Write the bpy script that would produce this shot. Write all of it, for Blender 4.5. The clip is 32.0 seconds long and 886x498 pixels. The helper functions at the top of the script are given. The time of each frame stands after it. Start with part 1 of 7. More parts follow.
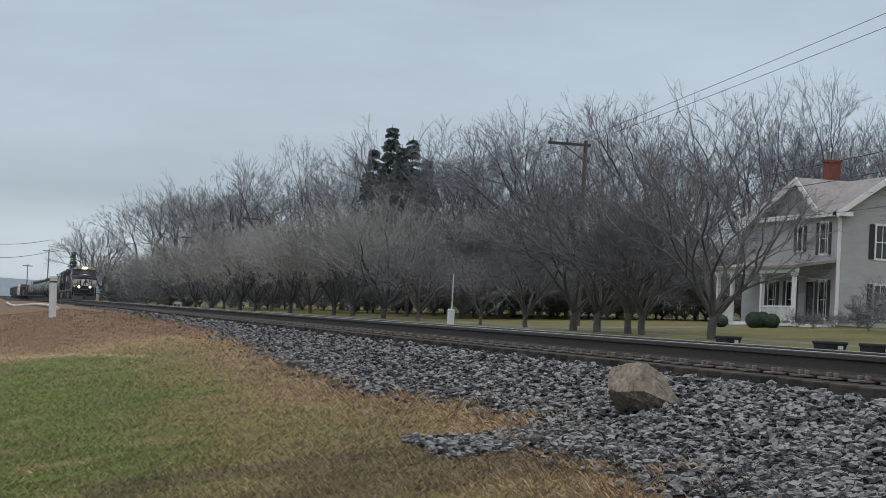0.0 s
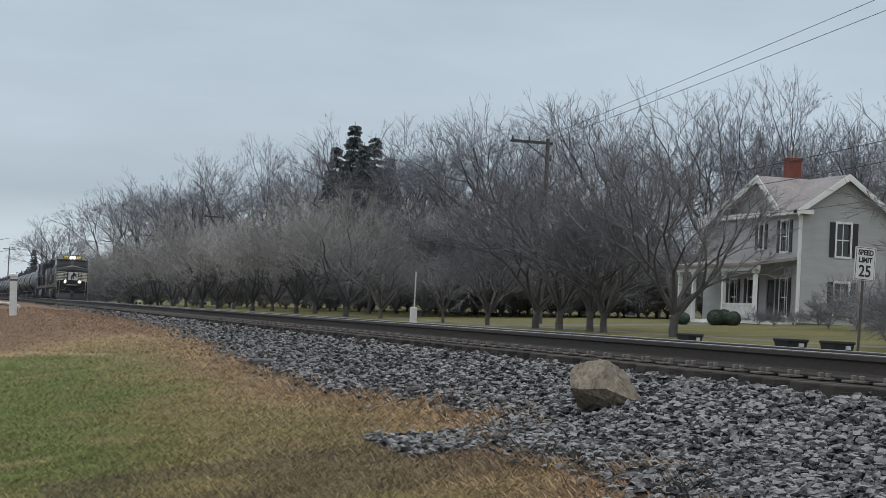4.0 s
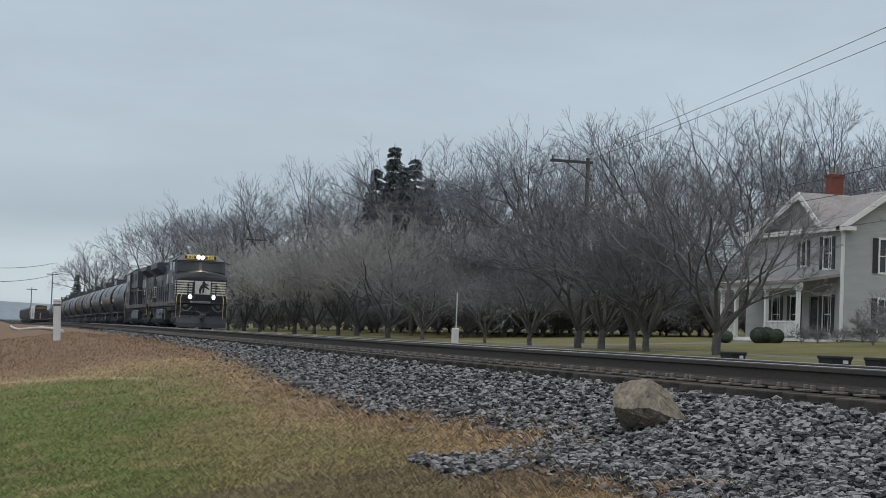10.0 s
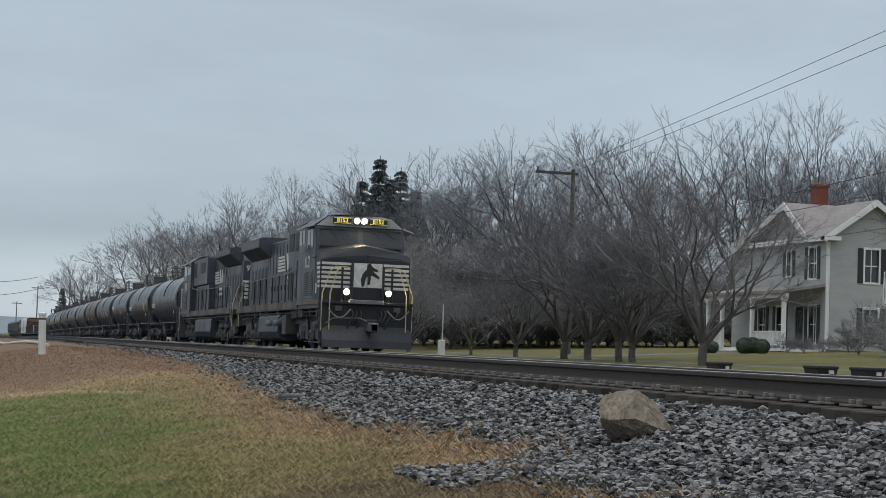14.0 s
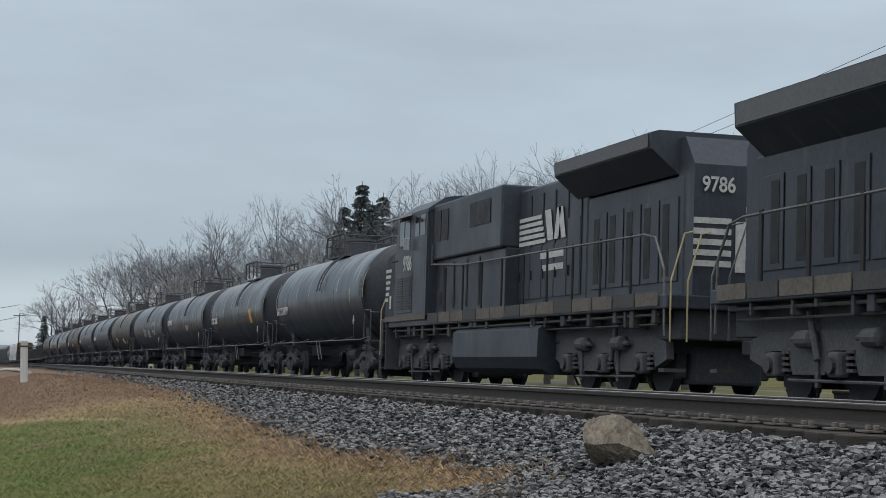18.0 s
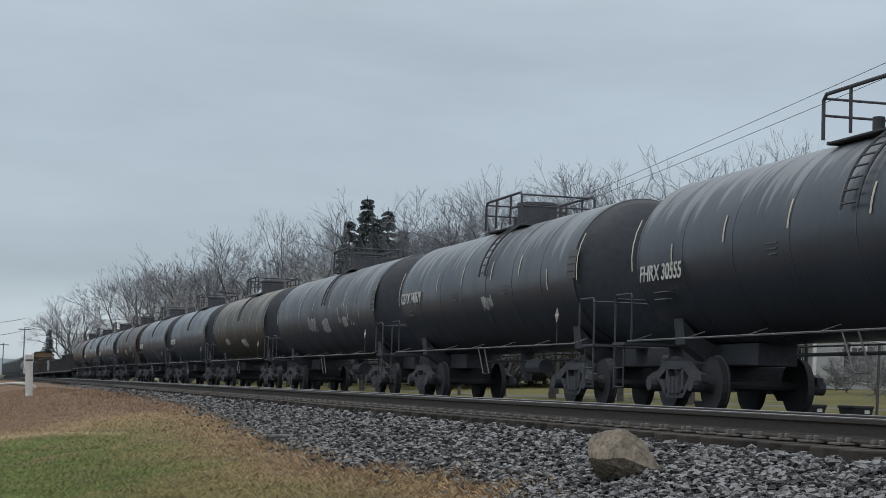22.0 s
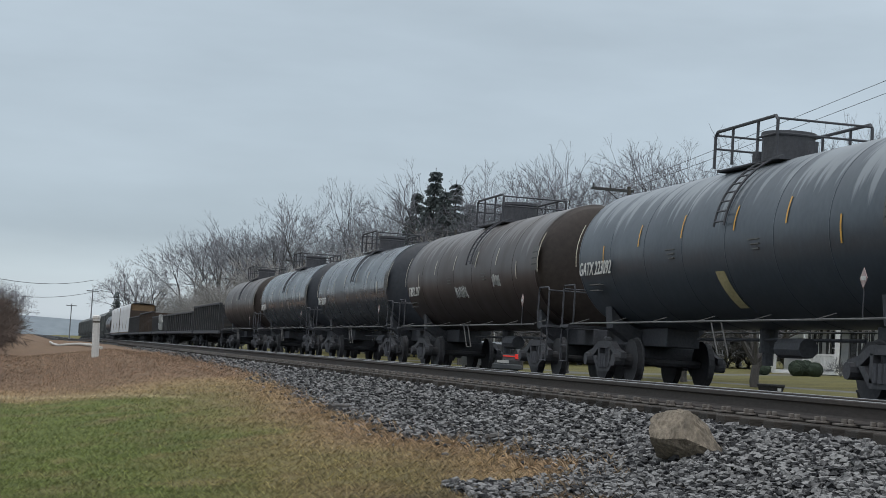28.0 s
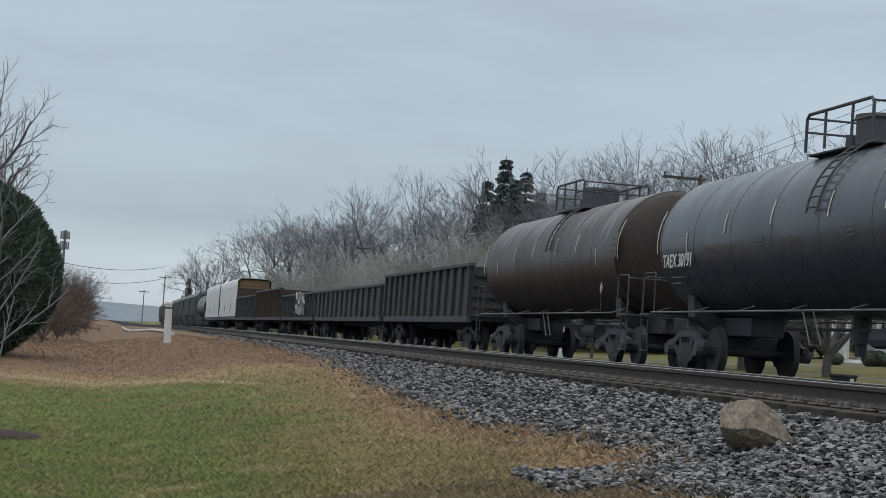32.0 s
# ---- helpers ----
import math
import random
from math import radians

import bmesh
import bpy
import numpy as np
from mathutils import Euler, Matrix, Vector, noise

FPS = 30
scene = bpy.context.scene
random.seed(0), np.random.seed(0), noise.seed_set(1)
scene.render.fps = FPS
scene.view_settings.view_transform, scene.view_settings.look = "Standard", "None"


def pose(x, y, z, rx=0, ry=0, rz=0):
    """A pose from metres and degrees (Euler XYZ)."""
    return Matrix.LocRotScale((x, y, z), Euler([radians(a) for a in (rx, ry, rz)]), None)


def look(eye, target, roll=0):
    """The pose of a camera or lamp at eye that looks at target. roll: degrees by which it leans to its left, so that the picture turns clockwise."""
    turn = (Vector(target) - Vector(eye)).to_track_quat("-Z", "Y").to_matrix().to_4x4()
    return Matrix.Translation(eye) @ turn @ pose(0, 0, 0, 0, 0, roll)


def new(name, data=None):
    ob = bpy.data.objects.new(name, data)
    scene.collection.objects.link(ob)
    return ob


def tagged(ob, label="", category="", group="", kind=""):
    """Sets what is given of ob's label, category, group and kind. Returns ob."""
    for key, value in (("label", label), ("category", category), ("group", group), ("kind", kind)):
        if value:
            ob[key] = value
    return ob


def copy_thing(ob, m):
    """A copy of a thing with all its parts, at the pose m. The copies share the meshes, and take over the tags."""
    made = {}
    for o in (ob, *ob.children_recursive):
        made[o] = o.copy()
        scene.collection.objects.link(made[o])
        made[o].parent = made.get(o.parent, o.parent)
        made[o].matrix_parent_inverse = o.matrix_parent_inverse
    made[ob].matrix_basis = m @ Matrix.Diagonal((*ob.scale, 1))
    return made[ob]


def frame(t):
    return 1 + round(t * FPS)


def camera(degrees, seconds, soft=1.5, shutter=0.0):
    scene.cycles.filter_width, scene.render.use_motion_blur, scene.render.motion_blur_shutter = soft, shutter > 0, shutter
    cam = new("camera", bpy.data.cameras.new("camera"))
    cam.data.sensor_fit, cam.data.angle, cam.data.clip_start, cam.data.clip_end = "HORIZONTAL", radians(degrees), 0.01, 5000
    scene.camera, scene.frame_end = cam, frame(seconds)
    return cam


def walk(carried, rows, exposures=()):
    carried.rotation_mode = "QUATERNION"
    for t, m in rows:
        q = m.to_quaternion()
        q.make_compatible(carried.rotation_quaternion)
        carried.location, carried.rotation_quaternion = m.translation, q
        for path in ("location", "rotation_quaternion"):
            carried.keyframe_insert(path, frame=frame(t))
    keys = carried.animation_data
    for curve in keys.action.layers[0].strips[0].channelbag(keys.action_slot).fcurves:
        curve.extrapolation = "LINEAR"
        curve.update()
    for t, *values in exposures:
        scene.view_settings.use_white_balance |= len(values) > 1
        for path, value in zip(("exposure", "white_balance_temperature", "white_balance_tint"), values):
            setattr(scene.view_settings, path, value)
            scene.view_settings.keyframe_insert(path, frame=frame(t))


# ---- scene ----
# The camera stands on the lawn beside two tracks and is turned by hand.
EYE = (0.0, 0.0, 1.6)
# seconds, bearing from the track's line, upward tilt, lean (degrees)
VIEW = (
    (0, 14.60, 2.22, 2.99), (0.5, 14.79, 2.23, 3.02), (1, 14.99, 2.27, 2.99), (1.5, 15.16, 2.34, 2.93), (2, 15.22, 2.27, 3.04),
    (2.5, 15.35, 2.25, 3.09), (3, 15.56, 2.23, 2.98), (3.5, 15.69, 2.22, 2.96), (5.5, 16.35, 2.21, 2.64), (6, 16.51, 2.21, 2.56),
    (6.5, 16.61, 2.21, 2.55), (7, 16.20, 2.19, 2.63), (7.5, 15.50, 2.23, 2.63), (8, 15.19, 2.40, 2.55), (8.5, 14.85, 2.51, 2.56),
    (9, 14.75, 2.62, 2.48), (9.5, 14.54, 2.74, 2.39), (10, 14.46, 2.83, 2.35), (10.5, 14.48, 2.85, 2.30), (11, 14.47, 2.88, 2.29),
    (11.5, 14.53, 2.89, 2.28), (12, 14.62, 2.90, 2.29), (12.5, 14.73, 2.93, 2.26), (13, 14.80, 2.98, 2.27), (13.5, 14.86, 3.11, 2.17),
    (15.5, 14.99, 3.52, 1.85), (16, 15.03, 3.64, 1.82), (16.5, 15.10, 3.79, 1.79), (17, 15.25, 3.92, 1.71), (17.5, 15.36, 4.02, 1.74),
    (18, 15.45, 4.08, 1.75), (18.5, 15.53, 4.18, 1.71), (19, 15.61, 4.27, 1.69), (19.5, 15.61, 4.31, 1.71), (20, 15.54, 4.38, 1.71),
    (20.5, 15.46, 4.46, 1.71), (21, 15.40, 4.48, 1.80), (21.5, 15.36, 4.51, 1.79), (22, 15.27, 4.54, 1.82), (22.5, 15.19, 4.52, 1.96),
    (23, 15.11, 4.48, 2.17), (23.5, 15.06, 4.41, 2.37), (24, 15.06, 4.39, 2.33), (24.5, 15.08, 4.32, 2.42), (26.5, 15.00, 4.24, 2.69),
    (27, 14.80, 4.09, 2.92), (27.5, 13.87, 3.84, 3.33), (28, 13.14, 3.58, 3.69), (28.5, 12.35, 3.22, 3.83), (29, 11.84, 2.99, 3.84),
    (29.5, 11.41, 2.91, 3.91), (30, 11.29, 2.91, 3.97), (30.5, 11.16, 2.91, 4.00), (31, 11.02, 2.92, 4.00), (31.5, 10.89, 2.98, 4.02),
    (32, 10.88, 3.03, 4.04),
)


def aim(bearing, tilt, lean):
    a, b = radians(bearing), radians(tilt)
    way = Vector((math.sin(a) * math.cos(b), math.cos(a) * math.cos(b), math.sin(b)))
    return look(EYE, Vector(EYE) + way * 100, lean)


cam = camera(28.307, 32.0, soft=0.85)
walk(cam, [(t, aim(a, b, c)) for t, a, b, c in VIEW], exposures=[(0, 0.05, 6500, 13), (3.5, 0.08, 6500, 13), (6, 0.14, 6500, 13), (7, 0.14, 6500, 13), (9, 0.04, 6500, 12), (12, 0.04, 6500, 12), (15.5, -0.02, 6500, 12), (18, 0.02, 6500, 12), (23, -0.03, 6500, 12), (26, 0.0, 6500, 12), (28, 0.07, 6500, 12), (29, 0.13, 6500, 12), (30, 0.10, 6500, 12), (32, 0.03, 6500, 12)])

# ---- light: a closed grey winter sky ----
world = bpy.data.worlds.new("overcast_sky")
scene.world = world
world.use_nodes = True
wn, wl = world.node_tree.nodes, world.node_tree.links
wn.clear()
w_out = wn.new("ShaderNodeOutputWorld")
w_bg = wn.new("ShaderNodeBackground")
w_tc = wn.new("ShaderNodeTexCoord")
w_sep = wn.new("ShaderNodeSeparateXYZ")
wl.new(w_tc.outputs["Generated"], w_sep.inputs[0])
w_ramp = wn.new("ShaderNodeValToRGB")
stops = ((0.0, (0.34, 0.40, 0.46)), (0.012, (0.50, 0.58, 0.64)), (0.035, (0.47, 0.56, 0.62)), (0.06, (0.335, 0.41, 0.475)), (0.10, (0.38, 0.455, 0.515)),
         (0.19, (0.425, 0.505, 0.56)), (0.45, (0.62, 0.70, 0.74)), (1.0, (1.05, 1.1, 1.12)))
els = w_ramp.color_ramp.elements
while len(els) < len(stops):
    els.new(0.5)
for e, (pos, col) in zip(els, stops):
    e.position, e.color = pos, (*col, 1)
wl.new(w_sep.outputs[2], w_ramp.inputs[0])
w_map = wn.new("ShaderNodeMapping")
w_map.inputs["Scale"].default_value = (2.2, 2.2, 9.0)
wl.new(w_tc.outputs["Generated"], w_map.inputs[0])
w_noise = wn.new("ShaderNodeTexNoise")
w_noise.inputs["Scale"].default_value, w_noise.inputs["Detail"].default_value, w_noise.inputs["Roughness"].default_value = 1.6, 5.0, 0.55
wl.new(w_map.outputs[0], w_noise.inputs["Vector"])
w_cl = wn.new("ShaderNodeMapRange")
w_cl.inputs[1].default_value, w_cl.inputs[2].default_value, w_cl.inputs[3].default_value, w_cl.inputs[4].default_value = 0.3, 0.7, 0.87, 1.09
wl.new(w_noise.outputs[0], w_cl.inputs[0])
w_mul = wn.new("ShaderNodeVectorMath")
w_mul.operation = "SCALE"
wl.new(w_ramp.outputs[0], w_mul.inputs[0])
wl.new(w_cl.outputs[0], w_mul.inputs[3])
w_sky = wn.new("ShaderNodeTexSky")
w_sky.sky_type, w_sky.sun_disc, w_sky.sun_elevation, w_sky.sun_rotation = "NISHITA", False, radians(28), radians(200)
w_mix = wn.new("ShaderNodeMix")
w_mix.data_type = "RGBA"
w_mix.inputs[0].default_value = 0.012
wl.new(w_mul.outputs[0], w_mix.inputs[6])
wl.new(w_sky.outputs[0], w_mix.inputs[7])
wl.new(w_mix.outputs[2], w_bg.inputs[0])
w_bg.inputs[1].default_value = 1.0
wl.new(w_bg.outputs[0], w_out.inputs[0])
sun = new("sun", bpy.data.lights.new("sun", "SUN"))
sun.data.energy, sun.data.angle, sun.data.color = 0.6, radians(30), (1.0, 0.97, 0.93)
sun.matrix_world = look((0, 0, 50), (14, -38 * -0.35, 0))


# ---- materials ----
def surf(name, low, high, rough=0.7, metal=0.0, scale=2.0, bump=0.15, fine=18.0, stretch=(1, 1, 1), per_object=0.0, per_island=0.0, streak=None, spec=0.5, tint=False):
    """A surface between two colours, with noise at two scales, and relief."""
    m = bpy.data.materials.new(name)
    m.use_nodes = True
    n, l = m.node_tree.nodes, m.node_tree.links
    b = n["Principled BSDF"]
    tc, mp = n.new("ShaderNodeTexCoord"), n.new("ShaderNodeMapping")
    mp.inputs["Scale"].default_value = stretch
    l.new(tc.outputs["Object"], mp.inputs[0])
    big, small = n.new("ShaderNodeTexNoise"), n.new("ShaderNodeTexNoise")
    big.inputs["Scale"].default_value, big.inputs["Detail"].default_value = scale, 4
    small.inputs["Scale"].default_value, small.inputs["Detail"].default_value = fine, 3
    l.new(mp.outputs[0], big.inputs["Vector"])
    l.new(mp.outputs[0], small.inputs["Vector"])
    add = n.new("ShaderNodeMath")
    add.operation = "MULTIPLY_ADD"
    add.inputs[1].default_value = 0.5
    l.new(small.outputs[0], add.inputs[0])
    half = n.new("ShaderNodeMath")
    half.operation = "MULTIPLY"
    half.inputs[1].default_value = 0.5
    l.new(big.outputs[0], half.inputs[0])
    l.new(half.outputs[0], add.inputs[2])
    fac = add.outputs[0]
    for amount, node, out in ((per_object, "ShaderNodeObjectInfo", "Random"), (per_island, "ShaderNodeNewGeometry", "Random Per Island")):
        if amount:
            info, mad = n.new(node), n.new("ShaderNodeMath")
            mad.operation = "MULTIPLY_ADD"
            mad.inputs[1].default_value = amount
            l.new(info.outputs[out], mad.inputs[0])
            sub = n.new("ShaderNodeMath")
            sub.operation = "SUBTRACT"
            sub.inputs[1].default_value = amount / 2
            l.new(fac, sub.inputs[0])
            l.new(sub.outputs[0], mad.inputs[2])
            fac = mad.outputs[0]
    rng = n.new("ShaderNodeMapRange")
    rng.inputs[1].default_value, rng.inputs[2].default_value = 0.3, 0.7
    l.new(fac, rng.inputs[0])
    mix = n.new("ShaderNodeMix")
    mix.data_type = "RGBA"
    mix.inputs[6].default_value, mix.inputs[7].default_value = (*low, 1), (*high, 1)
    l.new(rng.outputs[0], mix.inputs[0])
    col = mix.outputs[2]
    if tint:
        at, mm = n.new("ShaderNodeAttribute"), n.new("ShaderNodeMix")
        at.attribute_name = "tint"
        mm.data_type, mm.blend_type = "RGBA", "MULTIPLY"
        mm.inputs[0].default_value = 1.0
        l.new(col, mm.inputs[6])
        l.new(at.outputs["Color"], mm.inputs[7])
        col = mm.outputs[2]
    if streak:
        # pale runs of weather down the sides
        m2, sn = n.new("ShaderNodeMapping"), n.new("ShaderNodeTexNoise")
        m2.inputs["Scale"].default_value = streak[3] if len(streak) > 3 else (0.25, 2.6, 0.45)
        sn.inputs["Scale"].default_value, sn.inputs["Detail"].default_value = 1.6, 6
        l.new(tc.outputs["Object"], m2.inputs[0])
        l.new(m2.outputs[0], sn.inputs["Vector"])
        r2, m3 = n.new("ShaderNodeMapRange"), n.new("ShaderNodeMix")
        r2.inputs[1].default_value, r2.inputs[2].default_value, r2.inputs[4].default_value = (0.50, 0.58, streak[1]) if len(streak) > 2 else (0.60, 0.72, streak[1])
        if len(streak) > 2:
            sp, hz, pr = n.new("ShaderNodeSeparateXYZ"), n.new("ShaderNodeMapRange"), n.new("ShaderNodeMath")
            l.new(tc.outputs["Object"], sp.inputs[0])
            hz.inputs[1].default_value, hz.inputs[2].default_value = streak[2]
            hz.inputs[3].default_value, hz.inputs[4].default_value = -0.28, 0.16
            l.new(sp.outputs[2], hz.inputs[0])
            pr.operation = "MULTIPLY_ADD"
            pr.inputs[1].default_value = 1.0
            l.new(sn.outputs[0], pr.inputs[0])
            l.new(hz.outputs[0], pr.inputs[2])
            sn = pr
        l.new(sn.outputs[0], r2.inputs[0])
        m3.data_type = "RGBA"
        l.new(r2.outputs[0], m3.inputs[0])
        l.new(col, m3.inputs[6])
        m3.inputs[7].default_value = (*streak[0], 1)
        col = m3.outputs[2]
    l.new(col, b.inputs["Base Color"])
    rr = n.new("ShaderNodeMapRange")
    rr.inputs[1].default_value, rr.inputs[2].default_value = 0.25, 0.75
    rr.inputs[3].default_value, rr.inputs[4].default_value = max(0.05, rough - 0.1), min(1.0, rough + 0.12)
    l.new(big.outputs[0], rr.inputs[0])
    l.new(rr.outputs[0], b.inputs["Roughness"])
    b.inputs["Metallic"].default_value, b.inputs["Specular IOR Level"].default_value = metal, spec
    if bump:
        bp = n.new("ShaderNodeBump")
        bp.inputs["Strength"].default_value, bp.inputs["Distance"].default_value = bump, 0.02
        l.new(small.outputs[0], bp.inputs["Height"])
        l.new(bp.outputs[0], b.inputs["Normal"])
    return m


def glow(name, col, strength):
    m = bpy.data.materials.new(name)
    m.use_nodes = True
    b = m.node_tree.nodes["Principled BSDF"]
    b.inputs["Base Color"].default_value = (*col, 1)
    b.inputs["Emission Color"].default_value, b.inputs["Emission Strength"].default_value = (*col, 1), strength
    return m


M_RAIL = surf("rusted_rail_steel", (0.038, 0.033, 0.031), (0.078, 0.066, 0.061), 0.75, 0.2, 3, 0.2, 40, (1, 0.3, 1))
M_HEAD = surf("worn_rail_head", (0.22, 0.22, 0.22), (0.42, 0.42, 0.42), 0.35, 0.8, 3, 0.05, 30, (4, 0.2, 1))
M_TIE = surf("creosoted_timber", (0.018, 0.015, 0.013), (0.06, 0.05, 0.042), 0.85, 0, 3, 0.5, 30, (0.4, 6, 4), per_object=0.3)
M_BALLAST = surf("grey_ballast_stone", (0.021, 0.021, 0.024), (0.265, 0.261, 0.26), 0.75, 0, 4, 0.5, 40, per_island=0.7)
M_PIECE = surf("grey_ballast_piece", (0.021, 0.021, 0.024), (0.265, 0.261, 0.26), 0.75, 0, 4, 0.5, 40, per_object=0.65)
M_BOULDER = surf("weathered_boulder", (0.085, 0.071, 0.056), (0.34, 0.285, 0.22), 0.85, 0, 7, 0.9, 26, (1.6, 1.6, 0.45), streak=((0.05, 0.043, 0.037), 0.75))
M_BARK = surf("wet_bark", (0.062, 0.058, 0.057), (0.14, 0.13, 0.126), 0.9, 0, 4, 0.4, 30)
# the far bark keeps a bluish cast of haze in its colour
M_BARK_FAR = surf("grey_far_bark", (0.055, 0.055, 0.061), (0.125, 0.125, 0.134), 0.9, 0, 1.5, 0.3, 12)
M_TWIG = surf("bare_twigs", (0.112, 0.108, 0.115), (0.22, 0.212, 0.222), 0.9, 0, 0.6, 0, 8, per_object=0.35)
# haze put into the colour: paler and bluer than the near twigs
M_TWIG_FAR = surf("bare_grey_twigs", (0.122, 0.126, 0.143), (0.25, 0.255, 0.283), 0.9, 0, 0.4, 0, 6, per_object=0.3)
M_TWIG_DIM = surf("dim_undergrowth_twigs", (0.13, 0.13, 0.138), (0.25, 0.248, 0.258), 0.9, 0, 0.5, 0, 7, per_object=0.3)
# twigs of the row's far end, lightened in colour as if by haze
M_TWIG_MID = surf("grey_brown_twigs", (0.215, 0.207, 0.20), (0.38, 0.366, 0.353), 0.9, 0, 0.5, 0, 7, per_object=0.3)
# needle green lifted towards grey, distance haze put into the colour
M_CONIFER = surf("dark_conifer_needles", (0.07, 0.088, 0.092), (0.145, 0.172, 0.172), 0.85, 0, 1.5, 0, 12, per_island=0.4)
M_HEDGE = surf("evergreen_sprays", (0.026, 0.040, 0.030), (0.078, 0.108, 0.076), 0.8, 0, 2, 0, 20, per_island=0.5)
M_BLADE = surf("turf_blades", (0.72, 0.72, 0.72), (1.25, 1.25, 1.22), 0.85, 0, 1.2, 0, 20, per_island=0.4, tint=True)
M_POLE = surf("weathered_pole", (0.05, 0.045, 0.04), (0.13, 0.12, 0.105), 0.85, 0, 3, 0.4, 30, (5, 5, 0.4))
M_WIRE = surf("dark_wire", (0.035, 0.036, 0.038), (0.075, 0.076, 0.08), 0.6, 0, 2, 0)
M_WHITE = surf("white_paint", (0.55, 0.55, 0.54), (0.78, 0.78, 0.76), 0.6, 0, 1.5, 0.1)
M_LOCO = surf("black_loco_paint", (0.032, 0.039, 0.052), (0.062, 0.072, 0.090), 0.42, 0, 1.2, 0.05, 14, (1, 1, 0.6), streak=((0.105, 0.108, 0.112), 0.5), spec=0.35)
# grime and dust, lifted and blued: a veil of haze is in both colours
M_UNDER = surf("grimy_running_gear", (0.046, 0.049, 0.058), (0.092, 0.095, 0.108), 0.75, 0, 4, 0.3)
M_FRAME = surf("dusty_side_frame", (0.046, 0.048, 0.056), (0.098, 0.099, 0.108), 0.8, 0, 4, 0.3)
M_WHEEL = surf("worn_wheel_steel", (0.030, 0.031, 0.036), (0.058, 0.058, 0.064), 0.75, 0.0, 4, 0.1)
M_STRIPE = surf("white_lettering_paint", (0.42, 0.42, 0.40), (0.72, 0.72, 0.70), 0.6, 0, 4, 0.02)
M_YELLOW = surf("yellow_rail_paint", (0.36, 0.30, 0.15), (0.54, 0.46, 0.26), 0.6, 0, 5, 0.05)
M_GLASS = surf("dark_cab_glass", (0.012, 0.015, 0.017), (0.03, 0.034, 0.038), 0.08, 0, 1, 0, spec=0.8)
M_LAMP = glow("burning_lamp", (1.0, 0.80, 0.54), 320.0)
M_BOARD = glow("lit_number_board", (0.9, 0.72, 0.15), 0.35)
M_INK = surf("black_lettering", (0.014, 0.014, 0.016), (0.024, 0.024, 0.026), 0.6, 0, 4, 0)
M_ORANGE = surf("orange_reflective_tape", (0.6, 0.30, 0.04), (0.8, 0.45, 0.08), 0.5, 0, 4, 0)
M_TAPE = surf("pale_reflective_tape", (0.48, 0.43, 0.34), (0.70, 0.64, 0.52), 0.5, 0, 4, 0)


# ---- shapes ----
def part(name, bm, material, parent=None, label="", smooth=False, kind=""):
    me = bpy.data.meshes.new(name)
    if bm is not None:
        if smooth:
            for f in bm.faces:
                f.smooth = True
        bm.to_mesh(me)
        bm.free()
    me.materials.append(material)
    ob = new(name, me)
    if parent is not None:
        ob.parent = parent
    if label or kind:
        tagged(ob, label, kind=kind)
    return ob


def thing(name, m, label, category, group="", kind=""):
    ob = new(name)
    ob.empty_display_size = 0.2
    ob.matrix_basis = m
    return tagged(ob, label, category, group, kind)


def box(bm, x0, x1, y0, y1, z0, z1, bevel=0.0):
    vs = [bm.verts.new((x, y, z)) for x in (x0, x1) for y in (y0, y1) for z in (z0, z1)]
    fs = [bm.faces.new([vs[i] for i in q]) for q in ((0, 1, 3, 2), (4, 6, 7, 5), (0, 4, 5, 1), (2, 3, 7, 6), (0, 2, 6, 4), (1, 5, 7, 3))]
    if bevel:
        es = list({e for f in fs for e in f.edges})
        bmesh.ops.bevel(bm, geom=es, offset=bevel, segments=2, affect="EDGES", profile=0.5)
    return bm


def ring(bm, c, u, v, r, n, ru=None):
    return [bm.verts.new(c + u * (math.cos(2 * math.pi * i / n) * (ru or r)) + v * (math.sin(2 * math.pi * i / n) * r)) for i in range(n)]


def skin(bm, rings, caps=True):
    for a, b in zip(rings, rings[1:]):
        n = len(a)
        for i in range(n):
            bm.faces.new((a[i], a[(i + 1) % n], b[(i + 1) % n], b[i]))
    if caps:
        bm.faces.new(rings[0][::-1])
        bm.faces.new(rings[-1])
    return bm


def axes(d):
    d = Vector(d).normalized()
    u = d.orthogonal().normalized()
    return u, d.cross(u)


def rod(bm, pts, r, n=6, r2=None):
    """A tube along points, tapering to r2."""
    pts = [Vector(p) for p in pts]
    rings = []
    for i, p in enumerate(pts):
        d = pts[min(i + 1, len(pts) - 1)] - pts[max(i - 1, 0)]
        u, v = axes(d)
        if rings:
            # keep the seam from twisting
            u = (lastu - d.normalized() * lastu.dot(d.normalized())).normalized()
            v = d.normalized().cross(u)
        lastu = u
        rr = r if r2 is None else r + (r2 - r) * i / max(1, len(pts) - 1)
        rings.append(ring(bm, p, u, v, rr, n))
    return skin(bm, rings)


def prism(bm, outline, axis, a, b):
    """An outline of (p, q) pulled from a to b along x, y or z."""
    def put(p, q, s):
        return {"x": (s, p, q), "y": (p, s, q), "z": (p, q, s)}[axis]
    lo = [bm.verts.new(put(p, q, a)) for p, q in outline]
    hi = [bm.verts.new(put(p, q, b)) for p, q in outline]
    skin(bm, [lo, hi])
    bmesh.ops.recalc_face_normals(bm, faces=bm.faces[:])
    return bm


def B():
    return bmesh.new()


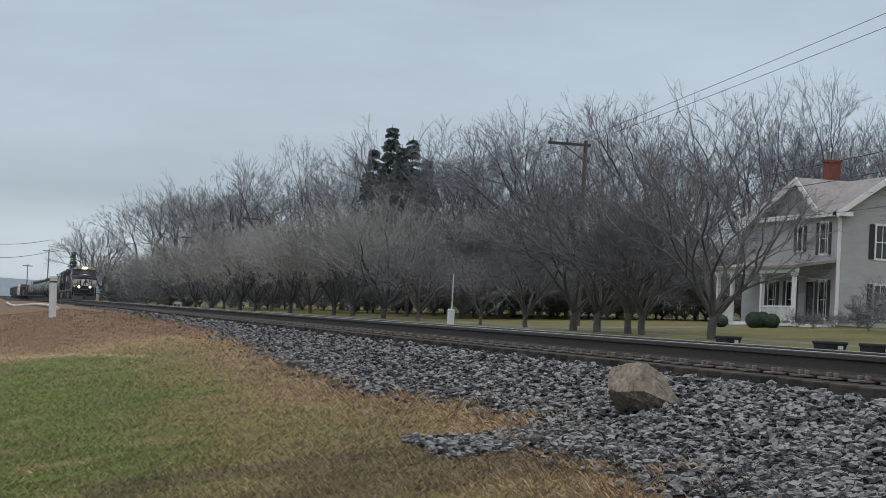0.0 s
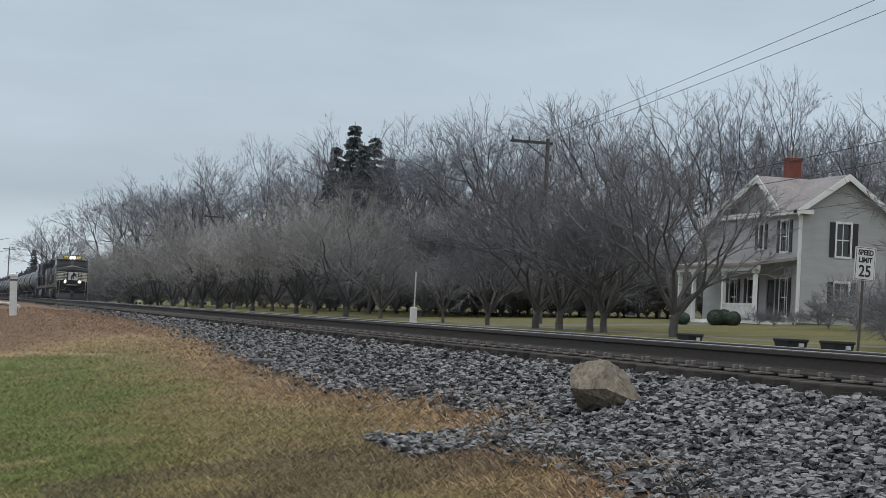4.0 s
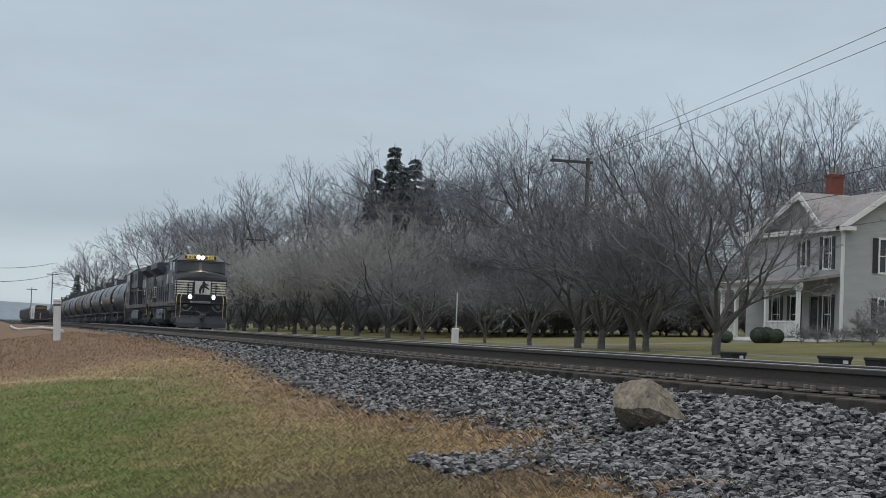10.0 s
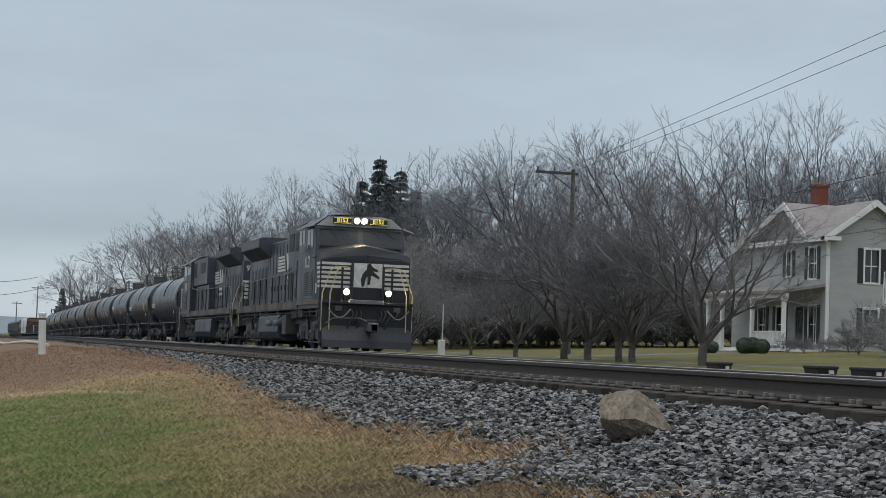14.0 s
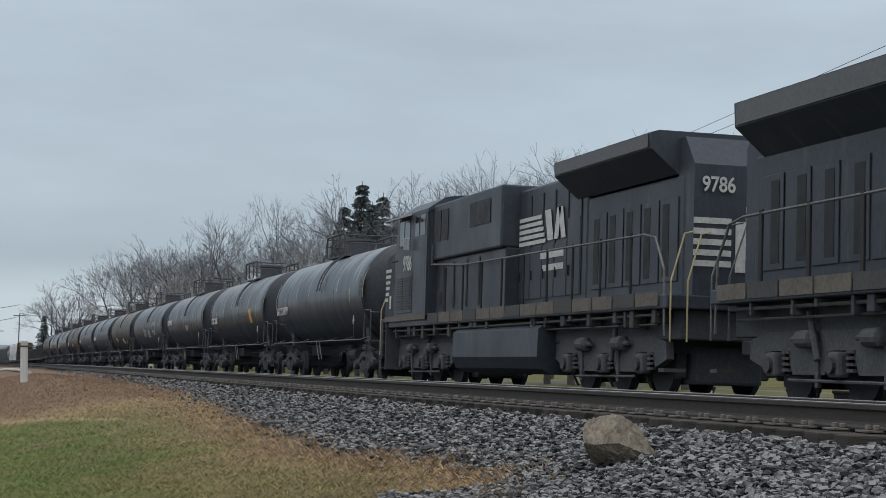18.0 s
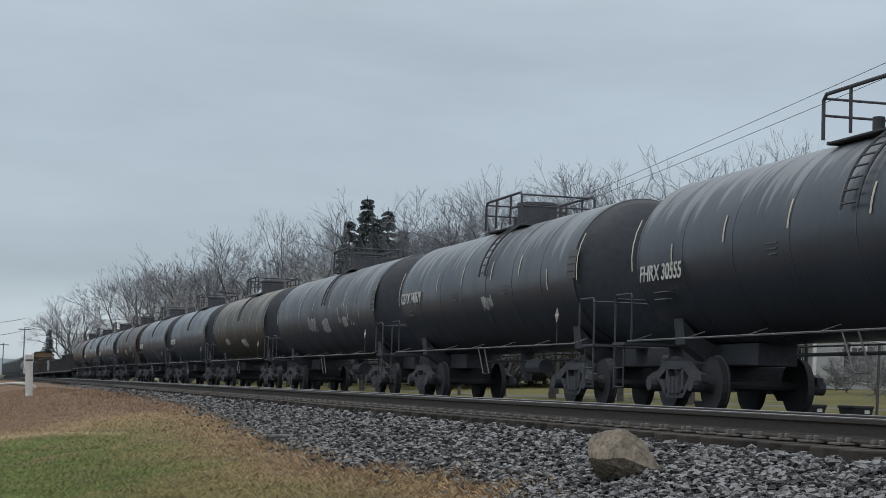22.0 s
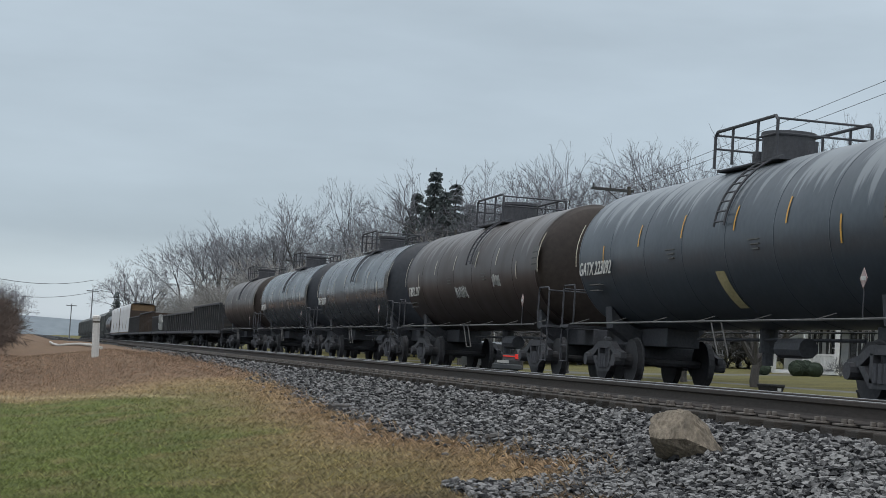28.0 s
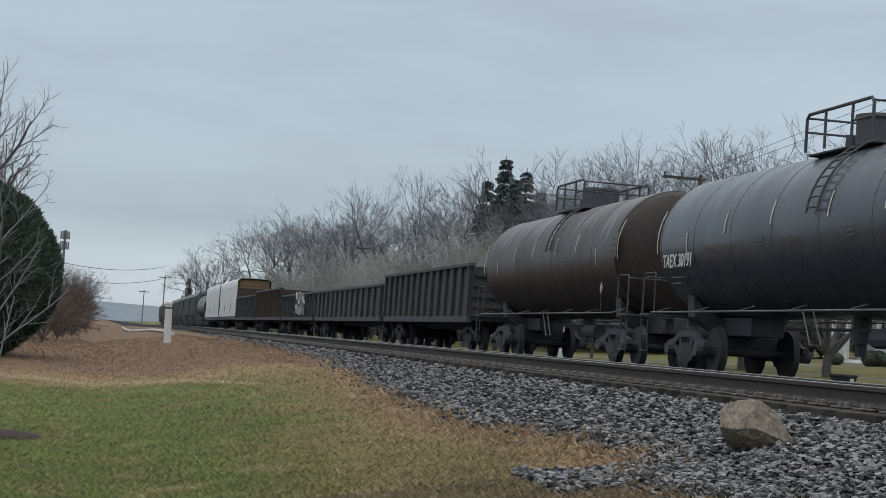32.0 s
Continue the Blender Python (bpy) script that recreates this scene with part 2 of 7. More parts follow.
def lettering(text, size, material, parent, m, name="lettering", bold=0.0, squeeze=1.0):
    """Raised letters of the built-in font, made into a mesh; m places their middle, x along the line, z out of the face."""
    cu = bpy.data.curves.new(name, "FONT")
    cu.body, cu.size, cu.align_x, cu.align_y, cu.extrude, cu.offset = text, size, "CENTER", "CENTER", 0.004, bold
    tmp = new(name, cu)
    bpy.context.view_layer.update()
    me = bpy.data.meshes.new_from_object(tmp.evaluated_get(bpy.context.evaluated_depsgraph_get()))
    bpy.data.objects.remove(tmp)
    me.materials.clear()
    me.materials.append(material)
    ob = new(name, me)
    ob.parent = parent
    ob.matrix_basis = m @ Matrix.Diagonal((squeeze, 1, 1, 1))
    return ob


def near_face(x, y, z):
    """The pose of writing on a face that looks towards -x."""
    return Matrix(((0, 0, -1, x), (-1, 0, 0, y), (0, 1, 0, z), (0, 0, 0, 1)))


def front_face(x, y, z, back=0.0):
    """The pose of writing on a face that looks towards -y, leaning back by so many degrees."""
    return Matrix.Translation((x, y, z)) @ Matrix(((1, 0, 0, 0), (0, 0, -1, 0), (0, 1, 0, 0), (0, 0, 0, 1))) @ pose(0, 0, 0, -back)


def smooth_step(a, b, v):
    t = min(1.0, max(0.0, (v - a) / (b - a)))
    return t * t * (3 - 2 * t)


# ---- the lie of the land ----
LAND_X = (-400, -40, -6, 0, 2, 4.5, 5.75, 6.15, 15.6, 17.5, 20.5, 24, 40, 70, 140, 400)
LAND_Z = (2.0, 0.4, 0.1, 0.05, 0.35, 0.74, 1.135, 1.17, 1.10, 0.85, 1.0, 1.3, 2.1, 3.0, 6, 14)


def land(x, y):
    z = float(np.interp(x, LAND_X, LAND_Z))
    if x < 10:
        z += (1 - smooth_step(3.2, 6.0, x)) * 0.55 * smooth_step(5, 70, y)
    return z + dip(y) * (1.0 if x < 60 else max(0.0, 1 - (x - 60) / 60))


def dip(y):
    """The line falls a little in the distance."""
    return -0.9 * smooth_step(120, 420, y)


NEAR_X, NEAR_TOP = 7.27, 1.479      # middle of the nearer track, top of its rails
MAIN_X, MAIN_TOP = 12.77, 1.35      # the track with the train


# ---- ground ----
import functools

EDGE_Y = (0, 8, 10, 12, 14, 17.5, 19.6, 24.6, 34.7, 45, 80, 400)
EDGE_X = (3.9, 4.0, 4.2, 4.2, 4.62, 4.5, 4.1, 4.3, 4.9, 5.2, 5.6, 5.7)
LAWN_Y = (0, 9, 13, 18.4, 25.8, 31.6, 33.6)
LAWN_X = (0.2, 0.5, 1.0, 2.0, 2.7, 2.3, 0.2)


def stone_edge(y):
    return float(np.interp(y, EDGE_Y, EDGE_X))


def wob(x, y, s, seed=0.0):
    return noise.noise(Vector((x * s, y * s, seed)))


def cover(x, y):
    return cover_at(round(x * 12) / 12, round(y * 12) / 12)


@functools.lru_cache(maxsize=None)
def cover_at(x, y):
    """The colour of what grows or lies at a place, before its fine grain."""
    w = wob(x, y, 0.35) + 0.5 * wob(x, y, 1.3, 3)
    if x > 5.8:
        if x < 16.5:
            # near-black track bed: shade between the stones is put into the colour
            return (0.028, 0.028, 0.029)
        if x < 22.0 and 18.2 < x:
            return (0.075, 0.076, 0.078)
        if 25.2 < x < 26.3 and y < 130 or 24 < x < 40 and abs(y - 74 - 0.15 * x) < 1.6:
            return (0.20, 0.20, 0.195)
        g = 0.5 + 0.9 * w
        return (0.145 + 0.06 * g, 0.138 + 0.045 * g, 0.06 + 0.01 * g)
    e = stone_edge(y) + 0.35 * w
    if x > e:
        # same under the ballast slope, gap shade painted as dark ground
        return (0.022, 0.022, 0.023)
    lawn = smooth_step(1.1, -0.9, x - float(np.interp(y, LAWN_Y, LAWN_X)) - 0.7 * w) if y < 33.6 + 1.0 * w else 0.0
    dry = smooth_step(-1.6, -0.2, x - e)
    straw, rust, green, olive = Vector((0.33, 0.235, 0.135)), Vector((0.235, 0.155, 0.105)), Vector((0.138, 0.168, 0.05)), Vector((0.225, 0.185, 0.085))
    c = olive.lerp(green, lawn)
    c = c.lerp(straw.lerp(rust, 0.5 + 0.5 * wob(x, y, 0.8, 9)), dry)
    c = c.lerp(straw, 0.45 * smooth_step(0.1, 0.7, wob(x, y, 1.1, 31) + 0.6 * wob(x, y, 3.1, 33)))
    c = c.lerp(rust, 0.35 * smooth_step(0.15, 0.7, wob(x, y, 0.9, 41) + 0.6 * wob(x, y, 2.7, 43)))
    far = smooth_step(31.5, 36.5, y + 1.5 * w)
    c = c.lerp(straw.lerp(rust, smooth_step(35, 41, y + 3 * w)), far)
    rim = math.exp(-((y - float(np.interp(x, (-3, 0.4, 1.9, 2.8, 3.1), (36.5, 35.1, 33.4, 30.5, 27.2))) + 0.15 * w) / 0.5) ** 2) * smooth_step(3.3, 2.6, x)
    c = c.lerp(Vector((0.42, 0.34, 0.21)), 0.8 * rim)
    mud = smooth_step(0.25, 0.6, wob(x, y, 0.55, 21) + (0.45 if y < 13.5 and x > 0.8 else -0.35))
    c = c.lerp(Vector((0.12, 0.09, 0.065)), 0.6 * mud)
    return tuple(c)


def set_tint(me, cols):
    at = me.color_attributes.new("tint", "FLOAT_COLOR", "POINT")
    at.data.foreach_set("color", np.asarray(cols, dtype=np.float32).ravel())


def sheet(name, xs, ys, height, colour, material):
    vs = [(x, y, height(x, y)) for y in ys for x in xs]
    n = len(xs)
    fs = [(j * n + i, j * n + i + 1, (j + 1) * n + i + 1, (j + 1) * n + i) for j in range(len(ys) - 1) for i in range(n - 1)]
    me = bpy.data.meshes.new(name)
    me.from_pydata(vs, [], fs)
    set_tint(me, [(*colour(x, y), 1) for y in ys for x in xs])
    me.polygons.foreach_set("use_smooth", [True] * len(fs))
    me.materials.append(material)
    return new(name, me)


def steps(*spans):
    out = []
    for a, b, s in spans:
        out += list(np.arange(a, b, s))
    return [float(v) for v in out] + [float(spans[-1][1])]


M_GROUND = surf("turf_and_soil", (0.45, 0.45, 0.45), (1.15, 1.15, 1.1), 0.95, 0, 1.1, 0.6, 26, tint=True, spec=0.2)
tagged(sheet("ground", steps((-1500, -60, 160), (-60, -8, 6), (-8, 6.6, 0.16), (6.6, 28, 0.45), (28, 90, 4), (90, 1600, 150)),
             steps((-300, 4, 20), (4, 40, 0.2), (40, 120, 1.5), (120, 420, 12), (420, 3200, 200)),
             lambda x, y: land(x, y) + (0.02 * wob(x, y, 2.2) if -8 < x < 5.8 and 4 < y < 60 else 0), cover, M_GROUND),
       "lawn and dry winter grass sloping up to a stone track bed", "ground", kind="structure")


def bits_mesh(name, P, cols, verts, faces, material):
    """Joins many small pieces: P is a list of 4x4 arrays, verts and faces the piece."""
    V, F = np.asarray(verts, float), np.asarray(faces, int)
    out = np.einsum("nij,vj->nvi", P[:, :3, :3], V) + P[:, None, :3, 3]
    fs = (F[None] + (np.arange(len(P)) * len(V))[:, None, None]).reshape(-1, F.shape[1])
    me = bpy.data.meshes.new(name)
    me.from_pydata(out.reshape(-1, 3).tolist(), [], fs.tolist())
    if cols is not None:
        set_tint(me, np.repeat(np.asarray(cols), len(V), 0))
    me.materials.append(material)
    return new(name, me)


rng = np.random.default_rng(5)


def turned(ax, ay, az):
    """Rotation matrices for arrays of angles about x, then y, then z."""
    n = len(ax)
    out = []
    for ang, (i, j) in ((ax, (1, 2)), (ay, (2, 0)), (az, (0, 1))):
        m = np.tile(np.eye(3), (n, 1, 1))
        m[:, i, i] = m[:, j, j] = np.cos(ang)
        m[:, i, j], m[:, j, i] = -np.sin(ang), np.sin(ang)
        out.append(m)
    return out[2] @ out[1] @ out[0]


def poses(places, turns, sizes):
    m = np.tile(np.eye(4), (len(places), 1, 1))
    m[:, :3, :3] = turns * sizes[:, None, :]
    m[:, :3, 3] = places
    return m


def tumbled(places, flat=0.62):
    """Stones lying every way up at (x, y, z, size)."""
    p = np.array(places)
    n = len(p)
    m = poses(p[:, :3], turned(*rng.uniform(0, 6.28, (3, n))), p[:, 3:] * rng.uniform(0.6, 1.25, (n, 3)))
    m[:, 2, :3] *= flat
    return m


def spot(r0, r1, a0, a1):
    """A random place, thinner with distance, in a fan seen from the lawn."""
    r = r0 * (r1 / r0) ** rng.uniform()
    a = radians(rng.uniform(a0, a1))
    return r * math.sin(a), r * math.cos(a)


# ---- ballast: loose stones ----
CUT = np.array([(-0.7, -0.9, -0.6), (0.8, -0.5, -0.9), (0.9, 0.7, -0.5), (-0.6, 0.8, -0.8), (-0.8, -0.5, 0.7), (0.5, -0.8, 0.6), (0.7, 0.5, 0.9), (-0.7, 0.9, 0.5)]) * 0.55
CUT_F = ((0, 3, 2, 1), (4, 5, 6, 7), (0, 1, 5, 4), (1, 2, 6, 5), (2, 3, 7, 6), (3, 0, 4, 7))
track_bed = tagged(new("track_bed"), "bed of broken grey ballast stone under two tracks", "ballast", kind="structure")
piles, singles = [], []
while len(piles) < 90000:
    x, y = spot(7.5, 95, 2, 34)
    if x > 6.75 or rng.uniform() > 0.25 + 0.75 * min(1.0, y / 9):
        continue
    over = x - stone_edge(y) - 0.35 * (wob(x, y, 0.35) + 0.5 * wob(x, y, 1.3, 3))
    blue = 3.3 < x < 4.5 and 12.2 < y < 13.4 + 0.5 * wob(x, y, 1.5)
    if over < 0 and not blue and rng.uniform() > math.exp(over * 9) * 0.7:
        continue
    s = rng.uniform(0.026, 0.060) * (1 + 0.35 * smooth_step(20, 60, y))
    m = (x, y, land(x, y) + s * rng.uniform(-0.6, 1.05), s)
    (singles if len(singles) < 290 and 4.6 < x < 5.8 and 12.5 < y < 15.5 and rng.uniform() < 0.5 else piles).append(m)
loose = bits_mesh("loose_stones", tumbled(piles), None, CUT, CUT_F, M_BALLAST)
loose.parent = track_bed
tagged(loose, "loose broken grey ballast stones", kind="stuff")
stone_me = bpy.data.meshes.new("stone")
stone_me.from_pydata(CUT.tolist(), [], CUT_F)
stone_me.materials.append(M_PIECE)
for m in tumbled(singles):
    ob = new("stone", stone_me)
    ob.parent, ob.matrix_basis = track_bed, Matrix(m.tolist())

# ---- turf ----
BLADE = ((-0.08, 0, 0), (0.08, 0, 0), (0.05, 0.18, 0.6), (0.0, 0.5, 1.0))
BLADE_F = ((0, 1, 2), (0, 2, 3))
tufts, tints = [], []
while len(tufts) < 190000:
    x, y = spot(8.5, 75, -5, 26)
    e = stone_edge(y)
    if x > e + 0.25 or (x > e and rng.uniform() > 0.25):
        continue
    c = cover(min(x, e - 0.1), y)
    dry = smooth_step(-1.2, 0.0, x - e)
    h = rng.uniform(0.025, 0.07) * (1 + 0.9 * dry * (wob(x, y, 1.7, 5) > 0.0)) * (1 + 0.4 * smooth_step(30, 60, y))
    w = max(h * 0.4, 0.0015 * y)
    a = rng.uniform(0, 6.28)
    lean = rng.uniform(0.1, 0.9)
    tufts.append((x, y, land(x, y) - 0.004, -lean, a, w, h))
    v = 0.38 + 1.6 * rng.uniform() ** 1.7
    k = rng.uniform(0, 0.02)
    tints.append((c[0] * v * 1.15 + 1.2 * k, c[1] * v * 1.15 + k, c[2] * v * 1.15 + 0.4 * k, 1))
T = np.array(tufts)
grass = bits_mesh("grass", poses(T[:, :3], turned(T[:, 3], 0 * T[:, 3], T[:, 4]), T[:, (5, 6, 6)]), tints, BLADE, BLADE_F, M_BLADE)
tagged(grass, "short winter turf, green fading to dry straw", "grass", kind="stuff")

# dead stalks standing along the foot of the stones
bm = B()
for _ in range(110):
    y = 9 + 30 * rng.uniform() ** 1.6
    x = stone_edge(y) + rng.normal(-0.15, 0.22)
    z = land(x, y)
    h = rng.uniform(0.06, 0.20)
    rod(bm, ((x, y, z - 0.01), (x + rng.normal(0, 0.03), y + rng.normal(0, 0.03), z + h * 0.6), (x + rng.normal(0, 0.07), y, z + h)), 0.0025, 3, 0.001)
M_STALK = surf("dead_weed_stalks", (0.13, 0.095, 0.065), (0.30, 0.22, 0.14), 0.9, 0, 3, 0)
tagged(part("weed_stalks", bm, M_STALK), "thin dead brown weed stalks", "weeds", kind="stuff")


# ---- tracks ----
RAIL = ((-0.075, 0), (0.075, 0), (0.075, 0.012), (0.018, 0.03), (0.009, 0.05), (0.009, 0.13), (0.036, 0.145), (0.037, 0.176), (0.028, 0.186),
        (-0.028, 0.186), (-0.037, 0.176), (-0.036, 0.145), (-0.009, 0.13), (-0.009, 0.05), (-0.018, 0.03), (-0.075, 0.012))


def lay_track(x, top, label, detailed, y_ties):
    track = tagged(new("track"), label, "railway track", kind="structure")
    ys = [-60, 0, 40, 80, 120] + list(range(150, 460, 30)) + [700, 1200]
    for side in (-1, 1):
        xs = x + side * 0.7545
        for name, outline, mat in (("rail", RAIL, M_RAIL), ("rail_head", ((-0.03, 0.184), (0.03, 0.184), (0.026, 0.1885), (-0.026, 0.1885)), M_HEAD)):
            bm = B()
            rings = [[bm.verts.new((xs + p, y, top - 0.186 + q + dip(y))) for p, q in outline] for y in ys]
            skin(bm, rings)
            bmesh.ops.recalc_face_normals(bm, faces=bm.faces[:])
            part(name, bm, mat, track, "rust-brown steel rail" if name == "rail" else "polished running surface")
    bm = box(B(), -1.3, 1.3, -0.115, 0.115, -0.18, 0, 0.012)
    bmesh.ops.subdivide_edges(bm, edges=[e for e in bm.edges if e.calc_length() > 2], cuts=5)
    for v in bm.verts:
        v.co += Vector((0, 0.008 * noise.noise(v.co * 3), 0.012 * noise.noise(v.co * 4 + Vector((5, 0, 0)))))
    tie_me = bpy.data.meshes.new("tie")
    bm.to_mesh(tie_me)
    bm.free()
    tie_me.materials.append(M_TIE)
    bm = B()
    for side in (-1, 1):
        c = side * 0.7545
        box(bm, c - 0.19, c + 0.19, -0.1, 0.1, 0, 0.018, 0.004)
        for e in (-1, 1):
            for k in (-0.06, 0.06):
                box(bm, c + e * 0.105 - 0.02, c + e * 0.105 + 0.02, k - 0.018, k + 0.018, 0.018, 0.055, 0.006)
    plate_me = bpy.data.meshes.new("tie_plate")
    bm.to_mesh(plate_me)
    bm.free()
    plate_me.materials.append(M_PLATE)
    y = 6.0
    while y < y_ties:
        k = rng.normal(0, 0.012)
        t = new("tie", tie_me)
        t.parent, t.matrix_basis = track, pose(x + rng.normal(0, 0.03), y + k, top - 0.204 + dip(y), 0, 0, rng.normal(0, 0.5))
        if detailed and y < 75:
            p = new("tie_plate", plate_me)
            p.parent, p.matrix_basis = track, pose(x, y + k, top - 0.204 + dip(y))
        y += 0.495
    return track


M_PLATE = surf("rusty_tie_plate", (0.09, 0.078, 0.07), (0.30, 0.27, 0.245), 0.7, 0.3, 8, 0.2)
lay_track(NEAR_X, NEAR_TOP, "rusty siding rails on dark timber ties in ballast", True, 118)
lay_track(MAIN_X, MAIN_TOP, "main line rails on timber ties", False, 60)

# ---- the boulder on the ballast slope ----
bm = B()
bc = Vector((5.05, 12.95, 1.155))
across, along, up = Vector((0.93, -0.37, 0)), Vector((0.37, 0.93, 0)), Vector((0, 0, 1))
for a, b, c in ((-0.26, -0.04, 0.10), (-0.22, -0.02, 0.15), (-0.06, -0.01, 0.20), (0.03, -0.09, 0.19), (0.01, -0.20, -0.05), (-0.16, -0.19, -0.07), (-0.25, -0.14, -0.06), (0.13, -0.02, 0.12),
                (0.22, -0.02, -0.07), (0.31, -0.07, -0.19), (0.16, -0.16, -0.12), (-0.22, 0.20, 0.05), (0.0, 0.22, 0.13), (0.20, 0.18, -0.05), (-0.2, 0.1, -0.25), (0.2, 0.15, -0.28),
                (-0.02, -0.05, -0.25), (0.22, -0.05, -0.26)):
    bm.verts.new(bc + across * a * 1.06 + along * b + up * c * 0.88)
bmesh.ops.convex_hull(bm, input=bm.verts[:])
bmesh.ops.triangulate(bm, faces=bm.faces[:])
for _ in range(3):
    bmesh.ops.subdivide_edges(bm, edges=[e for e in bm.edges if e.calc_length() > 0.03], cuts=1, use_grid_fill=True)
    bmesh.ops.triangulate(bm, faces=bm.faces[:])
for v in bm.verts:
    pit = max(0.0, noise.noise(v.co * 13) - 0.25)
    v.co += (v.co - bc).normalized() * (0.012 * noise.noise(v.co * 8) + 0.007 * noise.noise(v.co * 22) - 0.05 * pit)
tagged(part("boulder", bm, M_BOULDER), "tan and grey weathered boulder lying on the ballast slope", "rock")

# drift wood and a slab by the edge of the stones
for x, y, ln, turn in ((4.35, 24.2, 0.42, 30), (4.35, 17.6, 0.3, 80), (4.62, 17.0, 0.22, 120)):
    bm = rod(B(), [(-ln / 2, 0, 0.03), (-ln / 5, 0.02, 0.05), (ln / 4, 0, 0.045), (ln / 2, 0.03, 0.02)], 0.05, 7, 0.03)
    ob = tagged(part("driftwood", bm, M_BARK), "short piece of dark dead wood at the foot of the ballast", "wood", "dead wood")
    ob.matrix_basis = pose(x, y, land(x, y) + 0.01, 0, 0, turn)

# a pale bent pipe lying in the grass by the siding
M_PIPE = surf("pale_weathered_pipe", (0.45, 0.44, 0.42), (0.66, 0.65, 0.62), 0.7, 0, 3, 0.1)
bm = rod(B(), [(x, y, land(x, y) + z) for x, y, z in ((3.15, 76, 0.06), (3.13, 88, 0.10), (3.0, 101, 0.08), (2.5, 106, 0.06), (1.95, 108, 0.05), (1.72, 114, 0.12), (1.75, 130, 0.16))], 0.075, 8)
tagged(part("pipe", bm, M_PIPE), "long pale bent pipe lying in the dry grass", "pipe")


# ---- the train ----
def wheelset(bm, y, r, x=0.7545):
    for s in (-1, 1):
        u, v = Vector((0, 1, 0)), Vector((0, 0, 1))
        prof = ((s * (x + 0.06), r * 0.86), (s * (x + 0.07), r * 0.98), (s * (x - 0.03), r), (s * (x - 0.045), r * 1.06), (s * (x - 0.07), r * 1.06), (s * (x - 0.075), r * 0.85))
        skin(bm, [ring(bm, Vector((p, y, r)), u, v, q, 22) for p, q in prof])
        skin(bm, [ring(bm, Vector((s * (x + a), y, r)), u, v, q, 12) for a, q in ((0.03, 0.16), (0.16, 0.13), (0.3, 0.12))])
    rod(bm, ((-0.7, y, r), (0.7, y, r)), 0.08, 8)


def freight_truck(parent, y):
    """A two-axle truck with cast side frames and springs."""
    tr = part("truck", box(B(), -1.0, 1.0, y - 0.2, y + 0.2, 0.5, 0.8, 0.03), M_UNDER, parent)
    for dy in (-0.89, 0.89):
        bm = B()
        wheelset(bm, y + dy, 0.46)
        part("wheelset", bm, M_WHEEL, tr, smooth=False)
    for s in (-1, 1):
        bm = B()
        for outline in (((-1.1, 0.62), (-0.75, 0.68), (-0.42, 0.84), (0.42, 0.84), (0.75, 0.68), (1.1, 0.62), (1.1, 0.50), (0.72, 0.52), (0.36, 0.70), (-0.36, 0.70), (-0.72, 0.52), (-1.1, 0.50)),
                        ((-0.74, 0.53), (-0.36, 0.22), (0.36, 0.22), (0.74, 0.53), (0.58, 0.54), (0.3, 0.33), (-0.3, 0.33), (-0.58, 0.54)),
                        ((-0.38, 0.30), (-0.28, 0.30), (-0.28, 0.72), (-0.38, 0.72)), ((0.28, 0.30), (0.38, 0.30), (0.38, 0.72), (0.28, 0.72))):
            prism(bm, [(y + p, q) for p, q in outline], "x", s * 0.98, s * 1.10)
        for dy in (-0.89, 0.89):
            rod(bm, ((s * 0.98, y + dy, 0.46), (s * 1.2, y + dy, 0.46)), 0.13, 10)
        part("side_frame", bm, M_FRAME, tr)
        bm = B()
        for k in (-0.17, 0, 0.17):
            rod(bm, ((s * 1.08, y + k, 0.30), (s * 1.08, y + k, 0.58)), 0.075, 8)
        part("spring", bm, M_UNDER, tr)
    return tr


def coupler(parent, y, s):
    bm = B()
    box(bm, -0.12, 0.12, min(y, y + s * 0.9), max(y, y + s * 0.9), 0.72, 0.95, 0.02)
    box(bm, -0.2, 0.14, min(y, y + s * 0.24), max(y, y + s * 0.24), 0.68, 1.0, 0.05)
    part("coupler", bm, M_UNDER, parent)


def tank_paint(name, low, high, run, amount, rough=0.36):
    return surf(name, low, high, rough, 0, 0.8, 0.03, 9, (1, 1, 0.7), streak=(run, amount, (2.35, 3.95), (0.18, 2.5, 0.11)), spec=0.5)


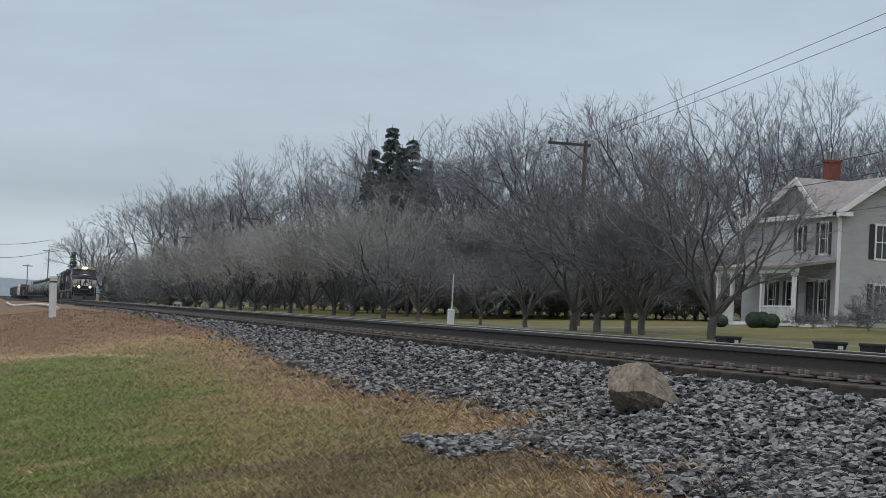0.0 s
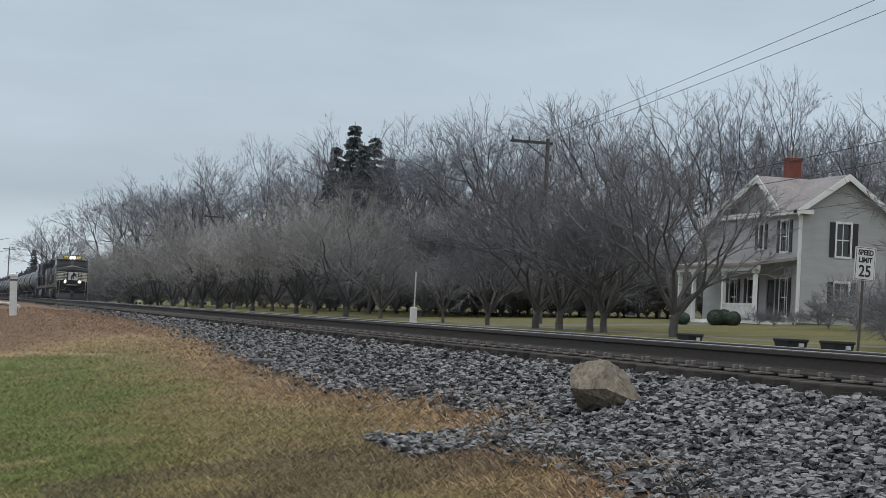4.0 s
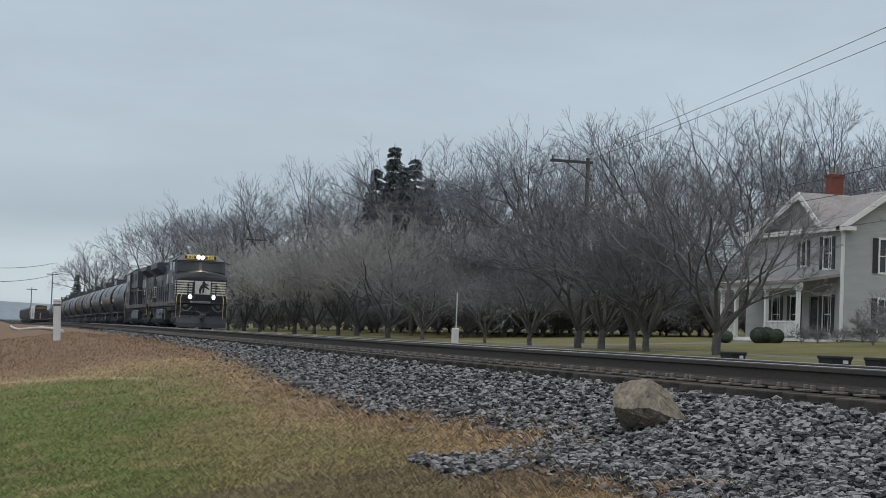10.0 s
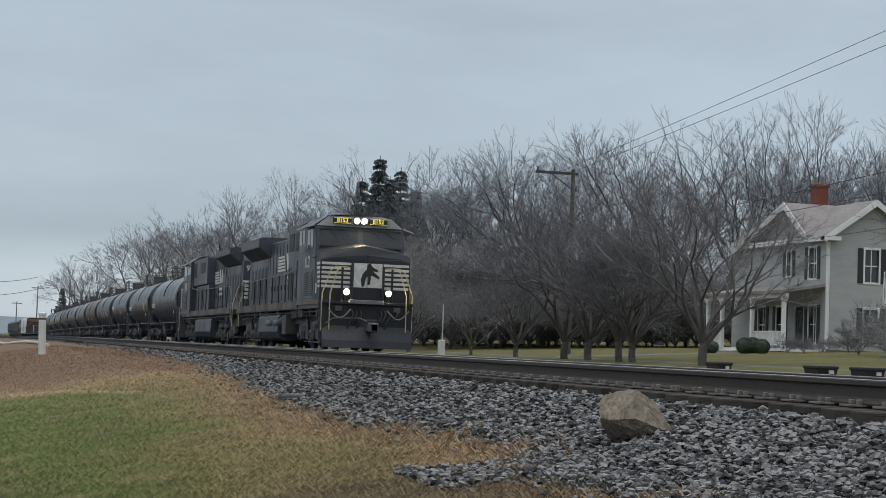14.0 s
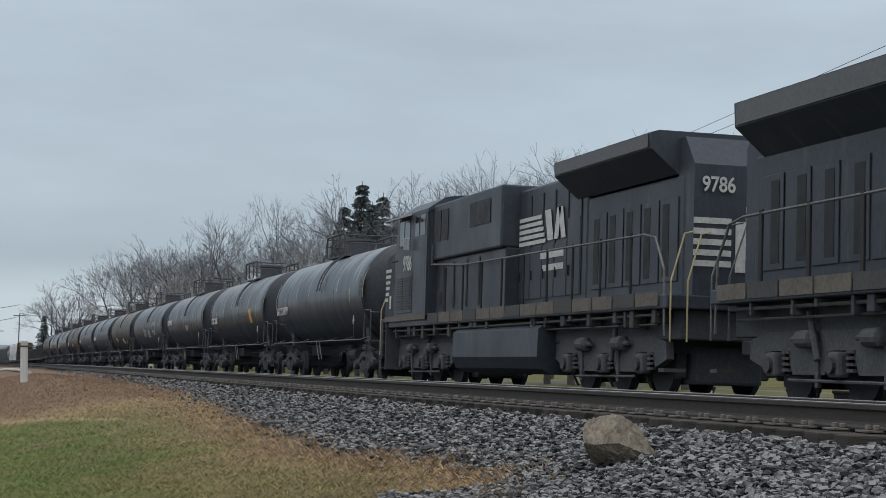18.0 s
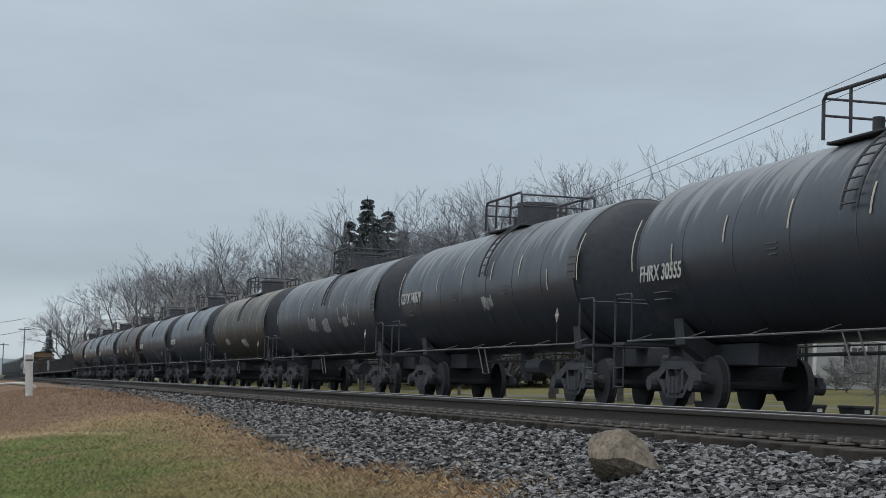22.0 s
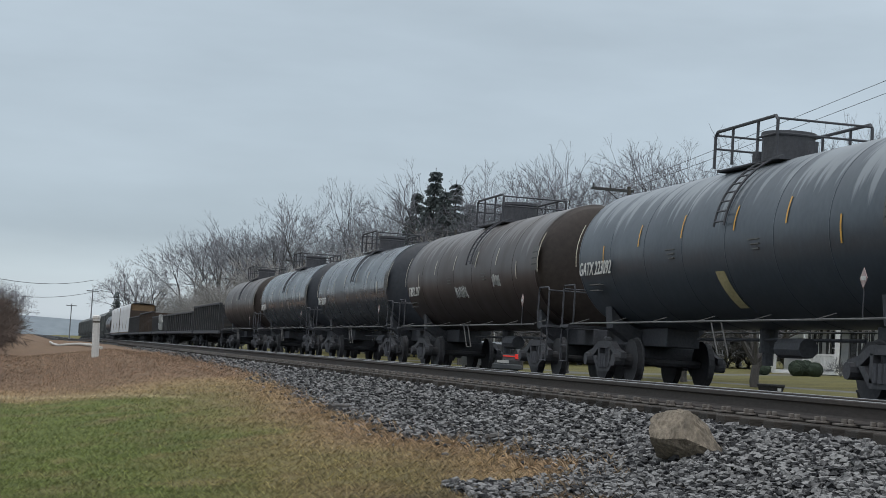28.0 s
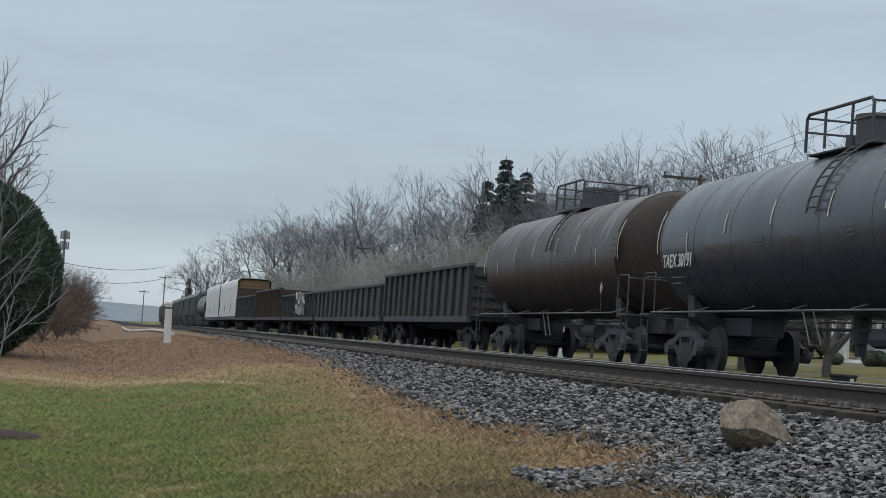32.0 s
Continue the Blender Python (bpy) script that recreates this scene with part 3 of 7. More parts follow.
def tank_car(L, paint, kind, mark, number, seed, tapes, patch=None, dome_wide=0.46, scrawls=()):
    """A pressureless tank car, its leading coupler at y = 0."""
    r = random.Random(seed)
    car = thing("tank_car", Matrix(), kind, "tank car", "train of freight cars")
    R, C = 1.47, 2.60
    y0, y1 = 1.15, L - 1.15
    bm = B()
    u, v = Vector((1, 0, 0)), Vector((0, 0, 1))
    prof = [(y0 + 0.55 * (1 - math.cos(a)) - 0.0, R * math.sin(a)) for a in (0.12, 0.35, 0.6, 0.85, 1.1, 1.35, 1.5708)]
    body = prof + [(y, R) for y in np.linspace(y0 + 0.55, y1 - 0.55, 14)[1:-1]] + [(L - y, q) for y, q in prof[::-1]]
    skin(bm, [ring(bm, Vector((0, y, C)), u, v, q, 56) for y, q in body[6:-6]], caps=False)
    bmesh.ops.recalc_face_normals(bm, faces=bm.faces[:])
    tank = part("tank", bm, paint, car, smooth=True)
    for shape in (body[:7], body[-7:]):
        bm = B()
        skin(bm, [ring(bm, Vector((0, y, C)), u, v, q, 56) for y, q in shape])
        bmesh.ops.recalc_face_normals(bm, faces=bm.faces[:])
        part("tank_head", bm, M_RUST_HEAD if kind.startswith(("brown", "dull brown")) else M_DARK_HEAD, tank, smooth=True)
    # weld seams and the bands at both heads
    n = 7
    for k in range(n + 1):
        y = y0 + 0.55 + (y1 - y0 - 1.1) * k / n
        bm = B()
        wide = 0.05 if k in (0, n) else 0.018
        skin(bm, [ring(bm, Vector((0, y + a, C)), u, v, q, 56) for a, q in ((-wide, R - 0.005), (-wide * 0.6, R + 0.005), (wide * 0.6, R + 0.005), (wide, R - 0.005))], caps=False)
        part("seam" if 0 < k < n else "head_band", bm, paint, tank, smooth=True)
    # platform, railing, fittings
    middle = L / 2
    mid = middle - (0.55 if L > 18 else 0.2)
    bm = B()
    for x0, x1 in ((-0.78, -0.42), (0.42, 0.78)):
        box(bm, x0, x1, mid - 1.32, mid + 1.32, C + R - 0.11, C + R - 0.085)
    for e in (-1.37, 1.32):
        box(bm, -0.8, 0.8, mid + e, mid + e + 0.05, C + R - 0.13, C + R - 0.08)
    part("platform", bm, M_UNDER, car)
    top = C + R + 0.60
    for s in (-1, 1):
        bm = B()
        rod(bm, ((s * 0.86, mid - 1.36, C + R - 0.06), (s * 0.86, mid - 1.36, top - 0.08), (s * 0.86, mid - 1.27, top), (s * 0.86, mid + 1.27, top), (s * 0.86, mid + 1.36, top - 0.08), (s * 0.86, mid + 1.36, C + R - 0.06)), 0.03, 8)
        for dy in (-0.55, 0.55):
            rod(bm, ((s * 0.86, mid + dy, C + R - 0.06), (s * 0.86, mid + dy, top)), 0.026, 6)
        rod(bm, ((s * 0.86, mid - 1.36, C + R + 0.3), (s * 0.86, mid - 0.55, C + R + 0.3)), 0.018, 6)
        part("platform_railing", bm, M_UNDER, car)
    for e in (-1.36, 1.36):
        bm = B()
        for z in (C + R + 0.3, top - 0.05):
            rod(bm, ((-0.86, mid + e, z), (0.86, mid + e, z)), 0.02, 6)
        part("end_railing", bm, M_UNDER, car)
    bm = B()
    skin(bm, [ring(bm, Vector((0, mid + 0.1, z)), u, Vector((0, 1, 0)), q, 24) for z, q in ((C + R - 0.1, dome_wide), (C + R + 0.42, dome_wide), (C + R + 0.45, dome_wide + 0.03), (C + R + 0.52, dome_wide + 0.02), (C + R + 0.54, 0.1))])
    part("dome", bm, M_UNDER, car, "dark valve dome", smooth=False)
    for dx, dy, h in ((0.1, -0.7, 0.3), (-0.25, 0.85, 0.25), (0.2, 1.0, 0.35)):
        part("valve", rod(B(), ((dx, mid + dy, C + R - 0.05), (dx, mid + dy, C + R + h)), 0.09, 10), M_UNDER, car)
    # ladder over the near and far side
    mid = middle
    for s in (-1, 1):
        def over(a, y):
            return (s * (R + 0.09) * math.sin(a), y, C + (R + 0.09) * math.cos(a))
        spread = list(np.linspace(0.35, 1.45, 10))
        lad = part("ladder", rod(B(), [over(a, mid - 1.12) for a in spread[::-1]] + [over(a, mid - 0.68) for a in spread], 0.022, 5), M_UNDER, car)
        for a in np.linspace(0.45, 1.4, 9):
            part("rung", rod(B(), (over(a, mid - 1.12), over(a, mid - 0.68)), 0.016, 5), M_UNDER, lad)
        part("hanging_step", rod(B(), ((s * 1.5, mid - 1.12, 1.18), (s * 1.46, mid - 1.4, 0.62), (s * 1.46, mid - 0.96, 0.62), (s * 1.5, mid - 0.68, 1.18)), 0.016, 5), M_GRAB, car)
        bm = rod(B(), ((s * 1.5, 1.4, 1.18), (s * 1.5, L - 1.4, 1.18)), 0.018, 6)
        for y in np.linspace(1.6, L - 1.6, 7):
            rod(bm, ((s * 1.5, y, 1.18), (s * 1.15, y, 1.30)), 0.012, 5)
        part("side_handrail", bm, M_GRAB, car, "pale safety rail along the tank")
    # stub sills, bolsters, end platforms
    for e, sg in ((0, 1), (L, -1)):
        yy = lambda d: e + sg * d
        bm = B()
        box(bm, -0.35, 0.35, min(yy(0.45), yy(4.2)), max(yy(0.45), yy(4.2)), 0.78, 1.15, 0.02)
        prism(bm, [(-1.05, 1.56), (-0.8, 1.28), (-0.4, 1.1), (0.4, 1.1), (0.8, 1.28), (1.05, 1.56), (1.0, 1.12), (0.6, 0.85), (-0.6, 0.85), (-1.0, 1.12)], "y", yy(2.35), yy(2.75))
        part("stub_sill", bm, M_UNDER, car)
        bm = B()
        box(bm, -1.45, 1.45, min(yy(0.5), yy(1.1)), max(yy(0.5), yy(1.1)), 1.12, 1.17)
        part("end_platform", bm, M_UNDER, car)
        bm = B()
        for s in (-1, 1):
            rod(bm, ((s * 1.42, yy(0.55), 0.35), (s * 1.42, yy(0.55), 1.95), (s * 1.42, yy(0.62), 2.02), (s * 1.42, yy(1.3), 2.02), (s * 1.42, yy(1.35), 1.95), (s * 1.42, yy(1.35), 1.2)), 0.02, 6)
            rod(bm, ((s * 1.42, yy(0.55), 0.38), (s * 1.42, yy(1.0), 0.38), (s * 1.42, yy(1.0), 1.15)), 0.016, 5)
            rod(bm, ((s * 1.42, yy(0.55), 0.72), (s * 1.42, yy(1.0), 0.72)), 0.014, 5)
        rod(bm, ((-1.42, yy(0.55), 1.95), (1.42, yy(0.55), 1.95)), 0.018, 6)
        part("end_ladder", bm, M_UNDER, car)
        coupler(car, e, sg)
        freight_truck(car, yy(2.55))
    bm = B()
    rod(bm, ((0.35, L - 0.75, 1.2), (0.35, L - 0.75, 2.1)), 0.03, 6)
    skin(bm, [ring(bm, Vector((0.35, L - 0.66 + a, 2.1)), u, v, q, 18) for a, q in ((0, 0.28), (0.03, 0.29), (0.05, 0.26))], caps=False)
    part("brake_wheel", bm, M_UNDER, car)
    bm = B()
    rod(bm, ((0, mid + 0.3, 1.2), (0, mid + 0.3, 0.72)), 0.16, 12)
    rod(bm, ((0, mid + 0.3, 0.74), (0, mid + 0.3, 0.5)), 0.1, 10)
    rod(bm, ((-0.4, mid - 2.2, 0.8), (-0.4, mid - 1.2, 0.8)), 0.17, 10)
    rod(bm, ((-0.1, mid - 3.6, 0.95), (-0.1, mid + 3.4, 0.95)), 0.03, 5)
    part("bottom_outlet", bm, M_UNDER, car)
    # marks on the near side
    def curved(y, z, w, h, mat, name, tilt=0.0):
        a0 = math.asin(max(-1, min(1, (z - h / 2 - C) / R)))
        a1 = math.asin(max(-1, min(1, (z + h / 2 - C) / R)))
        bm = B()
        rows = []
        for k in range(5):
            a = a0 + (a1 - a0) * k / 4
            rows.append([bm.verts.new((-(R + 0.012) * math.cos(a), y + d + tilt * (k / 4 - 0.5), C + (R + 0.012) * math.sin(a))) for d in (-w / 2, w / 2)])
        for p, q in zip(rows, rows[1:]):
            bm.faces.new((p[0], p[1], q[1], q[0]))
        return part(name, bm, mat, car)
    for k, (f, z) in enumerate(((0.085, 2.9), (0.19, 2.55), (0.30, 2.95), (0.42, 2.95), (0.56, 2.95), (0.69, 2.9), (0.81, 2.6), (0.915, 2.9))):
        curved(L * f, z - 0.05, 0.055, 0.9 if k in (0, 7) else 0.42, M_TAPE if k in (0, 7) else tapes, "reflective_strip")
    plate_z = {"TAEX": 2.2, "CBTX": 2.55}.get(mark, 2.3)
    if mark:
        lettering(mark + " " + number, 0.38, M_STRIPE, car, near_face(-R - 0.03, L * 0.835, plate_z), bold=0.006, squeeze=0.9)
        for k, w in enumerate((0.6, 0.5)):
            box_b = box(B(), -R - 0.015, -R + 0.09, L * 0.835 - w / 2, L * 0.835 + w / 2, plate_z - 0.33 - k * 0.12, plate_z - 0.31 - k * 0.12)
            part("small_print_bar", box_b, M_PRINT, car)
    for k, y in enumerate((mid + 1.6, mid - 2.2)):
        for j in range(3):
            part("small_print_bar", box(B(), -R - 0.012, -R + 0.03, y - 0.25, y + 0.2 - 0.1 * j, 2.5 - 0.08 * j, 2.518 - 0.08 * j), M_PRINT, car)
    curved(1.75, 2.72, 0.5, 0.55, M_PLACARD, "stencil_panel")
    for k in range(3):
        curved(1.75, 2.86 - 0.14 * k, 0.40, 0.028, M_INK, "panel_print_bar")
    bm = prism(B(), [(2.45, 1.60), (2.56, 1.75), (2.45, 1.90), (2.34, 1.75)], "x", -R - 0.03, -R - 0.02)
    part("hazard_diamond", bm, M_RED, car, "small red and white hazard diamond")
    part("diamond_bar", box(B(), -R - 0.036, -R - 0.03, 2.38, 2.52, 1.72, 1.78), M_STRIPE, car)
    part("diamond_post", rod(B(), ((-R - 0.015, 2.45, 1.2), (-R - 0.015, 2.45, 1.6)), 0.012, 5), M_UNDER, car)
    for y, z, w, h in scrawls:
        bm = B()
        at, n = [], 16
        for k in range(n):
            dz = h * (0.5 if k % 2 else -0.5) * r.uniform(0.5, 1.0)
            a = math.asin(max(-1, min(1, (z + dz - C) / R)))
            at.append((-(R + 0.004) * math.cos(a), y - w / 2 + w * (k + r.uniform(-0.4, 0.4)) / n, C + (R + 0.004) * math.sin(a)))
        for k in range(0, n - 2, 3):
            rod(bm, at[k:k + 4], 0.024, 5)
        part("scrawl", bm, M_SCRAWL, car, "pale painted scrawl")
    if patch:
        curved(patch[0] * L, patch[1], patch[2], patch[3], patch[4], "paint_patch", 0.12)
    return car


M_GRAB = surf("dull_galvanised_rail", (0.09, 0.09, 0.092), (0.22, 0.22, 0.215), 0.55, 0.2, 5, 0)
M_RED = surf("faded_red_paint", (0.34, 0.25, 0.24), (0.52, 0.40, 0.38), 0.6, 0, 6, 0)
M_SCRAWL = surf("pale_spray_paint", (0.22, 0.23, 0.23), (0.5, 0.51, 0.5), 0.7, 0, 6, 0)
M_DARK_HEAD = surf("sooty_tank_head_paint", (0.029, 0.034, 0.043), (0.055, 0.061, 0.074), 0.45, 0, 0.9, 0.04, 9, streak=((0.085, 0.088, 0.092), 0.5), spec=0.35)
M_RUST_HEAD = surf("brown_tank_head_paint", (0.026, 0.020, 0.018), (0.052, 0.041, 0.036), 0.5, 0, 0.9, 0.04, 9, streak=((0.09, 0.08, 0.075), 0.5), spec=0.3)
M_PRINT = surf("faded_small_print", (0.08, 0.08, 0.08), (0.18, 0.18, 0.175), 0.7, 0, 6, 0)
M_PLACARD = surf("faded_stencil_panel", (0.07, 0.07, 0.07), (0.16, 0.16, 0.15), 0.7, 0, 6, 0)
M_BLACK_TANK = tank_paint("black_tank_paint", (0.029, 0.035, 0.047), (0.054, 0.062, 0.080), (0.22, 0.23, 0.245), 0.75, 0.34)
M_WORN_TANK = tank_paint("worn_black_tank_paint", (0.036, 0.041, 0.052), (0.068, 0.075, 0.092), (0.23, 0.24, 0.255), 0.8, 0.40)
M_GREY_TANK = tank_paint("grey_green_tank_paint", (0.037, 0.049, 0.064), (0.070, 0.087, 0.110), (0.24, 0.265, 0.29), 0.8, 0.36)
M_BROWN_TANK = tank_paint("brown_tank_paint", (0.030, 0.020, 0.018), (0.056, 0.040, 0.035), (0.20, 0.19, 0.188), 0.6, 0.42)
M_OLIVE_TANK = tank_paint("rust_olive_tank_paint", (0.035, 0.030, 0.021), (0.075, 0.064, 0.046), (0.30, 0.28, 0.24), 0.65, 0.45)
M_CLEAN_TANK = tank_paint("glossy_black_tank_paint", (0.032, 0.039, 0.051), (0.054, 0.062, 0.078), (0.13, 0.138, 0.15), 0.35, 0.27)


def flat_marks(parent, rows):
    for name, x, y0, y1, z0, z1, mat in rows:
        part(name, box(B(), x - 0.006, x + 0.006, y0, y1, z0, z1), mat, parent)


def loco_truck(parent, y):
    """A three-axle truck: cast frames low over the wheels, journal boxes, springs, motors, brake rigging, sand pipes."""
    tr = part("truck", box(B(), -1.0, 1.0, y - 2.6, y + 2.6, 0.72, 0.98, 0.03), M_UNDER, parent)
    for dy in (-1.9, 0, 1.9):
        bm = B()
        wheelset(bm, y + dy, 0.53)
        part("wheelset", bm, M_WHEEL, tr)
        part("traction_motor", box(B(), -0.62, 0.62, y + dy - 0.10, y + dy + 0.95, 0.20, 0.86, 0.06), M_UNDER, tr)
    for s in (-1, 1):
        lo_x, hi_x = sorted((s * 1.02, s * 1.16))
        bm = B()
        prism(bm, [(y - 2.85, 0.62), (y - 2.8, 0.92), (y - 2.2, 1.02), (y + 2.2, 1.02), (y + 2.8, 0.92), (y + 2.85, 0.62), (y + 2.35, 0.48), (y + 2.2, 0.74), (y + 1.6, 0.74), (y + 1.45, 0.40), (y + 0.48, 0.40),
                   (y + 0.3, 0.74), (y - 0.3, 0.74), (y - 0.48, 0.40), (y - 1.45, 0.40), (y - 1.6, 0.74), (y - 2.2, 0.74), (y - 2.35, 0.48)], "x", lo_x, hi_x)
        frame_ob = part("side_frame", bm, M_CAST, tr)
        for dy in (-1.9, 0, 1.9):
            x0, x1 = sorted((s * 1.10, s * 1.30))
            part("journal_box", box(B(), x0, x1, y + dy - 0.17, y + dy + 0.17, 0.36, 0.72, 0.05), M_CAST, frame_ob)
            part("bearing_cap", rod(B(), ((s * 1.28, y + dy, 0.53), (s * 1.36, y + dy, 0.53)), 0.115, 12), M_SILL, frame_ob)
            for k in (-0.30, 0.30):
                for j in range(4):
                    part("spring_coil", rod(B(), ((s * 1.16, y + dy + k, 0.44 + 0.085 * j), (s * 1.16, y + dy + k, 0.485 + 0.085 * j)), 0.085, 9), M_CAST, frame_ob)
            part("brake_shoe", prism(B(), [(y + dy + 0.60, 0.30), (y + dy + 0.68, 0.32), (y + dy + 0.68, 0.80), (y + dy + 0.56, 0.80)], "x", *sorted((s * 0.68, s * 0.86))), M_UNDER, tr)
            part("sand_pipe", rod(B(), ((s * 1.0, y + dy - 0.75, 0.92), (s * 0.95, y + dy - 0.70, 0.5), (s * 0.80, y + dy - 0.55, 0.12)), 0.025, 6), M_SILL, tr)
        for dy in (-1.0, 0.9):
            bm = B()
            skin(bm, [ring(bm, Vector((s * 1.24, y + dy + a, 0.90)), Vector((1, 0, 0)), Vector((0, 0, 1)), q, 12) for a, q in ((-0.26, 0.06), (-0.22, 0.13), (0.16, 0.13), (0.2, 0.05), (0.42, 0.04))])
            part("brake_cylinder", bm, M_CAST, frame_ob)
            part("hanger", box(B(), min(s * 1.14, s * 1.2), max(s * 1.14, s * 1.2), y + dy - 0.3, y + dy - 0.2, 0.22, 0.86, 0.01), M_CAST, frame_ob)
        part("brake_rod", rod(B(), ((s * 1.19, y - 1.5, 0.30), (s * 1.19, y + 1.5, 0.32)), 0.025, 6), M_CAST, frame_ob)
        part("damper", rod(B(), ((s * 1.26, y + 0.5, 0.60), (s * 1.26, y + 0.75, 1.28)), 0.05, 8), M_CAST, frame_ob)
    return tr


def locomotive(number, label, lamps, tall_radiator):
    """A six-axle wide-nose diesel, its front coupler at y = 0; 21.96 m long."""
    lo = thing("diesel_locomotive", Matrix(), label, "locomotive", "train of freight cars")
    # underframe and walkway
    part("frame", box(B(), -1.5, 1.5, 1.3, 21.1, 1.45, 1.68, 0.02), M_LOCO, lo)
    for s in (-1, 1):
        x = s * 1.53
        for k in range(14):
            y = 6.0 + k * 1.06
            part("sill_panel", box(B(), min(x, x - s * 0.02), max(x, x - s * 0.02), y, y + 1.0, 1.50, 1.74), M_DUST if k % 3 else M_SILL, lo)
    part("underframe", box(B(), -1.15, 1.15, 1.3, 20.9, 0.95, 1.45, 0.02), M_UNDER, lo)
    # pilot with plough, coupler pocket, drawn hoses
    HW, NF = 1.56, 1.72        # half width of the body, front of the nose
    part("pilot", box(B(), -1.55, 1.55, 1.22, 1.5, 0.62, 1.66, 0.03), M_NOSE, lo)
    bm = B()
    rows = []
    for z, reach, half in ((0.16, 0.62, 1.50), (0.40, 0.70, 1.52), (0.66, 0.86, 1.53), (0.88, 0.98, 1.52)):
        rows.append([bm.verts.new((half * (k / 5 - 1), reach + 0.30 * abs(k / 5 - 1) ** 1.6, z)) for k in range(11)] + [bm.verts.new((half, 1.32, z)), bm.verts.new((-half, 1.32, z))])
    skin(bm, rows)
    bmesh.ops.recalc_face_normals(bm, faces=bm.faces[:])
    part("snow_plough", bm, M_NOSE, lo)
    part("coupler_pocket", box(B(), -0.34, 0.34, 0.98, 1.24, 0.66, 1.12, 0.04), M_INK, lo)
    part("front_platform", box(B(), -1.55, 1.55, 1.12, NF, 1.60, 1.70, 0.015), M_NOSE, lo)
    part("anticlimber", box(B(), -0.66, 0.50, 0.98, 1.24, 1.62, 1.76, 0.02), M_GRAB, lo, "pale worn step plate")
    part("uncoupling_lever", rod(B(), ((-1.45, 1.12, 0.92), (-1.2, 1.05, 1.12), (-0.3, 0.96, 1.15), (-0.1, 0.8, 1.05)), 0.018, 6), M_GRAB, lo)
    for x0, drop in ((-0.62, 0.52), (-0.48, 0.40), (-0.34, 0.58), (0.36, 0.56), (0.50, 0.42), (0.64, 0.54), (0.9, 0.34)):
        part("air_hose", rod(B(), [(x0 + 0.1 * math.sin(a * 2), 1.16 - 0.2 * math.sin(a), 1.42 - drop * (1 - math.cos(a)) * 0.7) for a in np.linspace(0, 2.4, 7)], 0.024, 6), M_INK, lo)
    for x0, x1 in ((-1.38, -0.62), (0.62, 1.38)):
        part("jumper_cable", rod(B(), [(x0 + (x1 - x0) * a, 1.0 - 0.05 * math.sin(a * 3), 1.44 - 0.30 * math.sin(a * math.pi)) for a in np.linspace(0, 1, 8)], 0.022, 6), M_GRAB, lo)
        part("receptacle", box(B(), (x0 + x1) / 2 - 0.12, (x0 + x1) / 2 + 0.12, 1.12, 1.22, 1.36, 1.54, 0.02), M_SILL, lo)
    # nose, its top rising to a ridge in the middle
    bm = B()
    def across(y, low, side, ridge, half):
        return [bm.verts.new(p) for p in ((-half, y, low), (-half, y, side), (-half * 0.82, y, side + 0.10), (0, y, ridge), (half * 0.82, y, side + 0.10), (half, y, side), (half, y, low))]
    skin(bm, [across(NF, 1.68, 3.06, 3.12, HW - 0.04), across(NF + 0.02, 1.68, 3.10, 3.30, HW - 0.004), across(NF + 0.16, 1.68, 3.30, 3.62, HW - 0.004), across(2.66, 1.68, 3.44, 3.73, HW - 0.006)])
    bmesh.ops.recalc_face_normals(bm, faces=bm.faces[:])
    cab = part("nose", bm, M_NOSE, lo)
    # cab behind it
    half = HW
    bm = prism(B(), [(2.64, 1.68), (2.64, 3.44), (2.90, 4.24), (3.0, 4.32), (5.95, 4.32), (5.95, 1.68)], "x", -half, half)
    bmesh.ops.bevel(bm, geom=[e for e in bm.edges if abs(e.verts[0].co.x - e.verts[1].co.x) < 1e-4], offset=0.05, segments=2, affect="EDGES")
    part("cab", bm, M_LOCO, cab)
    bm = prism(B(), [(-half, 4.28), (-half, 4.36), (-1.12, 4.66), (-0.75, 4.72), (0.75, 4.72), (1.12, 4.66), (half, 4.36), (half, 4.28)], "y", 2.96, 5.95)
    part("cab_roof", bm, M_LOCO, cab)
    for x0, x1 in ((-1.40, -0.1), (0.1, 1.40)):
        bm = B()
        vs = [bm.verts.new(p) for p in ((x0, 2.655, 3.62), (x1, 2.655, 3.62), (x1, 2.845, 4.20), (x0, 2.845, 4.20))]
        bmesh.ops.solidify(bm, geom=[bm.faces.new(vs)], thickness=0.02)
        scr = part("windscreen", bm, M_SCREEN, cab)
        for a, b in (((x0 - 0.04, 3.58), (x1 + 0.04, 3.62)), ((x0 - 0.04, 4.18), (x1 + 0.04, 4.22))):
            part("gasket", box(B(), a[0], b[0], 2.61 + (a[1] - 3.58) * 0.33, 2.66 + (a[1] - 3.58) * 0.33, a[1], b[1]), M_INK, scr)
        for dx in (0.3, 0.8):
            part("wiper", rod(B(), ((x0 + dx, 2.76, 4.22), (x0 + dx + 0.28, 2.70, 3.95)), 0.013, 5), M_INK, scr)
    bm = B()
    vs = [bm.verts.new(p) for p in ((-1.52, 2.90, 4.31), (1.52, 2.90, 4.31), (1.12, 2.945, 4.645), (0.75, 2.945, 4.705), (-0.75, 2.945, 4.705), (-1.12, 2.945, 4.645))]
    bmesh.ops.solidify(bm, geom=[bm.faces.new(vs)], thickness=0.03)
    part("brow_panel", bm, M_STRIPE, cab, "white panel over the windscreens")
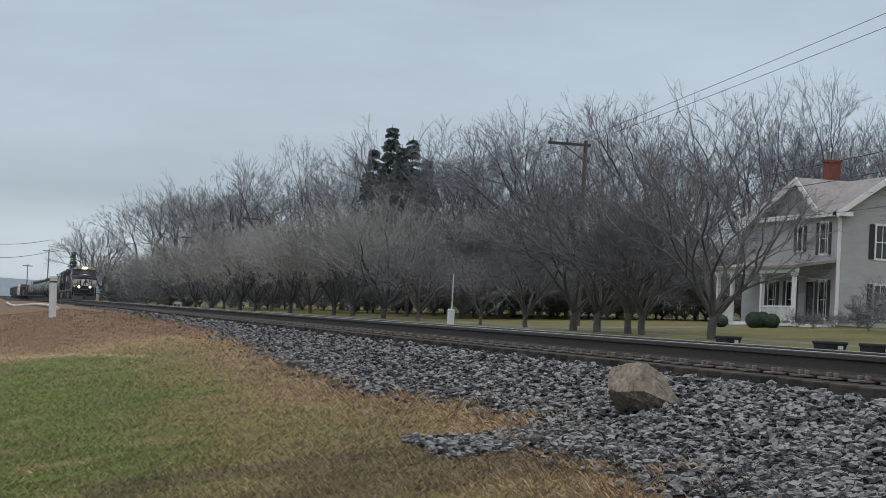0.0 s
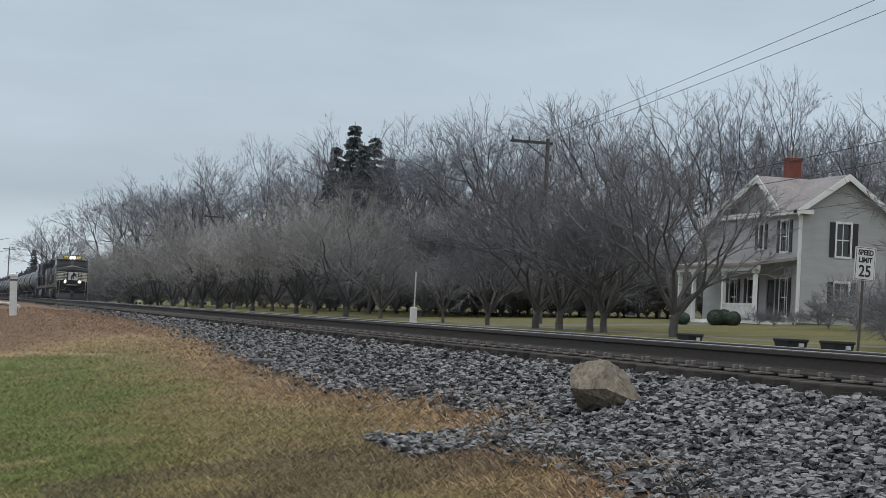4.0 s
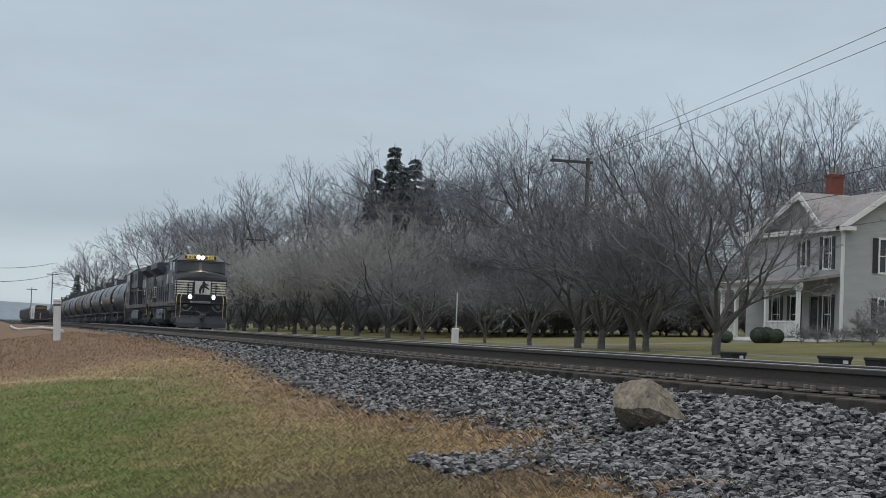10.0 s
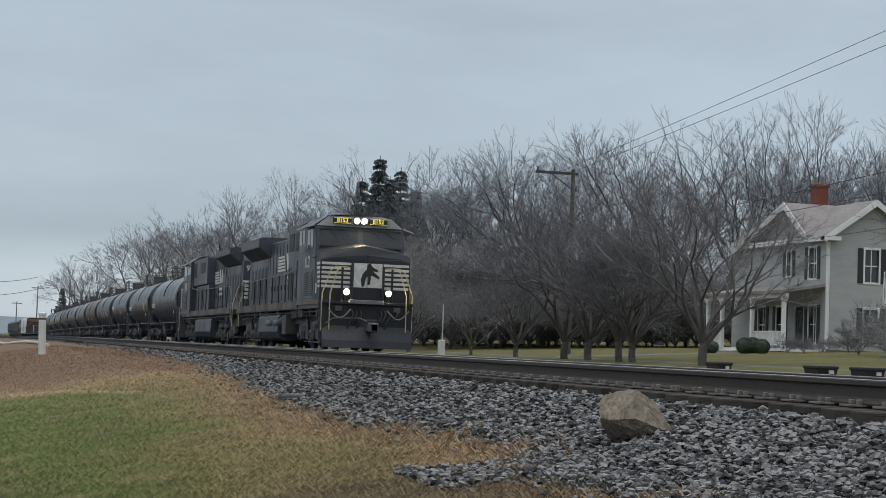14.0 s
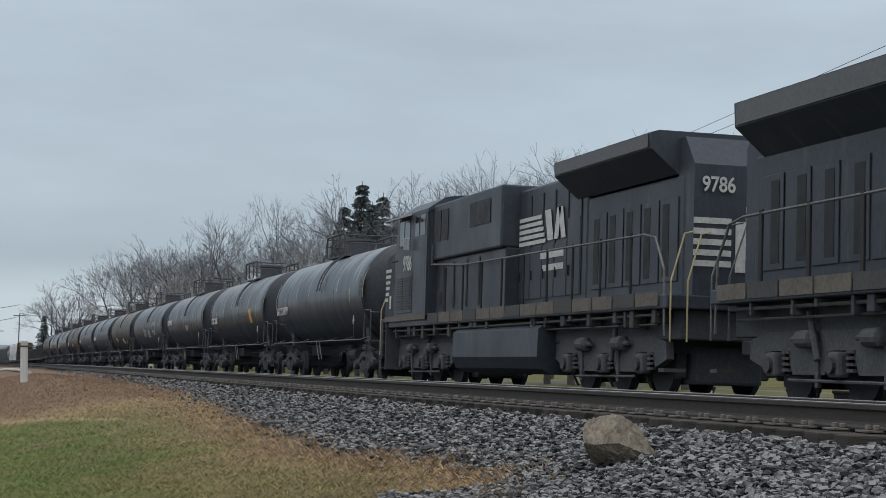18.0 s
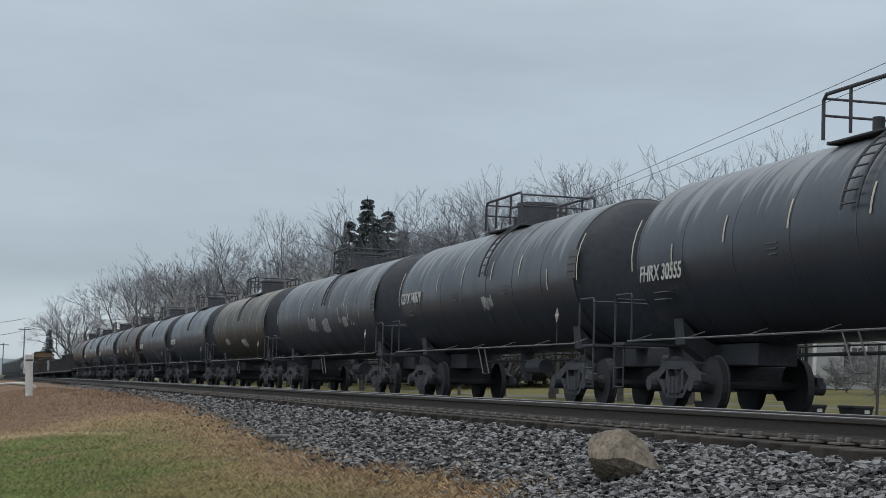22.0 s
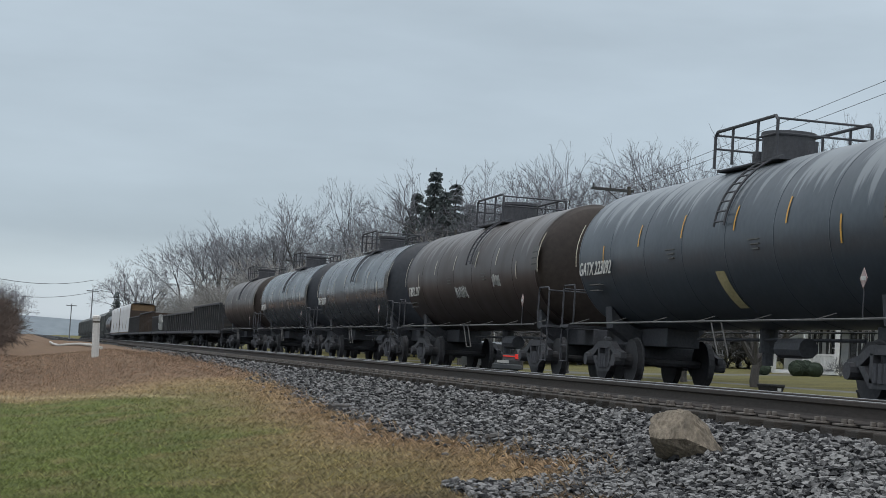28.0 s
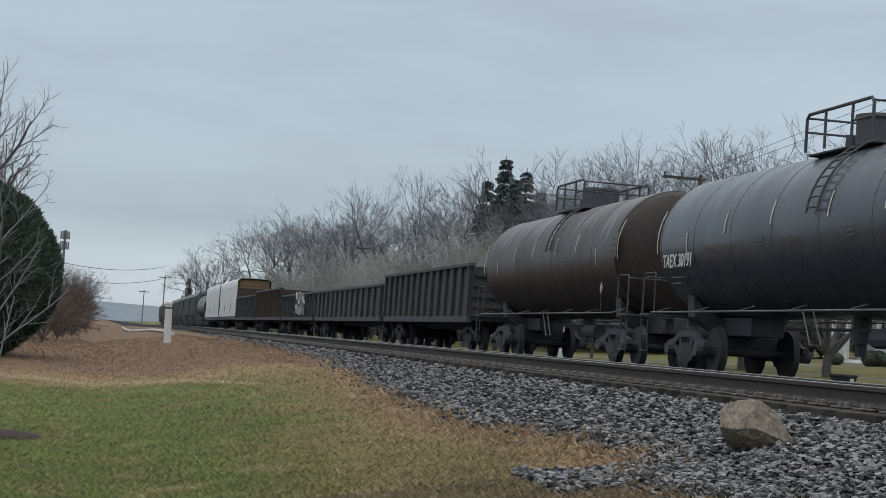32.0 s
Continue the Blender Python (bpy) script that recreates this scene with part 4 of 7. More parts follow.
    for s in (-1, 1):
        board = part("number_board", box(B(), min(s * 0.30, s * 0.96), max(s * 0.30, s * 0.96), 2.82, 2.93, 4.40, 4.63, 0.02), M_INK, cab)
        if lamps:
            for za, zb in ((4.415, 4.43), (4.60, 4.615)):
                part("board_edge", box(B(), min(s * 0.33, s * 0.93), max(s * 0.33, s * 0.93), 2.80, 2.82, za, zb), M_BOARD, board)
            lettering(number, 0.20, M_BOARD, board, front_face(s * 0.63, 2.81, 4.515), bold=0.005)
        # cab side windows with frames and posts, sunshade, mirror
        x = s * (half + 0.004)
        for y0, y1, z0, z1 in ((3.16, 3.62, 3.56, 4.20), (3.70, 4.20, 3.56, 4.20), (4.75, 5.12, 3.72, 4.24), (5.26, 5.72, 3.72, 4.24)):
            fr = part("window_frame", box(B(), min(x, x - s * 0.05), max(x, x - s * 0.05), y0 - 0.05, y1 + 0.05, z0 - 0.05, z1 + 0.05), M_SILL if y0 < 4.5 else M_LOCO, cab)
            part("side_window", box(B(), min(x + s * 0.006, x - s * 0.05), max(x + s * 0.006, x - s * 0.05), y0, y1, z0, z1), M_CABGLASS if y0 < 4.5 else M_GLASS, fr)
        bm = prism(B(), [(s * half, 4.36), (s * (half + 0.40), 4.22), (s * (half + 0.40), 4.19), (s * half, 4.31)], "y", 3.05, 4.30)
        part("sunshade", bm, M_SHADE, cab, "pale folded sunshade")
        part("mirror", box(B(), min(s * (half + 0.05), s * (half + 0.2)), max(s * (half + 0.05), s * (half + 0.2)), 4.32, 4.36, 3.40, 3.70, 0.01), M_SHADE, cab)
        part("cab_door", box(B(), min(x, x - s * 0.03), max(x, x - s * 0.03), 5.0, 5.75, 1.75, 3.45, 0.01), M_LOCO, cab)
        door = part("louvre_door", box(B(), min(x, x + s * 0.012), max(x, x + s * 0.012), 2.95, 4.55, 1.80, 2.80, 0.01), M_LOCO, cab)
        for k in range(2):
            for j in range(13):
                y, z = 3.05 + k * 0.78, 1.90 + j * 0.065
                part("louvre", box(B(), min(x + s * 0.012, x + s * 0.035), max(x + s * 0.012, x + s * 0.035), y, y + 0.62, z, z + 0.032), M_SILL, door)
        part("pale_notice", box(B(), min(x, x + s * 0.008), max(x, x + s * 0.008), 2.22, 2.42, 1.95, 2.30), M_STRIPE, cab)
        part("dusty_sill", box(B(), min(x, x + s * 0.02), max(x, x + s * 0.02), NF + 0.05, 5.95, 1.60, 1.74), M_DUST, cab)
        part("lamp_bar", rod(B(), ((s * (half + 0.02), 2.4, 3.2), (s * (half + 0.02), 3.0, 3.2)), 0.016, 6), M_INK, cab)
    for s in (-1, 1):
        m = near_face(-half - 0.012, 4.05, 3.06)
        if s > 0:
            m = pose(0, 0, 0, 0, 0, 180) @ near_face(-half - 0.012, -4.05, 3.06)
        lettering(number, 0.54, M_STRIPE, cab, m, bold=0.012, squeeze=0.8)
    # headlights and ditch lights
    for x, z, y in ((-0.13, 4.52, 2.82), (0.13, 4.52, 2.82), (-0.72, 2.02, NF - 0.42), (0.72, 2.02, NF - 0.42)):
        bm = B()
        skin(bm, [ring(bm, Vector((x, y + a, z)), Vector((1, 0, 0)), Vector((0, 0, 1)), q, 18) for a, q in ((0.3, 0.13), (-0.02, 0.13), (-0.03, 0.116))])
        h = part("headlight" if z > 3 else "ditch_light", bm, M_INK, lo)
        bm = B()
        skin(bm, [ring(bm, Vector((x, y - 0.031 + a, z)), Vector((1, 0, 0)), Vector((0, 0, 1)), q, 18) for a, q in ((0, 0.092), (-0.025, 0.065))])
        part("lens", bm, M_LAMP if lamps else M_GLASS, h, "burning lamp" if lamps else "unlit lamp")
        if z < 3:
            part("bracket", box(B(), x - 0.05, x + 0.05, y + 0.02, y + 0.12, 1.70, 1.92), M_INK, h)
    # white bands and the emblem panel on the nose
    for k in range(6):
        z = 2.93 - k * 0.155
        for x0, x1 in ((-HW + 0.05, -0.50), (0.62, HW - 0.05)):
            part("white_band", box(B(), x0, x1, NF - 0.012, NF + 0.008, z, z + 0.088), M_STRIPE, cab)
        for s in (-1, 1):
            x = s * (half + 0.003)
            part("white_band", box(B(), x - 0.004, x + 0.004, NF + 0.03, NF + 0.62 - 0.06 * k, z, z + 0.088), M_STRIPE, cab)
    part("emblem_panel", box(B(), -0.40, 0.58, NF - 0.014, NF + 0.008, 2.20, 3.02), M_STRIPE, cab)
    bm = prism(B(), [(-0.12, 2.22), (-0.04, 2.24), (0.02, 2.52), (0.10, 2.60), (0.08, 2.30), (0.16, 2.30), (0.20, 2.62), (0.46, 2.50), (0.50, 2.56), (0.26, 2.76), (0.42, 2.74), (0.44, 2.80), (0.24, 2.90),
                     (0.16, 3.02), (0.06, 2.98), (0.04, 2.82), (-0.10, 2.66), (-0.16, 2.46)], "y", NF - 0.022, NF - 0.012)
    part("emblem", bm, M_INK, cab, "dark emblem shape")
    part("nose_door", box(B(), -0.47, -0.42, NF - 0.03, NF + 0.01, 1.72, 3.05, 0.008), M_LOCO, cab)
    part("door_seam", box(B(), 0.055, 0.075, NF - 0.026, NF, 2.16, 3.3), M_INK, cab)
    # front handrails, posts and steps
    for s in (-1, 1):
        for dx, dy in ((0, 0), (-0.24, -0.14)):
            bm = rod(B(), ((s * (1.55 + dx), 1.26 + dy, 0.72), (s * (1.55 + dx), 1.26 + dy, 1.95), (s * (1.28 + dx * 0.8), 1.30 + dy, 2.72), (s * (1.1 + dx * 0.7), 1.36, 2.86), (s * 0.56, 1.40, 2.84)), 0.02, 7)
            part("hand_rail", bm, M_YELLOW, lo, "yellow front handrail")
        for x0 in (0.56, 0.86):
            part("rail_post", box(B(), s * x0 - 0.035, s * x0 + 0.035, 1.36, 1.42, 1.70, 2.86, 0.01), M_INK, lo)
        for z in (0.36, 0.70, 1.04, 1.36):
            part("step", box(B(), min(s * 1.1, s * 1.56), max(s * 1.1, s * 1.56), 1.30, 1.56, z, z + 0.04), M_SILL, lo)
        part("step_side", box(B(), min(s * 1.08, s * 1.12), max(s * 1.08, s * 1.12), 1.28, 1.9, 0.34, 1.62), M_UNDER, lo)
        part("step_back", box(B(), min(s * 1.12, s * 1.54), max(s * 1.12, s * 1.54), 1.78, 1.84, 0.34, 1.62), M_UNDER, lo)
    # hoods
    back = 9.1 if tall_radiator else 11.6
    if tall_radiator:
        part("cabinet_hood", box(B(), -1.36, 1.36, 5.95, back, 1.68, 4.60, 0.05), M_LOCO, lo)
    else:
        part("cabinet_hood", box(B(), -1.42, 1.42, 5.95, back, 3.05, 4.43, 0.05), M_LOCO, lo)
        part("lower_hood", box(B(), -1.30, 1.30, 5.95, back, 1.68, 3.05, 0.02), M_LOCO, lo)
    eng = part("engine_hood", box(B(), -1.0, 1.0, back, 15.9, 1.68, 4.30, 0.06), M_LOCO, lo)
    for s in (-1, 1):
        for k in range(int((15.8 - back) / 0.78)):
            y = back + 0.1 + k * 0.78
            x = s * 1.004
            dr = part("hood_door", box(B(), min(x, x + s * 0.018), max(x, x + s * 0.018), y, y + 0.70, 1.9, 3.0 if k % 4 else 3.45, 0.006), M_LOCO, eng)
            part("latch", box(B(), min(x, x + s * 0.05), max(x, x + s * 0.05), y + 0.06, y + 0.10, 2.3, 2.5), M_INK, dr)
            part("hinge_gap", box(B(), min(x, x + s * 0.012), max(x, x + s * 0.012), y + 0.71, y + 0.77, 1.9, 4.1), M_INK, eng)
        x = s * (1.365 if tall_radiator else 1.425)
        for y0, y1, z0, z1 in ((6.35, 6.85, 3.62, 4.35), (7.0, 7.6, 3.62, 4.3), (8.0, 8.95, 3.65, 4.3)) if tall_radiator else ((6.3, 6.7, 3.5, 4.25), (6.85, 7.35, 3.5, 4.25), (9.2, 10.8, 3.65, 4.2)):
            part("intake_grille", box(B(), min(x, x + s * 0.012), max(x, x + s * 0.012), y0, y1, z0, z1), M_INK, lo)
    for s in (-1, 1):
        x = s * (1.365 if tall_radiator else 1.305)
        for y, z1 in ((6.5, 3.25), (7.15, 3.25), (8.25, 3.05), (8.75, 3.05)) if tall_radiator else ((6.6, 2.95), (7.5, 2.95), (8.6, 2.95), (9.6, 2.95)):
            # black strips laid on the hood face stand for shade in recesses
            part("door_recess", box(B(), min(x, x + s * 0.01), max(x, x + s * 0.01), y, y + 0.12, 1.85, z1), M_INK, lo)
        for y in (6.15, 7.35):
            for j in range(5):
                part("louvre", box(B(), min(x, x + s * 0.02), max(x, x + s * 0.02), y, y + 0.34, 1.95 + 0.07 * j, 1.985 + 0.07 * j), M_SILL, lo)
    part("exhaust_stack", box(B(), -0.35, 0.35, 10.2, 11.2, 4.28, 4.48, 0.05), M_INK, lo)
    bm = B()
    for k in range(5):
        box(bm, -0.25, 0.25, 3.5 + k * 0.5, 3.8 + k * 0.5, 4.64, 4.70 + 0.05 * (k % 2), 0.02)
    rod(bm, ((-0.5, 5.5, 4.66), (-0.5, 5.5, 4.85), (-0.5, 5.8, 4.85)), 0.03, 6)
    part("roof_aerials", bm, M_INK, lo)
    # radiator wings
    h, thick = (4.54, 0.42) if tall_radiator else (4.52, 0.32)
    bm = prism(B(), [(-1.5, h - thick), (-1.52, h - 0.05), (-1.36, h), (1.36, h), (1.52, h - 0.05), (1.5, h - thick), (1.0, h - thick - 0.42), (-1.0, h - thick - 0.42)], "y", 15.3, 20.3)
    rad = part("radiator_wing", bm, M_LOCO, lo)
    for s in (-1, 1):
        x = s * 1.525
        part("radiator_grille", box(B(), x - 0.006, x + 0.006, 15.4, 20.2, h - thick + 0.02, h - 0.07), M_RADIATOR, rad)
    rear = part("rear_hood", box(B(), -1.0, 1.0, 15.9, 20.6, 1.68, 3.75, 0.05), M_LOCO, lo)
    bm = prism(B(), [(20.3, 3.6), (20.3, 4.4), (20.55, 4.4), (20.95, 3.9), (20.95, 1.68), (20.3, 1.68)], "x", -0.98, 0.98)
    part("rear_end", bm, M_LOCO, lo)
    for k in range(5):
        z = 2.9 - k * 0.18
        for x0, x1 in ((-0.98, -0.3), (0.3, 0.98)):
            part("white_band", box(B(), x0, x1, 20.94, 20.965, z, z + 0.10), M_STRIPE, lo)
    bm = prism(B(), [(-0.22, 2.1), (-0.22, 2.95), (0.22, 2.95), (0.22, 2.1)], "y", 20.945, 20.97)
    part("rear_panel", bm, M_STRIPE, lo)
    for s in (-1, 1):
        m = pose(0.0 + s * 0.55, 20.99, 3.55) @ Matrix(((-1, 0, 0, 0), (0, 0, 1, 0), (0, 1, 0, 0), (0, 0, 0, 1)))
        lettering(number, 0.36, M_STRIPE, lo, m, bold=0.006, squeeze=0.85)
        for k in range(5):
            y = 16.2 + k * 0.85
            x = s * 1.004
            part("hood_door", box(B(), min(x, x + s * 0.02), max(x, x + s * 0.02), y, y + 0.78, 1.95, 3.4, 0.01), M_LOCO, rear)
            part("door_window", box(B(), min(x, x + s * 0.026), max(x, x + s * 0.026), y + 0.12, y + 0.40, 2.05, 3.3), M_INK, rear)
        # banner of stripes and emblem letters as plain shapes
        x = s * 1.026
        flip = (lambda y: y) if s < 0 else (lambda y: (23.25 if tall_radiator else 26.4) - y)
        for k in range(5):
            ya, yb = sorted((flip((11.6 if tall_radiator else 12.95) + 0.07 * k), flip(13.3 if tall_radiator else 14.7)))
            part("banner_stripe", box(B(), min(x, x + s * 0.006), max(x, x + s * 0.006), ya, yb, 3.05 + 0.13 * k, 3.135 + 0.13 * k), M_STRIPE, eng)
        for y0, y1, d in ((9.95, 10.25, 0.25), (10.45, 10.75, -0.2), (10.85, 11.25, 0.25)) if tall_radiator else ((11.7, 11.95, 0.2), (12.15, 12.4, -0.15), (12.45, 12.8, 0.2)):
            bm = prism(B(), [(flip(y0), 3.08), (flip(y1), 3.08), (flip(y1 + d), 3.72), (flip(y0 + d), 3.72)], "x", min(x, x + s * 0.006), max(x, x + s * 0.006))
            part("emblem_letter_shape", bm, M_STRIPE, eng)
        for k in range(2):
            part("name_bar", box(B(), min(x, x + s * 0.005), max(x, x + s * 0.005), *sorted((flip(9.8 if tall_radiator else 11.8), flip((11.0 if tall_radiator else 13.1) + 0.15 * k))), 2.45 + 0.26 * k, 2.58 + 0.26 * k), M_STRIPE, eng)
        # side handrail with stanchions
        bm = rod(B(), ((s * 1.47, 6.1, 3.42), (s * 1.47, 6.1, 2.95), (s * 1.47, 9.0, 2.8), (s * 1.47, 20.0, 2.74), (s * 1.47, 20.5, 2.66), (s * 1.47, 20.9, 2.1), (s * 1.47, 20.95, 1.0)), 0.022, 7)
        part("side_railing", bm, M_GRAB, lo, "long steel side handrail")
        for k in range(9):
            y = 7.4 + k * 1.5
            part("stanchion", box(B(), s * 1.47 - 0.02, s * 1.47 + 0.02, y - 0.05, y + 0.05, 1.66, 2.8, 0.008) if lamps else rod(B(), ((s * 1.47, y, 1.68), (s * 1.47, y, 2.8)), 0.024, 6), M_INK, lo)
        part("rear_steps", box(B(), min(s * 1.1, s * 1.5), max(s * 1.1, s * 1.5), 20.8, 21.05, 0.4, 0.46), M_SILL, lo)
        for dx in (0, -0.3):
            bm = rod(B(), ((s * (1.45 + dx), 21.15, 0.9), (s * (1.45 + dx), 21.15, 1.9), (s * (1.2 + dx), 21.1, 2.7), (s * (1.0 + dx), 21.0, 2.75)), 0.016, 6)
            part("hand_rail", bm, M_YELLOW if not lamps else M_GRAB, lo)
    # fuel tank, air reservoirs
    bm = prism(B(), [(-1.42, 1.30), (-1.52, 1.22), (-1.54, 0.66), (-1.44, 0.42), (-1.25, 0.32), (1.25, 0.32), (1.44, 0.42), (1.54, 0.66), (1.52, 1.22), (1.42, 1.30)], "y", 8.4 if not lamps else 9.9, 14.6)
    part("fuel_tank", bm, M_LOCO, lo, smooth=False)
    if lamps:
        for s in (-1, 1):
            part("equipment_box", box(B(), min(s * 0.9, s * 1.5), max(s * 0.9, s * 1.5), 8.4, 9.2, 0.55, 1.27, 0.02), M_SILL, lo)
            for y in (9.5, 11.2):
                bm = B()
                skin(bm, [ring(bm, Vector((s * 1.28, y + a, 0.98)), Vector((1, 0, 0)), Vector((0, 0, 1)), q, 18) for a, q in ((0, 0.12), (0.1, 0.28), (1.4, 0.28), (1.5, 0.12))])
                part("air_reservoir", bm, M_LOCO, lo, smooth=True)
            part("equipment_box", box(B(), min(s * 0.9, s * 1.5), max(s * 0.9, s * 1.5), 12.9, 13.5, 0.5, 1.3, 0.02), M_SILL, lo)
    loco_truck(lo, 4.6)
    loco_truck(lo, 17.5)
    # pipes, valves and dark gear under the sill
    r = random.Random(int(number))
    for s in (-1, 1):
        part("air_pipe", rod(B(), ((s * 1.42, 2.2, 1.36), (s * 1.42, 8.0, 1.34), (s * 1.40, 20.6, 1.36)), 0.03, 6), M_SILL, lo)
        part("air_pipe", rod(B(), ((s * 1.34, 2.4, 1.22), (s * 1.34, 20.4, 1.20)), 0.022, 6), M_SILL, lo)
        for k in range(22):
            y = r.uniform(2.2, 20.4)
            w, h = r.uniform(0.06, 0.25), r.uniform(0.08, 0.3)
            part("valve_box", box(B(), min(s * 1.2, s * 1.46), max(s * 1.2, s * 1.46), y, y + w, 1.42 - h, 1.45, 0.015), r.choice((M_UNDER, M_SILL, M_CAST)), lo)
    for k in range(9):
        part("lifting_lug", box(B(), -0.05, 0.05, 6.4 + k * 1.05, 6.52 + k * 1.05, 4.2, (4.72 if lamps else 4.54) if k < 4 else 4.42, 0.01), M_INK, lo)
    coupler(lo, 0, 1)
    coupler(lo, 21.96, -1)
    return lo


M_RADIATOR = surf("grey_radiator_plate", (0.085, 0.09, 0.098), (0.15, 0.155, 0.165), 0.6, 0, 1.5, 0.1)
M_NOSE = surf("black_nose_paint", (0.014, 0.016, 0.021), (0.030, 0.033, 0.040), 0.5, 0, 1.2, 0.05, 14, streak=((0.06, 0.056, 0.052), 0.4), spec=0.35)
M_DUST = surf("tan_dusted_sill", (0.085, 0.075, 0.066), (0.22, 0.19, 0.16), 0.8, 0, 2, 0.1)
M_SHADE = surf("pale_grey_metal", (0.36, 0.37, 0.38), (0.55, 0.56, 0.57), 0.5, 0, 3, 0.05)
M_SCREEN = surf("dull_windscreen_glass", (0.035, 0.043, 0.05), (0.075, 0.088, 0.098), 0.10, 0, 0.8, 0, spec=0.8)
M_CABGLASS = surf("cab_side_glass", (0.03, 0.036, 0.042), (0.13, 0.145, 0.155), 0.15, 0, 1.5, 0, spec=0.8)
M_CAST = surf("dusty_cast_frame", (0.062, 0.064, 0.070), (0.145, 0.143, 0.146), 0.8, 0, 4, 0.3)
M_SILL = surf("dusty_dark_steel", (0.040, 0.040, 0.041), (0.095, 0.091, 0.086), 0.65, 0, 2, 0.1)
SCRAWLS = {125: ((5.6, 2.45, 2.2, 0.8), (8.6, 2.15, 1.0, 0.5), (5.6, 2.2, 0.6, 0.3), (10.8, 2.25, 1.4, 0.55)), 144: ((7.0, 1.9, 1.2, 0.35), (11.5, 2.0, 0.9, 0.3)),
           194: ((9.0, 2.1, 1.3, 0.35), (5.2, 2.3, 0.7, 0.3)), 108: ((7.5, 2.2, 0.8, 0.3),)}
FLEET = []      # (vehicle, place of its leading coupler at 16 s, turned round, length)
loco_a = locomotive("8152", "black wide-nose diesel locomotive with white bands and burning headlights", True, True)
loco_b = locomotive("9786", "black diesel locomotive running backwards, dulled white bands", False, False)
FLEET += [(loco_a, 30.55, False, 21.96), (loco_b, 52.51, True, 21.96)]
for start, end, paint, label, mark, number, tapes, patch in (
        (74.47, 91.4, M_GREY_TANK, "dark grey-green tank car streaked with pale runs", "GATX", "210179", M_TAPE, None),
        (91.4, 108.3, M_BLACK_TANK, "black tank car with an orange placard and pale runs", "FHRX", "30555", M_TAPE, (0.27, 2.35, 0.6, 0.55, M_ORANGE)),
        (108.3, 125.2, M_BLACK_TANK, "matt black tank car with a white panel", "CBTX", "740679", M_TAPE, None),
        (125.2, 144.0, M_WORN_TANK, "worn black tank car with white scrawls", "", "", M_TAPE, None),
        (144.0, 160.8, M_OLIVE_TANK, "rusty olive-brown tank car", "", "", M_TAPE, None),
        (160.8, 177.6, M_GREY_TANK, "grey-green tank car with yellow marks", "GATX", "223096", M_ORANGE, None),
        (177.6, 194.9, M_GREY_TANK, "grey-green tank car with a yellow slash", "GATX", "223092", M_ORANGE, (0.46, 1.75, 0.4, 0.6, M_YELLOW)),
        (194.9, 212.2, M_BROWN_TANK, "brown tank car with pale runs", "TAEX", "217", M_TAPE, None),
        (212.2, 229.1, M_CLEAN_TANK, "clean glossy black tank car", "TAEX", "30100", M_TAPE, None),
        (229.1, 246.7, M_CLEAN_TANK, "clean glossy black tank car with faint scrawls", "TAEX", "30191", M_TAPE, None),
        (246.7, 263.4, M_BROWN_TANK, "dull brown tank car", "", "", M_TAPE, None)):
    FLEET.append((tank_car(end - start, paint, label, mark, number, int(start), tapes, patch, scrawls=SCRAWLS.get(int(start), ())), start, False, end - start))


# ---- the cars behind the tank cars ----
M_GON = surf("sooty_gondola_steel", (0.027, 0.029, 0.033), (0.062, 0.063, 0.066), 0.65, 0, 1.2, 0.15, 14, streak=((0.10, 0.085, 0.07), 0.5))
M_GON_BROWN = surf("rusty_brown_gondola", (0.03, 0.021, 0.016), (0.075, 0.05, 0.037), 0.7, 0, 1.2, 0.15, 14, streak=((0.11, 0.085, 0.06), 0.5))
M_WRAP = surf("white_lumber_wrap", (0.50, 0.51, 0.52), (0.72, 0.73, 0.74), 0.45, 0, 0.9, 0.3, 6)
M_LUMBER = surf("stacked_lumber", (0.16, 0.10, 0.055), (0.34, 0.23, 0.13), 0.8, 0, 3, 0.2, 20, (6, 0.3, 8))
M_HOPPER = surf("grey_hopper_paint", (0.07, 0.08, 0.08), (0.15, 0.165, 0.165), 0.6, 0, 0.8, 0.05, 10, streak=((0.2, 0.2, 0.19), 0.4))


def running_gear(car, L):
    part("centre_sill", box(B(), -0.3, 0.3, 0.6, L - 0.6, 0.75, 1.0), M_UNDER, car)
    for e, s in ((0, 1), (L, -1)):
        coupler(car, e, s)
        freight_truck(car, e + s * 2.2)


